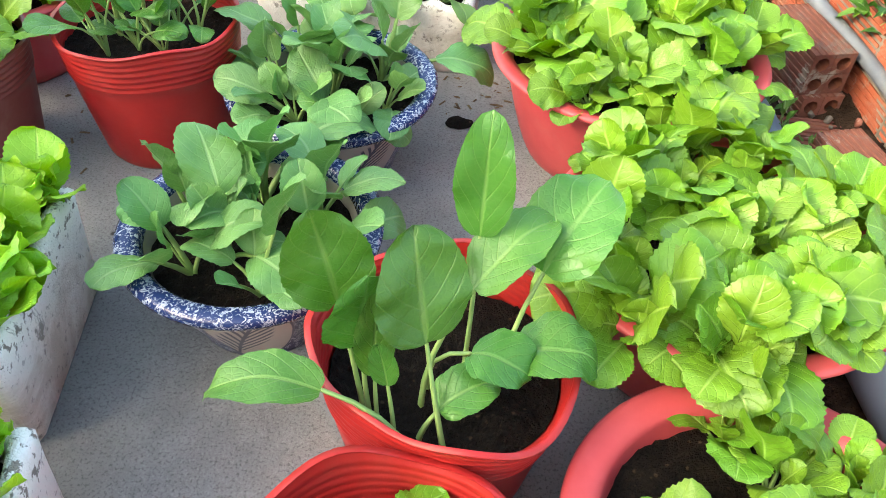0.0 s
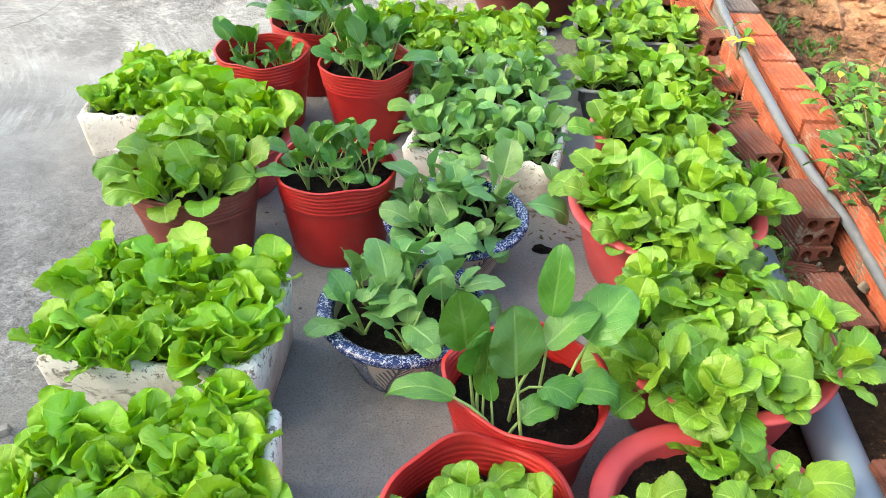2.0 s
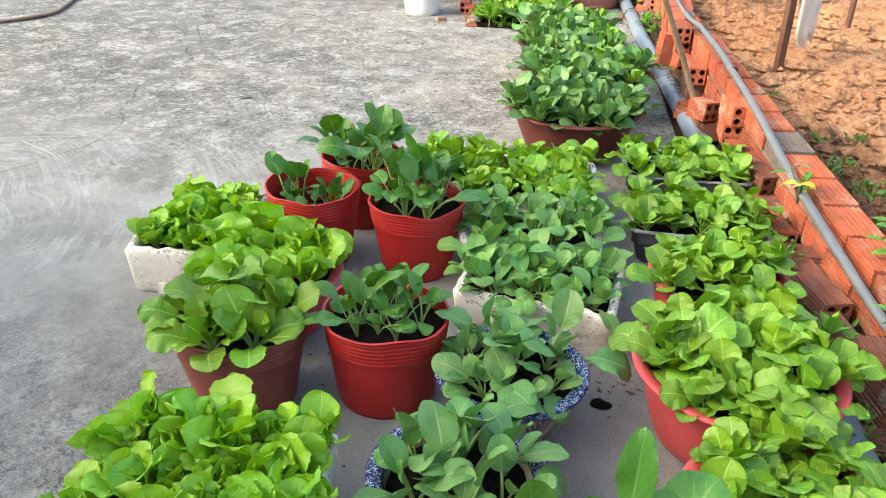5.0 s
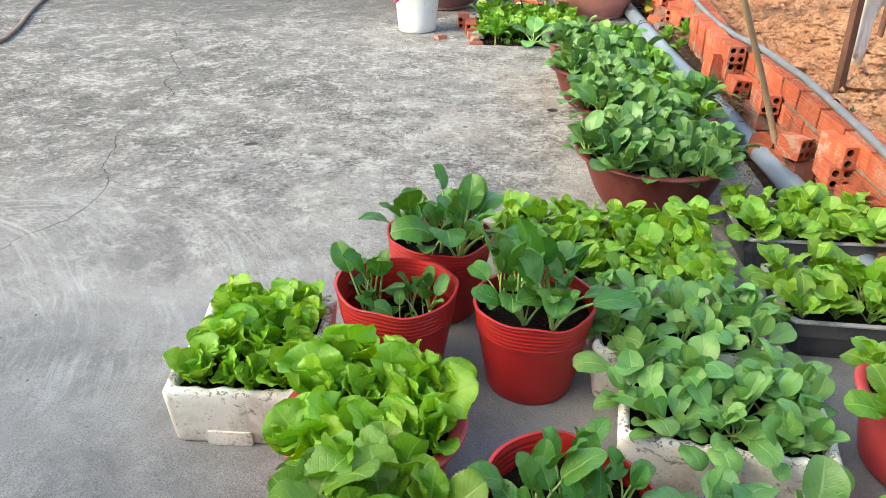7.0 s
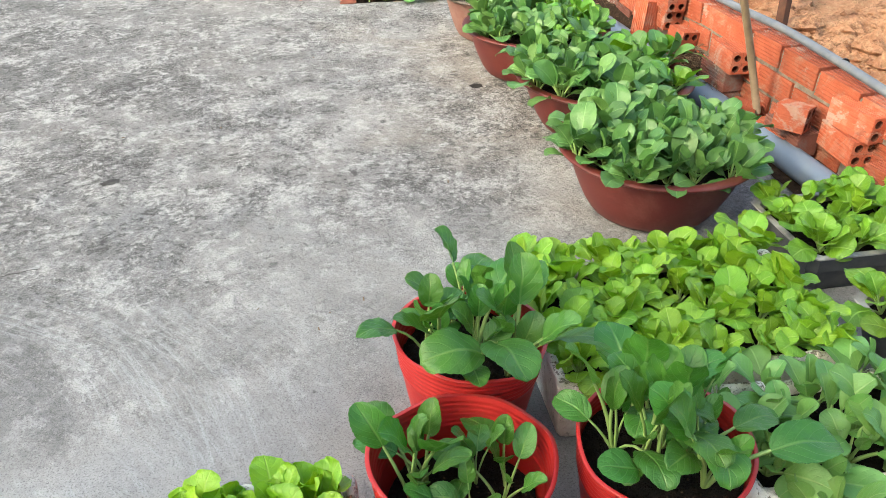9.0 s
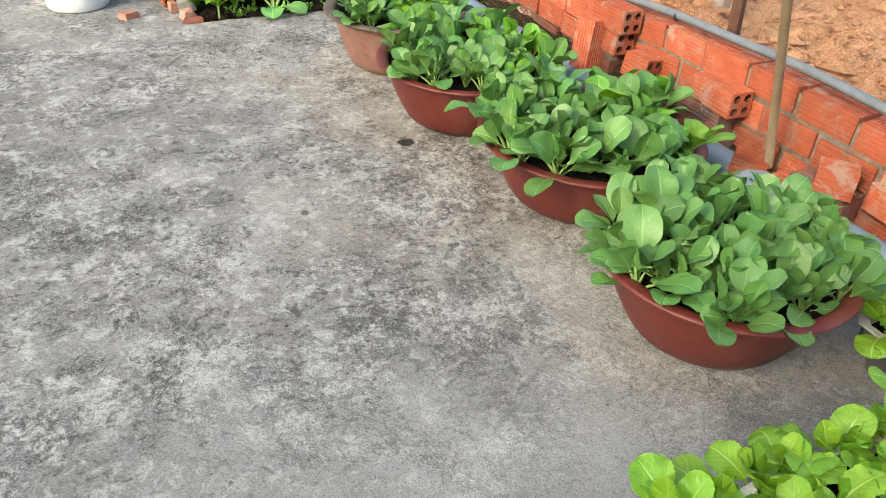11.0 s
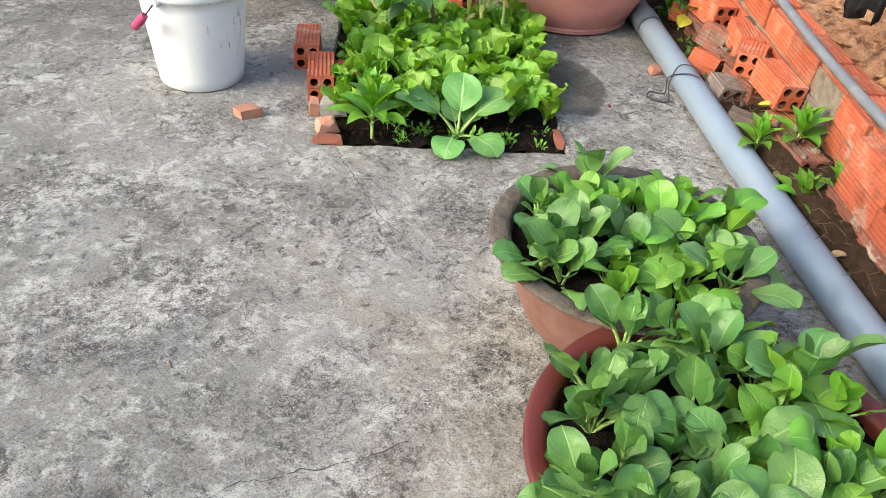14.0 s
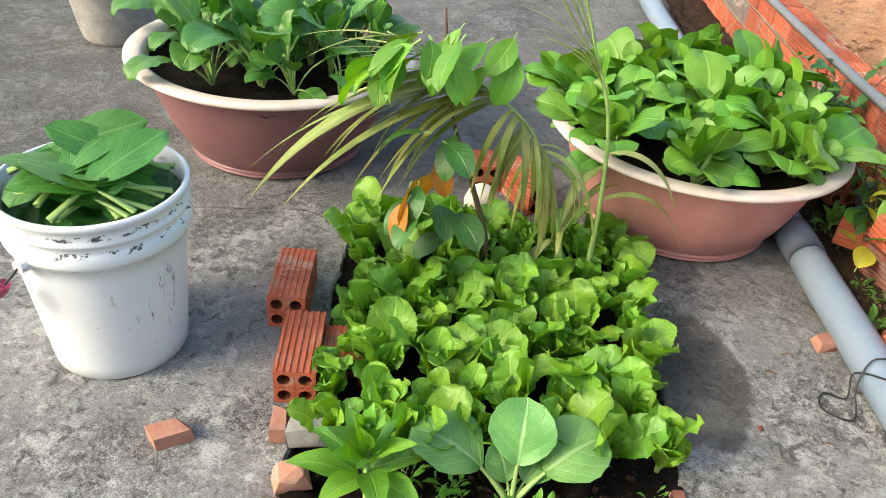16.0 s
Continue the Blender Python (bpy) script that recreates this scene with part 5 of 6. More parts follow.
def tray(x, y, w, d, h, turn, label, seed):
    e = thing("plastic_tray", label, "plastic tray", "black plastic trays", (x, y, 0), turn)
    b = bmesh.new()
    rings = []
    for ins, z in ((0.035, 0.0), (0.03, 0.01), (0.012, h * 0.6), (0.006, h * 0.61), (0.004, h * 0.97)):
        rings.append([b.verts.new((sx * (w / 2 - ins - (0.02 if c else 0) * (1 if c == 1 else 0)), sy * (d / 2 - ins - (0.02 if c == 2 else 0)), z))
                      for sx, sy, cs in ((1, 1, (2, 1)), (-1, 1, (1, 2)), (-1, -1, (2, 1)), (1, -1, (1, 2))) for c in cs])
    for r0, r1 in zip(rings, rings[1:]):
        for k in range(8):
            b.faces.new((r0[k], r0[(k + 1) % 8], r1[(k + 1) % 8], r1[k]))
    b.faces.new(rings[0])
    part("body", b, BLACK_PLASTIC, e)
    b = bmesh.new()
    rings = []
    for ins, z in ((0.004, h * 0.96), (-0.006, h * 0.965), (-0.006, h), (0.010, h), (0.012, h * 0.7)):
        rings.append([b.verts.new((sx * (w / 2 - ins - (0.02 if c == 1 else 0)), sy * (d / 2 - ins - (0.02 if c == 2 else 0)), z))
                      for sx, sy, cs in ((1, 1, (2, 1)), (-1, 1, (1, 2)), (-1, -1, (2, 1)), (1, -1, (1, 2))) for c in cs])
    for r0, r1 in zip(rings, rings[1:]):
        for k in range(8):
            b.faces.new((r0[k], r0[(k + 1) % 8], r1[(k + 1) % 8], r1[k]))
    part("rim", b, PALE_EDGE, e, "scuffed pale rim")
    mound("soil", 1.0, h * 0.82, SOIL, e, seed, 0.01, w / 2 - 0.012, d / 2 - 0.012, True)
    return e


# red nursery pots with choy sum
POTS = (("pot_one", -0.546, 1.980, 0.143, 0.104, 0.240, 0.195, RED_PLASTIC, 1), ("pot_two", -0.512, 1.368, 0.146, 0.116, 0.232, 0.185, RED_PLASTIC, 2),
        ("pot_four", -0.873, 1.996, 0.141, 0.106, 0.248, 0.14, RED_PLASTIC, 4), ("pot_five", -0.794, 2.303, 0.143, 0.106, 0.238, 0.185, RED_PLASTIC, 5),
        ("pot_six", -0.041, 0.712, 0.137, 0.105, 0.225, 0.165, RED_PLASTIC, 6), ("pot_seven", -0.103, 0.430, 0.146, 0.108, 0.220, 0.150, RED_PLASTIC, 7))
for _, x, y, rt, rb, h, so, mt, sd in POTS:
    nursery_pot(x, y, rt, rb, h, so, mt, "bright red soft plastic nursery pot with ringed rim on the concrete", sd, sd * 40)
nursery_pot(-0.833, 1.287, 0.148, 0.112, 0.225, 0.19, DULL_RED, "dull brownish-red plastic pot with ringed rim on the concrete", 3)


# blue and white ceramic pots
def ceramic_pot(x, y, turn, seed):
    e = thing("ceramic_pot", "blue and white painted ceramic pot with speckled rim", "plant pot", "blue and white ceramic pots", (x, y, 0), turn)
    r, h = 0.172, 0.165
    prof = [(0.001, 0.002), (0.092, 0.0), (0.098, 0.006), (0.101, 0.02), (0.112, 0.045), (0.128, 0.08), (0.142, 0.115), (0.150, 0.14)]
    turned("body", prof, PAINTED, e, 72, 0.0, seed)
    rim = [(0.149, 0.138), (0.158, 0.1405), (0.169, 0.147), (r, 0.153), (r, 0.160), (0.167, 0.1645), (0.156, h), (0.146, 0.163), (0.141, 0.157), (0.139, 0.148), (0.137, 0.12)]
    turned("rim", rim, SPECKLE, e, 72, 0.0, seed, "blue speckled rim")
    lin = [(0.138, 0.149), (0.134, 0.11)]
    turned("lining", lin, simple("cream_glaze", (0.42, 0.38, 0.32), (0.5, 0.45, 0.39), 10, 0.3), e, 48, 0.0, seed)
    mound("soil", 0.134, 0.122, SOIL, e, seed, 0.012)
    return e


ceramic_pot(-0.287, 0.951, 20, 21)
ceramic_pot(-0.212, 1.291, 47, 22)

# pink and red bowls of the mustard row
round_bowl(0.252, 0.512, 0.194, 0.165, 0.125, 0.030, PINK_PLASTIC, PINK_PLASTIC, "round pink-red plastic bowl with thick rolled rim", 31, 0.80, "pink plastic bowls")
round_bowl(0.308, 0.891, 0.218, 0.205, 0.14, 0.026, PINK_PLASTIC, PINK_PLASTIC, "round pink-red plastic bowl with thick rolled rim", 32, 0.86, "pink plastic bowls")
round_bowl(0.272, 1.328, 0.225, 0.205, 0.14, 0.024, PINK_PLASTIC, PINK_PLASTIC, "round pink-red plastic bowl with thick rolled rim", 33, 0.86, "pink plastic bowls")
round_bowl(0.300, 1.735, 0.185, 0.195, 0.13, 0.020, PINK_PLASTIC, PINK_PLASTIC, "round red plastic bowl packed with mustard greens", 34, 0.86, "pink plastic bowls")
round_bowl(-0.878, 1.616, 0.192, 0.165, 0.13, 0.026, PINK_PLASTIC, PINK_PLASTIC, "round pink-red plastic bowl beside the foam box", 35, 0.80, "pink plastic bowls")

# terracotta bowls along the pipe
round_bowl(-0.070, 3.078, 0.288, 0.212, 0.152, 0.030, TERRA, TERRA, "wide terracotta-coloured plastic bowl on the concrete", 41, 0.86, "terracotta bowls", 0.60)
round_bowl(-0.005, 3.684, 0.317, 0.202, 0.182, 0.030, TERRA, TERRA, "wide terracotta-coloured plastic bowl on the concrete", 42, 0.86, "terracotta bowls", 0.60)
round_bowl(-0.080, 4.284, 0.310, 0.206, 0.184, 0.030, TERRA, TERRA, "wide terracotta-coloured plastic bowl on the concrete", 43, 0.86, "terracotta bowls", 0.60)
round_bowl(-0.119, 4.810, 0.279, 0.215, 0.165, 0.036, FADED_TERRA, GREY_RIM, "faded terracotta bowl with weathered grey rim", 44, 0.84, "terracotta bowls", 0.62)
round_bowl(0.068, 6.600, 0.390, 0.280, 0.245, 0.044, DUSTY_PINK, PALE_RIM, "large dusty pink glazed bowl with pale rim and ringed foot", 45, 0.86, "large pink bowls", 0.62, 0.035)
round_bowl(-1.093, 6.800, 0.403, 0.296, 0.245, 0.044, MAUVE, PALE_RIM, "large mauve glazed bowl with pale rim and ringed foot", 46, 0.84, "large pink bowls", 0.62, 0.035)
round_bowl(-1.86, 7.52, 0.19, 0.24, 0.13, 0.02, CEMENT, CEMENT, "grey cement pot on the concrete", 47, 0.8, "", 0.8, 0.0, "plant pot")

# foam boxes and trays
foam_box(-1.192, 1.885, 0.315, 0.405, 0.150, 1, "weathered white foam box of lettuce on the concrete", 51, notch=True)
foam_box(-0.722, 0.852, 0.405, 0.300, 0.182, 2, "dirty white foam box packed with lettuce on the concrete", 52)
foam_box(-0.612, 0.480, 0.375, 0.270, 0.182, 9, "dirty white foam box packed with lettuce on the concrete", 53)
foam_box(-0.160, 1.715, 0.425, 0.270, 0.150, -9, "weathered white foam box of pak choi on the concrete", 54)
foam_box(-0.195, 2.030, 0.415, 0.265, 0.150, -2, "weathered white foam box of pak choi on the concrete", 55)
foam_box(-0.315, 2.405, 0.64, 0.40, 0.150, -1, "white foam box of young lime-green mustard", 56)
tray(0.325, 2.248, 0.420, 0.300, 0.125, -3, "scuffed black plastic tray of mustard greens", 61)
tray(0.340, 2.708, 0.440, 0.300, 0.125, 0, "scuffed black plastic tray of mustard greens", 62)

# ---- bucket ----
bk = thing("bucket", "white plastic bucket with black scuffs full of picked greens", "bucket", "", (-1.199, 5.875, 0))
bp = [(0.001, 0.004), (0.124, 0.0), (0.132, 0.005)]
for i in range(1, 9):
    bp.append((0.132 + 0.028 * i / 9, 0.005 + 0.265 * i / 9))
bp += [(0.160, 0.272), (0.168, 0.275), (0.170, 0.282), (0.170, 0.300), (0.166, 0.304), (0.163, 0.306), (0.166, 0.318), (0.171, 0.320), (0.172, 0.327), (0.168, 0.331), (0.167, 0.348), (0.173, 0.351), (0.174, 0.360), (0.169, 0.364), (0.164, 0.362), (0.161, 0.30), (0.150, 0.2)]
bp = [(r * 0.965, z * 1.04) for r, z in bp]
turned("body", bp, BUCKET, bk, 72, 0.0, 71)
b = bmesh.new()
bmesh.ops.create_cone(b, cap_ends=True, segments=16, radius1=0.014, radius2=0.012, depth=0.02, matrix=Matrix.Translation((-0.067, -0.152, 0.285)) @ Euler((radians(90), 0, radians(-24))).to_matrix().to_4x4())
part("handle_lug", b, BUCKET, bk)
v, f = tube(smooth_path([(-0.070, -0.158, 0.285), (-0.083, -0.168, 0.268), (-0.098, -0.170, 0.250), (-0.118, -0.162, 0.226)], 6), 0.0022, 6)
hd = put("handle", mesh_of("handle", v, f, BLACK_WIRE), bk)
v, f = tube([(-0.094, -0.170, 0.256), (-0.108, -0.168, 0.240), (-0.132, -0.156, 0.214)], [0.010, 0.0135, 0.012], 12)
put("grip", mesh_of("grip", v, f, MAGENTA), hd, None, "magenta plastic grip")
mound("filling", 0.150, 0.335, LEAF_DARK, bk, 9, 0.02, label="heap of picked green leaves")

# ---- stick, post, hanging cloths beyond the wall ----
v, f = tube([(0.50, 3.485, 0.095), (0.385, 3.44, 0.36), (0.27, 3.39, 0.60), (0.0, 3.27, 1.15)], [0.013, 0.0125, 0.012, 0.011], 10)
tagged(put("stick", mesh_of("stick", v, f, BAMBOO)), "thin weathered wooden stick standing against the wall", "stick")

# ---- plants ----
G = "mustard greens in the pink bowls"
rnd = random.Random(3)
L_LIME = "lime-green mustard with crinkled leaves"
plants_in(LIME, "mustard_plant", scatter_round(0.19, 0.074, rnd), (0.308, 0.891), 0.176, 0, 10, 0.97, L_LIME + " in a pink bowl", G, 101, 0.0, 0.55, 0.2)
plants_in(LIME, "mustard_plant", scatter_round(0.18, 0.076, rnd), (0.272, 1.328), 0.176, 0, 10, 1.0, L_LIME + " in a pink bowl", G, 102, 0.0, 0.5, 0.2)
plants_in(LIME, "mustard_plant", scatter_round(0.155, 0.076, rnd), (0.300, 1.735), 0.168, 0, 10, 0.95, L_LIME + " in a red bowl", G, 103, 0.0, 0.5, 0.17)
plants_in(LIME, "mustard_plant", [(0.03, 0.07), (0.085, 0.0), (0.10, 0.07), (0.03, -0.06), (-0.105, 0.0), (-0.09, -0.06), (0.12, -0.07), (0.0, 0.12), (0.05, 0.015), (0.06, -0.11)], (0.252, 0.512), 0.130, 0, 8, 0.78, L_LIME + " in a pink bowl", G, 104, 0.0, 0.35, 0.16)
plants_in(LIME, "mustard_plant", scatter_rect(0.37, 0.26, 0.075, rnd), (0.325, 2.248), 0.104, -3, 10, 0.92, L_LIME + " in a black tray", "mustard greens in the trays", 105, 0.0, 0.4, 0.2)
plants_in(LIME, "mustard_plant", scatter_rect(0.40, 0.26, 0.075, rnd), (0.340, 2.708), 0.104, 0, 10, 0.88, L_LIME + " in a black tray", "mustard greens in the trays", 106, 0.0, 0.4, 0.2)
plants_in(YOUNG, "mustard_plant", scatter_rect(0.60, 0.38, 0.080, rnd), (-0.318, 2.428), 0.126, -1, 10, 0.92, "young lime-green mustard plant in a foam box", "young mustard in the foam box", 107, 0.0, 0.3, 0.2)
plants_in(LIME, "mustard_plant", [(0.09 * math.cos(a), 0.09 * math.sin(a)) for a in (0.2, 1.25, 2.3, 3.3, 4.4, 5.4)] + [(0.02, 0.02), (-0.03, -0.02)], (-0.833, 1.287), 0.19, 0, 9, 1.12, L_LIME + " in a dull red pot", "mustard in the dull red pot", 108, 0.06, 0.36, 0.12)
plants_in(LIME, "mustard_plant", [(-0.02, 0.06), (0.06, 0.03), (0.06, -0.05), (-0.07, 0.01), (-0.05, -0.06), (0.01, -0.01), (0.01, -0.09)], (-0.103, 0.430), 0.150, 0, 7, 0.92, "lime-green mustard seedling in a red pot", "mustard in the front red pot", 109, 0.0, 0.2, 0.12)
L_LET = "bright green lettuce with ruffled leaves"
plants_in(LETTUCE, "lettuce_plant", scatter_rect(0.24, 0.33, 0.056, rnd), (-1.192, 1.885), 0.122, 1, 9, 0.90, L_LET + " in a foam box", "lettuces in the foam boxes", 111, 0.0, 0.3, 0.2)
plants_in(LETTUCE, "lettuce_plant", scatter_rect(0.37, 0.268, 0.058, rnd), (-0.722, 0.848), 0.150, 2, 10, 0.98, L_LET + " in a foam box", "lettuces in the foam boxes", 112, 0.0, 0.35, 0.2)
plants_in(LETTUCE, "lettuce_plant", scatter_rect(0.33, 0.235, 0.058, rnd), (-0.612, 0.480), 0.150, 9, 10, 1.0, L_LET + " in a foam box", "lettuces in the foam boxes", 113, 0.0, 0.35, 0.2)
plants_in(LETTUCE, "lettuce_plant", scatter_round(0.145, 0.072, rnd), (-0.878, 1.616), 0.134, 0, 11, 1.22, L_LET + " in a pink bowl", "lettuces in the pink bowl", 114, 0.0, 0.40, 0.17)
plants_in(BED_LETTUCE, "lettuce_plant", scatter_rect(0.66, 0.74, 0.080, rnd), (-0.440, 5.998), 0.0, 0, 10, 1.12, L_LET + " in the bed", "lettuces in the bed", 115, 0.1, 0.15, 0.4)
L_PAK = "dark green pak choi with oval leaves"
plants_in(BOXPAK, "pak_choi_plant", scatter_rect(0.38, 0.23, 0.068, rnd), (-0.160, 1.715), 0.124, -9, 9, 1.1, L_PAK + " in a foam box", "pak choi in the foam boxes", 121, 0.0, 0.4, 0.2)
plants_in(BOXPAK, "pak_choi_plant", scatter_rect(0.38, 0.23, 0.070, rnd), (-0.195, 2.030), 0.124, -2, 9, 1.1, L_PAK + " in a foam box", "pak choi in the foam boxes", 122, 0.0, 0.4, 0.2)
plants_in(PAK, "pak_choi_plant", [(-0.085, 0.035), (-0.07, -0.055), (0.0, 0.085), (0.015, 0.0), (0.08, 0.045), (0.085, -0.035), (0.02, -0.09), (-0.03, -0.03), (-0.03, 0.04)], (-0.287, 0.951), 0.122, 0, 5, 1.14, L_PAK + " in a ceramic pot", "pak choi in the ceramic pots", 123, 0.08, 0.2, 0.12)
plants_in(PAK, "pak_choi_plant", [(-0.08, 0.02), (-0.05, -0.065), (-0.01, 0.085), (0.0, 0.01), (0.075, 0.055), (0.085, -0.03), (0.025, -0.085), (-0.045, 0.06)], (-0.212, 1.291), 0.122, 0, 7, 1.10, L_PAK + " in a ceramic pot", "pak choi in the ceramic pots", 124, 0.0, 0.45, 0.12)
L_BOWL = "green pak choi with spoon-shaped leaves"
for (cx, cy, r, sp, sd) in ((-0.070, 3.078, 0.245, 0.078, 131), (-0.005, 3.684, 0.265, 0.094, 132), (-0.080, 4.284, 0.26, 0.084, 133), (-0.105, 4.820, 0.21, 0.076, 134)):
    pts = scatter_round(r, sp, rnd)
    # sun on the bowls' right side put into colour: yellower plants there
    pale = [p for k, p in enumerate(pts) if p[0] > {131: 0.5, 132: 0.07, 133: 0.0, 134: -0.12}[sd] and k % 4 != 0]
    plants_in(ROUNDPAK, "pak_choi_plant", pale, (cx, cy), 0.175, 0, 8, 1.06 if sd != 132 else 1.26, "pak choi with rounded leaves, yellow-green for the sunlit side, in a terracotta bowl", "pak choi in the terracotta bowls", sd + 60, 0.0, 0.28 if sd != 134 else 0.2, 0.26)
    plants_in(BOWLPAK, "pak_choi_plant", [p for p in pts if p not in pale], (cx, cy), 0.175, 0, 9, {131: 1.12, 132: 1.24, 133: 1.08, 134: 1.0}[sd], L_BOWL + " in a terracotta bowl", "pak choi in the terracotta bowls", sd, 0.0, 0.26 if sd != 134 else 0.2, 0.26)
plants_in(ROUNDPAK, "pak_choi_plant", scatter_round(0.31, 0.112, rnd), (0.066, 6.600), 0.240, 0, 11, 1.66, L_BOWL + " in a large pink bowl", "pak choi in the large bowls", 135, 0.0, 0.4, 0.33)
plants_in(CHOY, "choy_sum_plant", scatter_round(0.30, 0.115, rnd), (-1.093, 6.800), 0.246, 0, 8, 1.15, "dark green choy sum on pale stalks in a bowl", "choy sum in the large bowl", 136, 0.05, 0.25, 0.33)
plants_in(CHOY, "choy_sum_plant", scatter_round(0.12, 0.10, rnd), (-1.86, 7.52), 0.19, 0, 7, 1.0, "dark green choy sum plant in a cement pot", "choy sum in the cement pot", 137, 0.0, 0.3, 0.2)
for (_, x, y, rt, rb, h, so, mt, sd), n, sc, lv, wide in zip(POTS[:4], (9, 8, 0, 10), (0.98, 0.72, 0.0, 1.04), (5, 5, 0, 5), (0.088, 0.082, 0.0, 0.100)):
    pts = [(wide * math.sqrt((k + 0.5) / n) * math.cos(2.4 * k + sd), wide * math.sqrt((k + 0.5) / n) * math.sin(2.4 * k + sd)) for k in range(n)]
    plants_in(CHOY, "choy_sum_plant", pts, (x, y), so, 0, lv, sc, "dark green choy sum on long stalks in a red pot", "choy sum in the red pots", 140 + sd, 0.16, 0.18, 0.12)
# two loose clumps stand in the half-empty pot
for pts, lv, sc, up, sd in (([(-0.078, 0.010), (-0.050, 0.050), (-0.068, 0.036)], 3, 0.98, 0.34, 171), ([(0.078, 0.018), (0.060, -0.018), (0.030, 0.030)], 4, 0.74, 0.24, 172), ([(-0.020, -0.052), (0.010, -0.030)], 3, 0.62, 0.02, 173)):
    plants_in(CHOY, "choy_sum_plant", pts, (-0.873, 1.996), 0.140, 0, lv, sc, "dark green choy sum on long stalks in a red pot", "choy sum in the red pots", sd, up, 0.05, 0.12)

# the tall plants of the red pot at the path's start: where each leaf stands, its heading, stalk, steepness of stalk and tip, blade, width
TALL = (((-0.036, -0.100, 169, 0.130, 76, -43, 0.122, 0.062), (-0.082, -0.062, 112, 0.150, 70, 88, 0.110, 0.086), (-0.075, -0.072, 112, 0.110, 66, 98, 0.086, 0.086), (-0.068, -0.082, 100, 0.075, 62, 92, 0.100, 0.042)),
        ((-0.003, -0.100, 115, 0.125, 67, 58, 0.114, 0.098), (-0.018, -0.021, -29, 0.100, 104, -52, 0.070, 0.068), (-0.029, -0.086, 24, 0.050, 80, -24, 0.070, 0.056), (-0.052, -0.090, 95, 0.075, 70, 80, 0.052, 0.028)),
        ((0.016, -0.026, 75, 0.185, 67, 83, 0.126, 0.058), (-0.026, -0.043, 31, 0.160, 91, 2, 0.112, 0.068)),
        ((0.052, -0.030, 42, 0.160, 90, 8, 0.116, 0.098), (0.046, -0.024, -3, 0.070, 91, -43, 0.094, 0.078)))
for k, leaves in enumerate(TALL):
    e = thing("choy_sum_plant", "dark green choy sum on long stalks in a red pot", "vegetable plant", "choy sum in the red pots", (-0.041, 0.712, 0.165))
    for i, (lx, ly, head, stalk, th0, th1, blade, wide) in enumerate(leaves):
        put("leaf", leaf_mesh("leaf", blade, wide, stalk, th0, th1, LEAF_SUM, 0.43, 0.026, 0.012, 0.26, 0.12, 950 + 7 * k + i, 24, 10, 0.0023, 0.0, None, 0.04, 0.0, 0.12), e, pose(lx, ly, 0, 0, 0, head))

# picked leaves in the bucket
rr = random.Random(8)
PICKED = [leaf_mesh("leaf", 0.175, 0.088, 0.080, 5 + 2 * i, -6 - 4 * i, LEAF_SUM, 0.50, 0.012, 0.0, 0.06, 0.2, 300 + i, 10, 6, 0.0042) for i in range(3)]
for i in range(26):
    a = rr.choice((8, 188, 160, 340, 30, 210, 100, 260, 60)) + rr.uniform(-30, 30)
    off = rr.uniform(-0.085, 0.085)
    ca, sa = math.cos(radians(a)), math.sin(radians(a))
    bx, by = -0.128 * ca - off * sa, -0.128 * sa + off * ca
    s = rr.uniform(0.75, 1.0) * math.sqrt(max(0.3, 1 - (off / 0.15) ** 2))
    ob = put("picked_leaf", PICKED[i % 3], None, pose(-1.199 + bx, 5.875 + by, 0.348 + 0.0016 * i, rr.uniform(-30, 30), rr.uniform(-20, 6), a) @ Matrix.Diagonal((s * 1.15, s * 1.25, s, 1)))
    tagged(ob, "picked dark green choy sum leaf heaped in the bucket", "leaf", "picked leaves in the bucket")


# broad mustard and pointed plant at the bed's near edge
BROAD = [leaf_mesh("leaf", 0.118, 0.120, 0.078, 40 + 16 * i, -40 + 38 * i, LEAF_BROAD, 0.5, 0.012, 0.012, 0.1, 0.1, 400 + i, 12, 8, 0.004) for i in range(3)]
e = thing("mustard_plant", "broad-leaved blue-green mustard plant at the bed's edge", "vegetable plant", "", (-0.408, 5.555, 0.0))
for i, (a, s, k) in enumerate(((156, 1.16, 1), (80, 0.98, 2), (24, 1.10, 1), (-52, 0.88, 0), (-112, 0.82, 0), (120, 0.6, 2), (48, 0.6, 1))):
    put("leaf", BROAD[k], e, pose(0, 0, 0, 0, 0, a) @ Matrix.Diagonal((s, s, s, 1)))
POINT = [leaf_mesh("leaf", 0.095, 0.042, 0.008, 46 + 18 * i, -14 + 40 * i, LEAF_WEED, 0.42, 0.01, 0.02, 0.25, 0.0, 420 + i, 9, 4, 0.002, 0.45) for i in range(3)]


def pointed_plant(x, y, z, s, leaves, seed, label, stem=0.06):
    rr = random.Random(seed)
    e = thing("leafy_weed", label, "plant", "leafy weeds", (x, y, z), rr.uniform(0, 360))
    v, f = tube([(0, 0, -0.01), (0.003, 0.002, stem * s), (0.0, 0.0, (stem + 0.03) * s)], 0.0035 * s, 6)
    put("stem", mesh_of("stem", v, f, STEM), e)
    a = 0
    for i in range(leaves):
        f = i / max(1, leaves - 1)
        a += 137.5
        k = s * (1.0 - 0.45 * f) * rr.uniform(0.85, 1.1)
        put("leaf", POINT[min(2, int(f * 3))], e, pose(0, 0, stem * s * (0.25 + 0.75 * f), 0, 0, a) @ Matrix.Diagonal((k, k, k, 1)))
    return e


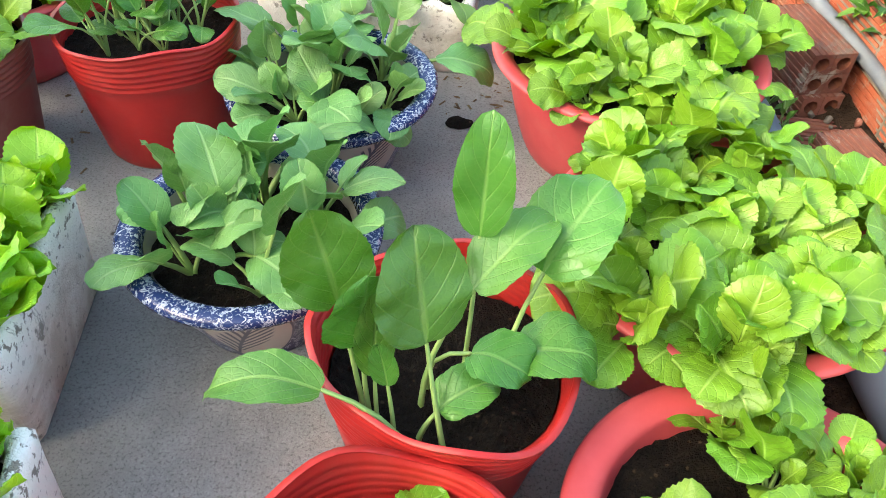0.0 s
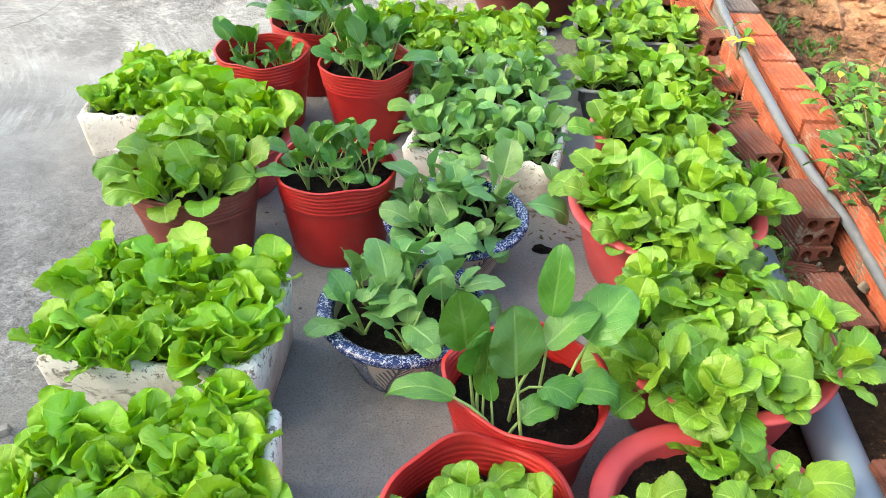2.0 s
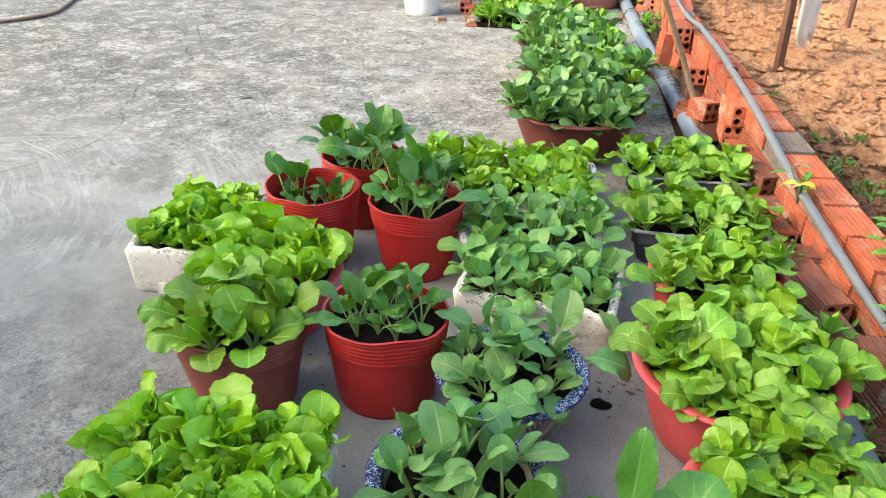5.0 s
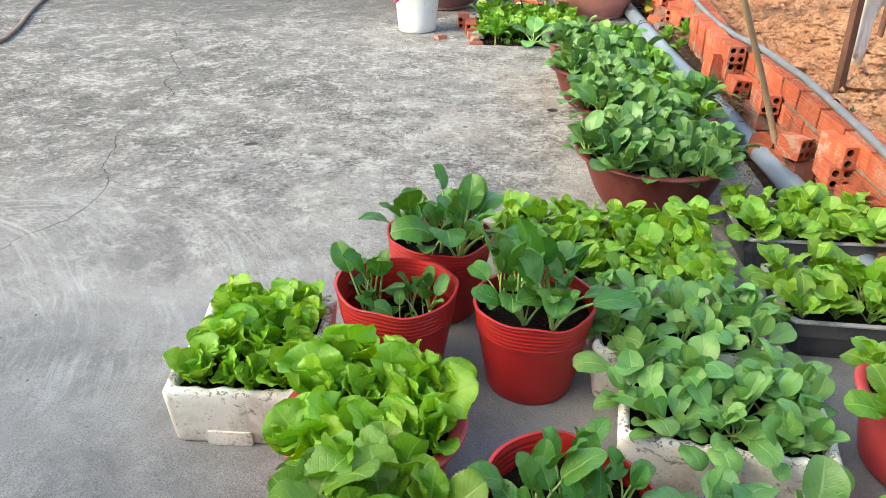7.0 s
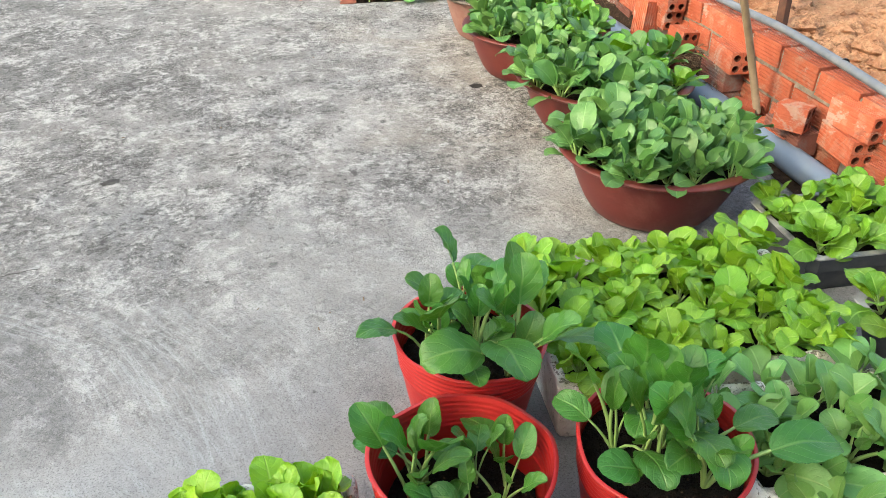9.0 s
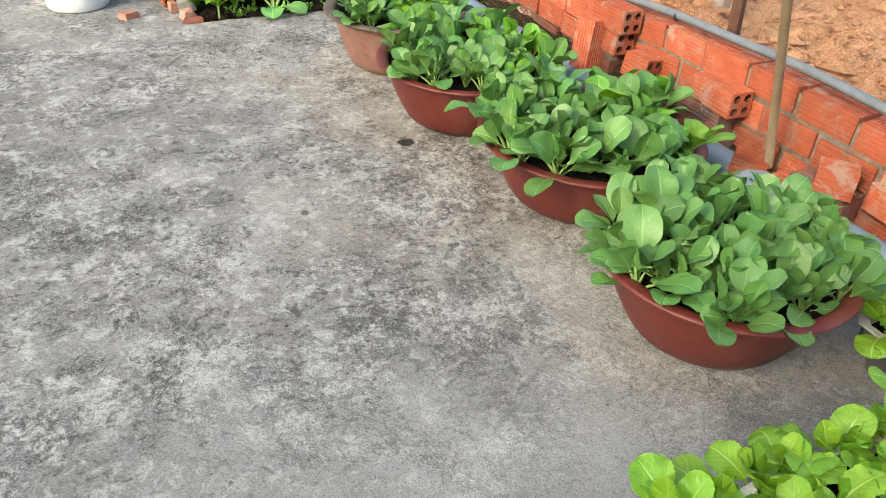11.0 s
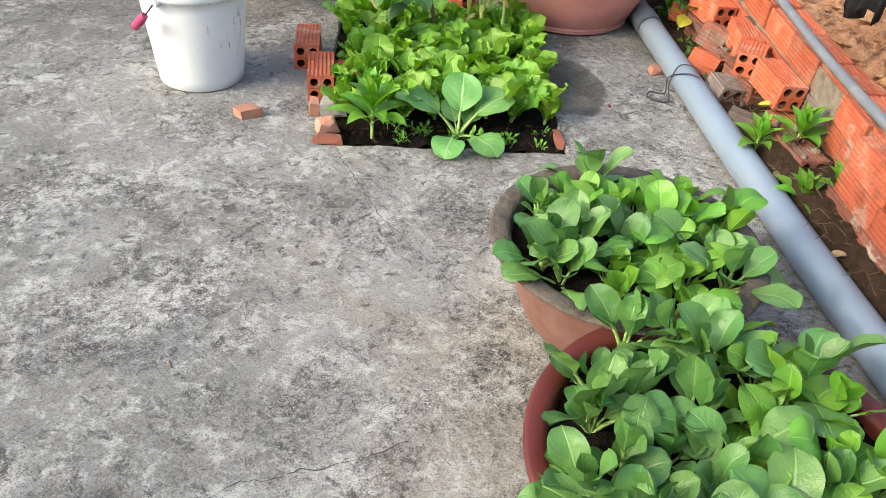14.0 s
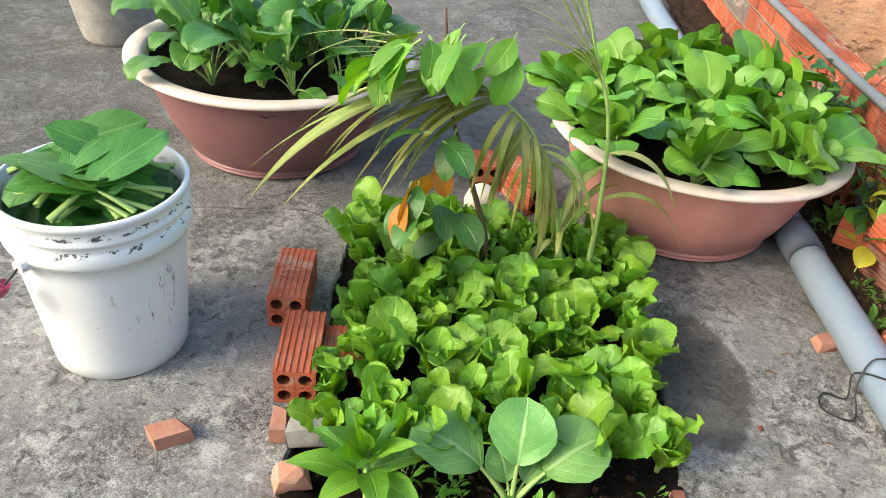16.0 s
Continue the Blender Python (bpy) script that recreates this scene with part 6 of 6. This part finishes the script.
pointed_plant(-0.655, 5.545, 0.0, 1.35, 22, 1, "bright green pointed-leaf seedling at the bed's corner", 0.10)
pointed_plant(0.465, 5.20, 0.03, 1.05, 14, 2, "bright green pointed-leaf weed beside the pipe")
pointed_plant(0.535, 5.44, 0.08, 1.2, 15, 3, "bright green pointed-leaf weed beside the pipe")
pointed_plant(0.535, 5.18, 0.08, 1.0, 13, 7, "bright green pointed-leaf weed beside the pipe")
pointed_plant(0.435, 5.46, 0.05, 1.05, 13, 8, "bright green pointed-leaf weed beside the pipe")
pointed_plant(0.53, 5.08, 0.06, 0.8, 10, 4, "bright green pointed-leaf weed beside the pipe")
pointed_plant(0.575, 1.66, 0.05, 0.95, 11, 5, "bright green pointed-leaf weed beside the bricks")
pointed_plant(0.47, 6.52, 0.03, 0.85, 9, 6, "yellowing pointed-leaf weed beside the pipe")


WEED_LEAVES = {"bed_weeds": [], "strip_weeds": [], "bank_weeds": []}


def low_weed(x, y, z, n, s, seed, kinds=WEEDS):
    rr = random.Random(seed)
    where = "bed_weeds" if x < 0 else "strip_weeds" if x < wall_x(y) else "bank_weeds"
    for i in range(n):
        q = s * rr.uniform(0.6, 1.1)
        WEED_LEAVES[where].append((kinds[rr.randrange(len(kinds))], pose(x + rr.gauss(0, 0.022) * s, y + rr.gauss(0, 0.022) * s, z, rr.uniform(-20, 20), rr.uniform(-20, 20), rr.uniform(0, 360)) @ Matrix.Diagonal((q, q, q, 1))))


for i in range(64):
    y = R.choice((R.uniform(1.2, 2.9), R.uniform(2.0, 2.8), R.uniform(4.4, 6.3), R.uniform(4.8, 5.4)))
    x = R.uniform(0.56, 0.66) if y < 3 else R.uniform(0.43, 0.52)
    low_weed(x, y, 0.02 + max(0, x - 0.5) * 0.25, R.randint(9, 16), R.uniform(0.5, 0.95), 500 + i)
for i in range(64):
    y = R.uniform(0.9, 3.3) if i < 54 else R.uniform(3.3, 5.0)
    x = wall_x(y) + 0.11 + abs(R.gauss(0.05, 0.22))
    low_weed(x, y, dirt_height(x, y) - 0.004, R.randint(12, 20), R.uniform(0.6, 1.15), 600 + i)
for i in range(16):
    y = 6.12 + 0.5 * (i % 8) / 8 + R.uniform(-0.02, 0.02)
    low_weed(0.405 + 0.10 * R.random() + 0.02, y, 0.02, R.randint(10, 16), R.uniform(0.5, 0.9), 620 + i)
for i in range(14):
    low_weed(R.uniform(-0.60, -0.13), R.uniform(5.51, 5.60), 0.0, R.randint(8, 14), R.uniform(0.35, 0.75), 640 + i)


for nm, leaf_stuff, lab in (("bed_weeds", LEAF_WEED, "tiny green weeds sprouting in the bed soil"), ("strip_weeds", LEAF_MOSS, "low green weeds in the strip between pipe and wall"),
                            ("bank_weeds", LEAF_MOSS, "low dark green weeds on the dirt behind the wall")):
    tagged(put(nm, joined(nm, WEED_LEAVES[nm], [leaf_stuff, STEM])), lab, "weeds", "", "stuff")


# chilli-like shrub beyond the wall
def shrub(x, y, z, h, spread, n, leaf_kinds, label, seed, stems=5):
    rr = random.Random(seed)
    e = thing("shrub", label, "shrub", "", (x, y, z))
    for k in range(stems):
        a = 6.283 * k / stems + rr.uniform(-0.4, 0.4)
        sp = spread * rr.uniform(0.5, 1.1)
        pts = [Vector((0, 0, 0)), Vector((math.cos(a) * sp * 0.3, math.sin(a) * sp * 0.3, h * 0.5)), Vector((math.cos(a) * sp, math.sin(a) * sp, h * rr.uniform(0.75, 1.05)))]
        path = smooth_path(pts, 6)
        v, f = tube(path, [0.005 - 0.0035 * i / (len(path) - 1) for i in range(len(path))], 6)
        br = put("branch", mesh_of("branch", v, f, STEM_BROWN), e)
        for i in range(n // stems):
            q = path[rr.randrange(len(path) // 3, len(path))] + Vector((rr.gauss(0, 0.14), rr.gauss(0, 0.14), rr.gauss(0, 0.10))) * spread
            s = rr.uniform(0.5, 1.05)
            put("leaf", rr.choice(leaf_kinds), br, pose(*q, rr.uniform(-25, 25), rr.uniform(-25, 25), rr.uniform(0, 360)) @ Matrix.Diagonal((s, s, s, 1)))
    return e


CHILI = [leaf_mesh("leaf", 0.062, 0.029, 0.012, 35 - 20 * i, -25 - 10 * i, LEAF_CHILI, 0.42, 0.01, 0.0, 0.2, 0.2, 440 + i, 7, 4, 0.0012, 0.4) for i in range(3)]
DARKL = [leaf_mesh("leaf", 0.075, 0.034, 0.012, 30 - 20 * i, -30 - 10 * i, LEAF_DARK, 0.45, 0.01, 0.0, 0.2, 0.2, 450 + i, 7, 4, 0.0012, 0.3) for i in range(2)]
YELL = leaf_mesh("leaf", 0.07, 0.03, 0.012, 10, -40, LEAF_YELLOW, 0.45, 0.01, 0.0, 0.2, 0.2, 460, 7, 4, 0.0012, 0.3)
shrub(0.79, 1.47, 0.10, 0.26, 0.19, 230, CHILI + CHILI + DARKL[:1], "small bushy green chilli shrub behind the brick wall", 11, 7)
shrub(0.87, 1.84, 0.10, 0.26, 0.18, 150, CHILI + CHILI + [YELL], "small bushy green shrub behind the brick wall", 12, 6)
shrub(0.88, 1.25, 0.10, 0.27, 0.21, 210, CHILI, "small bushy green shrub behind the brick wall", 13, 6)
shrub(0.77, 1.34, 0.12, 0.20, 0.14, 24, DARKL + DARKL + [YELL], "thin shrub with dark and yellow leaves over the wall", 14, 5)
flowering = shrub(0.53, 6.42, 0.03, 0.30, 0.13, 90, DARKL + CHILI + [YELL], "leafy weed with dark and yellow leaves over the rubble", 16, 6)
bloom = bmesh.new()
bmesh.ops.create_icosphere(bloom, subdivisions=2, radius=0.011, matrix=Matrix.Translation((-0.02, 0.03, 0.19)) @ Matrix.Diagonal((1, 1, 0.8, 1)))
part("flower", bloom, LEAF_YELLOW, flowering, "small yellow flower head", True)
shrub(0.50, 6.86, 0.03, 0.34, 0.16, 110, DARKL + CHILI, "leafy dark green weed against the far wall", 17, 6)
shrub(0.60, 2.20, 0.22, 0.10, 0.06, 12, CHILI + [YELL], "small weed with yellowing leaves on the wall", 15, 3)

# low dark weeds in the soil between the bowls and the bricks
LOW = species("lowweed", LEAF_MOSS, 5, 0.030, 0.015, 0.020, wave=0.03, teeth=0.03, cup=0.2, shape=0.45, droop=-20, rise=80, nu=6, nv=4, stalk_r=0.001, tip=0.4)
rw = random.Random(33)
plants_in(LOW, "low_weed", [(rw.uniform(-0.045, 0.030), rw.uniform(-0.30, 0.28)) for _ in range(22)], (0.545, 1.52), 0.03, 0, 9, 1.2, "low dark green weed in the soil beside the bricks", "low weeds in the soil strip", 181, 0.1, 0.0, 0.2, 0.05)
plants_in(LOW, "low_weed", [(rw.uniform(-0.03, 0.04), rw.uniform(-0.10, 0.10)) for _ in range(8)], (0.565, 2.08), 0.07, 0, 9, 1.15, "low dark green weed in the soil beside the bricks", "low weeds in the soil strip", 182, 0.1, 0.0, 0.2, 0.05)

# rose-like shrub with orange leaves, and drooping dry palm fronds, at the back of the bed
ROSE = [leaf_mesh("leaf", 0.085, 0.048, 0.014, 20 - 30 * i, -35 - 20 * i, m, 0.5, 0.01, 0.01, 0.15, 0.2, 470 + i, 8, 4, 0.0014, 0.15) for i, m in enumerate((LEAF_DARK, LEAF_WEED, LEAF_ORANGE))]
e = thing("rose_shrub", "thin woody shrub with green and orange-tinged leaves in the bed", "shrub", "", (-0.505, 6.12, -0.01))
path = smooth_path([(0.03, 0.05, 0), (0.035, 0.05, 0.13), (-0.01, 0.05, 0.28), (-0.07, 0.05, 0.45), (-0.10, 0.04, 0.66)], 6)
v, f = tube(path, [0.009 - 0.006 * i / (len(path) - 1) for i in range(len(path))], 8)
put("stem", mesh_of("stem", v, f, STEM_BROWN), e)
rr = random.Random(21)
for (px, pz), cnt, kk in (((-0.13, 0.32), 1, 0), ((-0.12, 0.30), 2, 2), ((-0.07, 0.36), 2, 2), ((-0.07, 0.22), 4, 0), ((-0.10, 0.26), 2, 0), ((-0.08, 0.42), 3, 0), ((-0.14, 0.60), 8, 1), ((-0.20, 0.56), 5, 1), ((-0.06, 0.62), 6, 1), ((0.02, 0.60), 4, 1)):
    for i in range(cnt):
        s = rr.uniform(0.95, 1.35)
        a = rr.uniform(130, 330)
        put("leaf", ROSE[kk], e, pose(px + rr.uniform(-0.03, 0.03), rr.uniform(-0.05, 0.03), pz + rr.uniform(-0.02, 0.03), rr.uniform(-20, 20), rr.uniform(0, 40), a) @ Matrix.Diagonal((s, s, s, 1)))


def strip(p, d, L, w, sag):
    """A long narrow leaflet from p along d that sags."""
    vs, fs, us = [], [], []
    p, d = Vector(p), Vector(d).normalized()
    sd = d.cross(Vector((0, 0, 1))).normalized()
    m = 12
    for k in range(m + 1):
        g = k / m
        ww = w * (1 - g ** 3) * min(1, 0.35 + 3 * g) + 0.0004
        vs += [tuple(p + sd * ww), tuple(p - Vector((0, 0, 0.25 * ww))), tuple(p - sd * ww)]
        us += [(g, 0.1), (g, 0.5), (g, 0.9)]
        p = p + d * (L / m)
        d = (d + Vector((0, 0, -sag))).normalized()
    for k in range(m):
        a0 = 3 * k
        fs += [(a0, a0 + 1, a0 + 4, a0 + 3), (a0 + 1, a0 + 2, a0 + 5, a0 + 4)]
    return mesh_of("leaflet", vs, fs, LEAF_FROND, True, us)


def frond(at, points, leaflets, seed, label):
    """A palm frond: a bending midrib; leaflets: where along it, heading, rise, length, half-width, sag, count."""
    rr = random.Random(seed)
    e = thing("palm_frond", label, "palm frond", "palm fronds", at)
    path = smooth_path(points, 8)
    v, f = tube(path, [0.007 - 0.0055 * i / (len(path) - 1) for i in range(len(path))], 6)
    put("midrib", mesh_of("midrib", v, f, STEM), e)
    for f0, f1, head, rise, L, w, sag, cnt in leaflets:
        for i in range(cnt):
            q = path[min(len(path) - 1, int((len(path) - 1) * rr.uniform(f0, f1)))]
            a = radians(head + rr.uniform(-24, 24))
            put("leaflet", strip(q, (math.cos(a), math.sin(a), rise + rr.uniform(-0.15, 0.15)), L * rr.uniform(0.7, 1.12), w * rr.uniform(0.6, 1.4), sag * rr.uniform(0.75, 1.25)), e)
    return e


frond((-0.27, 6.19, -0.01), [(0, 0, 0), (-0.04, 0.0, 0.18), (-0.085, -0.01, 0.32), (-0.14, -0.01, 0.42), (-0.23, -0.02, 0.50), (-0.33, -0.03, 0.56), (-0.44, -0.05, 0.61)],
      ((0.66, 0.74, 182, -0.05, 0.50, 0.0150, 0.10, 9), (0.62, 0.76, 186, -0.22, 0.36, 0.0110, 0.13, 12), (0.66, 0.85, 176, 0.02, 0.30, 0.0060, 0.06, 12), (0.72, 1.0, 178, 0.12, 0.22, 0.0040, 0.04, 12),
       (0.40, 0.60, 215, -0.9, 0.20, 0.0080, 0.22, 10), (0.38, 0.56, 300, -0.7, 0.20, 0.0085, 0.25, 10), (0.36, 0.46, 350, 0.0, 0.26, 0.0095, 0.26, 4)), 31,
      "half-dry yellow-green palm frond drooping over the bed")
frond((-0.225, 6.19, -0.01), [(0, 0, 0), (-0.005, -0.01, 0.24), (-0.03, -0.02, 0.46), (-0.09, -0.03, 0.62), (-0.15, -0.05, 0.78)],
      ((0.62, 0.98, 165, 1.4, 0.24, 0.006, 0.02, 12), (0.55, 0.75, 190, 0.9, 0.20, 0.005, 0.05, 5), (0.30, 0.44, 345, 0.45, 0.30, 0.0095, 0.24, 2)), 32,
      "half-dry yellow-green palm frond standing in the bed")
frond((-0.30, 6.24, -0.01), [(0, 0, 0), (0.0, 0.0, 0.12), (0.0, -0.01, 0.22)], ((0.3, 0.95, 60, 1.6, 0.22, 0.009, 0.12, 6), (0.3, 0.95, 250, 1.2, 0.18, 0.009, 0.2, 5)), 33, "young green palm shoot standing in the bed")

# ---- post and hanging cloths beyond the wall ----
post = thing("steel_post", "rusty brown steel angle post leaning beyond the wall", "post", "", (1.02, 4.20, 0.05))
b = bmesh.new()
for dx, dy, wx, wy in ((0, 0, 0.035, 0.005), (-0.015, 0.0175, 0.005, 0.035)):
    bmesh.ops.create_cube(b, size=1.0, matrix=Matrix.Translation((dx, dy, 0.9)) @ Matrix.Diagonal((wx, wy, 1.8, 1)))
part("angle_bar", b, RUST, post, m=pose(0, 0, 0, -4, 2, 20))


def hanging_cloth(x, y, z0, z1, w, turn, material, label, seed):
    rr = random.Random(seed)
    vs, fs = [], []
    n, m = 22, 14
    for i in range(n + 1):
        for j in range(m + 1):
            u, t = i / n, j / m
            fold = 0.022 * math.sin(u * 17 + seed) * (0.4 + 0.6 * t) + 0.012 * math.sin(u * 31 + t * 3)
            hem = 0.03 * math.sin(u * 9 + seed * 2)
            vs.append(((u - 0.5) * w * (1 - 0.22 * t), fold, z1 + (z0 + hem * t - z1) * t))
    for i in range(n):
        for j in range(m):
            a = i * (m + 1) + j
            fs.append((a, a + m + 1, a + m + 2, a + 1))
    ob = put("hanging_cloth", mesh_of("hanging_cloth", vs, fs, material), None, pose(x, y, 0, 0, 0, turn))
    sol = ob.modifiers.new("thick", "SOLIDIFY")
    sol.thickness = 0.004
    return tagged(ob, label, "cloth", "washing beyond the wall")


hanging_cloth(1.20, 4.52, 0.22, 1.45, 0.30, 60, CLOTH, "pale washing hanging beyond the brick wall", 1)
hanging_cloth(1.42, 4.91, 0.42, 1.45, 0.30, 60, CLOTH, "pale washing hanging beyond the brick wall", 2)
hanging_cloth(0.86, 5.95, 0.30, 1.45, 0.26, 95, BLACK_CLOTH, "black washing hanging beyond the brick wall", 3)
line = thing("washing_line", "thin washing line strung between two posts beyond the wall", "washing line", "", (0, 0, 0))
for p, q in (((1.02, 4.20, 1.45), (1.75, 5.50, 1.45)), ((1.02, 4.20, 1.45), (0.80, 6.60, 1.45))):
    v, f = tube([p, q], 0.003, 6)
    put("line", mesh_of("line", v, f, BLACK_WIRE), line)
    v, f = tube([(q[0], q[1], 0.0), (q[0], q[1], 1.6)], 0.02, 8)
    put("line_post", mesh_of("line_post", v, f, RUST), line)

# rubble, dry stalks and fallen leaves between pipe and wall
LUMPS = [broken_brick_mesh((1.0, 0.8, 0.6), MORTAR, 50 + i) for i in range(5)]
for nm, mat, cnt, lab in (("mortar_rubble", MORTAR, 190, "grey crumbs of mortar and cement between pipe and wall"), ("brick_rubble", BRICK_OLD, 170, "broken brick crumbs between pipe and wall")):
    rr = random.Random(hash_of(nm))
    items = []
    for i in range(cnt):
        y = rr.choice((rr.uniform(4.3, 6.7), rr.uniform(5.3, 6.5), rr.uniform(1.0, 4.3)))
        x = rr.uniform(0.42, 0.55) if y > 3.5 else wall_x(y) - rr.uniform(0.015, 0.12)
        s = rr.uniform(0.008, 0.024) * (1.7 if rr.random() < 0.12 else 1)
        z = 0.02 + max(0, x - 0.5) * 0.25 + s * 0.2 + (rr.uniform(0, 0.10) if y > 5.3 and x > 0.5 else 0)
        items.append((LUMPS[i % 5], pose(x, y, z, rr.uniform(0, 360), rr.uniform(0, 360), rr.uniform(0, 360)) @ Matrix.Diagonal((s, s, s, 1))))
    tagged(put(nm, joined(nm, items, mat)), lab, "rubble", "", "stuff")
rr = random.Random(64)
items = []
for i in range(380):
    y = rr.choice((rr.uniform(3.70, 4.15), rr.uniform(3.85, 4.1), rr.uniform(4.7, 6.5), rr.uniform(5.0, 6.0)))
    x, z = rr.uniform(0.43, 0.545), rr.uniform(0.03, 0.16)
    a, L = rr.uniform(0, 6.28), rr.uniform(0.02, 0.09)
    up = rr.uniform(-0.2, 0.5)
    v, f = tube([(x, y, z), (x + L * 0.5 * math.cos(a), y + L * 0.5 * math.sin(a), z + L * up), (x + L * math.cos(a + 0.5) * 0.9, y + L * math.sin(a + 0.5) * 0.9, z + L * up * 0.6)], 0.0011, 3, False)
    items.append((mesh_of("stalk", v, f, DEBRIS), Matrix.Identity(4)))
tagged(put("dry_stalks", joined("dry_stalks", items, DEBRIS)), "tangle of dry brown stalks along the wall", "dry stalks", "", "stuff")
FALLEN = [leaf_mesh("fallen_leaf", 0.055, 0.04, 0.01, 8, -25, m, 0.45, 0.02, 0.0, 0.2, 0.3, 800 + i, 8, 4, 0.001) for i, m in enumerate((LEAF_YELLOW, DEBRIS, LEAF_WEED))]
for x, y, z, k, s in ((0.425, 6.26, 0.085, 0, 1.4), (0.46, 6.40, 0.12, 2, 1.3), (0.47, 6.36, 0.10, 0, 1.0), (0.50, 6.28, 0.16, 2, 1.0), (0.52, 6.42, 0.20, 0, 0.8), (0.50, 5.95, 0.265, 1, 0.9), (0.49, 5.72, 0.10, 1, 1.0), (0.46, 5.32, 0.07, 1, 0.9), (0.53, 5.62, 0.12, 0, 0.7), (0.47, 4.95, 0.08, 1, 0.9), (0.52, 3.92, 0.10, 1, 1.0)):
    rr = random.Random(int(x * 1000 + y * 77))
    ob = put("fallen_leaf", FALLEN[k], None, pose(x, y, z, rr.uniform(-25, 25), rr.uniform(-25, 25), rr.uniform(0, 360)) @ Matrix.Diagonal((s, s, s, 1)))
    tagged(ob, ("yellow leaf on the rubble by the pipe", "curled dry brown leaf on the rubble", "green leaf on the rubble by the pipe")[k], "leaf", "fallen leaves by the pipe")

# clods and stones on the dirt bank
rr = random.Random(91)
cv, cf = [], []
for k in range(5200):
    y = rr.uniform(1.0, 8.0)
    x = wall_x(y) + 0.10 + abs(rr.gauss(0, 0.8))
    s = rr.uniform(0.008, 0.026) * (2.6 if rr.random() < 0.10 else 1.0)
    z = dirt_height(x, y) + s * 0.2
    b0 = len(cv)
    for dx, dy, dz in ((1, 0, 0), (0.3, 0.9, 0.1), (-0.8, 0.5, 0), (-0.7, -0.7, 0.1), (0.4, -0.9, 0), (0.1, 0.1, 0.8), (0, 0, -0.6)):
        cv.append((x + s * dx * rr.uniform(0.7, 1.2), y + s * dy * rr.uniform(0.7, 1.2), z + s * dz * rr.uniform(0.7, 1.2)))
    for q in range(5):
        cf += [(b0 + q, b0 + (q + 1) % 5, b0 + 5), (b0 + (q + 1) % 5, b0 + q, b0 + 6)]
tagged(put("clods", mesh_of("clods", cv, cf, DIRT, False)), "loose orange clods and stones on the dirt bank", "clods", "", "stuff")

rr = random.Random(71)
items = []
for i in range(160):
    x, y = rr.uniform(-0.77, -0.12), rr.choice((rr.uniform(5.50, 5.62), rr.uniform(5.5, 6.3)))
    s = rr.uniform(0.004, 0.014)
    items.append((LUMPS[i % 5], pose(x, y, 0.002, rr.uniform(0, 360), rr.uniform(0, 360), 0) @ Matrix.Diagonal((s * rr.uniform(1, 2.2), s, s * 0.7, 1))))
tagged(put("bed_crumbs", joined("bed_crumbs", items, STRIP)), "dry crumbs and bits of litter on the bed soil", "litter", "", "stuff")

# ---- low brick wall: each brick a part of the wall ----
wall = tagged(new("wall_garden"), "low boundary wall of orange hollow bricks with grey mortar joints", "wall", "", "structure")
vs, fs = [], []
for y0 in np.arange(-1.2, 9.2, 0.2):
    b0 = len(vs)
    for yy in (y0, y0 + 0.2):
        for dx, zz in ((-0.006, -0.09), (-0.006, wall_top(yy) - 0.016), (0.073, wall_top(yy) - 0.016), (0.073, -0.09)):
            vs.append((wall_x(yy) + dx, yy, zz))
    fs += [(b0, b0 + 1, b0 + 5, b0 + 4), (b0 + 1, b0 + 2, b0 + 6, b0 + 5), (b0 + 2, b0 + 3, b0 + 7, b0 + 6), (b0, b0 + 1, b0 + 2, b0 + 3), (b0 + 4, b0 + 5, b0 + 6, b0 + 7)]
put("mortar", mesh_of("mortar", vs, fs, MORTAR, False), wall)
vs, fs = [], []
for k in range(41):
    yy = -1.2 + 4.2 * k / 40
    for dx, zz in ((-0.010, -0.09), (-0.004 + 0.006 * noise.noise(Vector((yy * 5, 0, 0))), wall_top(yy) - 0.183), (0.05, wall_top(yy) - 0.183)):
        vs.append((wall_x(yy) + dx, yy, zz))
for k in range(40):
    a = 3 * k
    fs += [(a, a + 3, a + 4, a + 1), (a + 1, a + 4, a + 5, a + 2)]
put("render_base", mesh_of("render_base", vs, fs, STAINED, False), wall, None, "grey cement base of the wall")
WALL_ME = [hollow_brick_mesh(W=0.105, material=m, holes=False) for m in (BRICK, BRICK_GREY)]
rr = random.Random(77)
for c in range(4):
    y = -1.0 + (0.095 if c % 2 else 0.0)
    while y < 8.6:
        z = wall_top(y) - 0.042 - 0.0945 * c
        if not (y < 3.05 and c > 1):
            k = 1 if (abs(y - 2.62) < 0.1 and c == 0) or (y > 3.2 and rr.random() < 0.06) else 0
            slope = math.degrees(math.atan((wall_x(y + 0.09) - wall_x(y - 0.09)) / 0.18))
            put("brick", WALL_ME[k], wall, pose(wall_x(y) + 0.040 + rr.gauss(0, 0.0022), y, z + rr.gauss(0, 0.0012), 0.7 * math.degrees(math.atan((wall_top(y + 0.09) - wall_top(y - 0.09)) / 0.18)) + rr.gauss(0, 0.5), rr.gauss(0, 0.8), -slope + rr.gauss(0, 0.5)))
        y += 0.1915
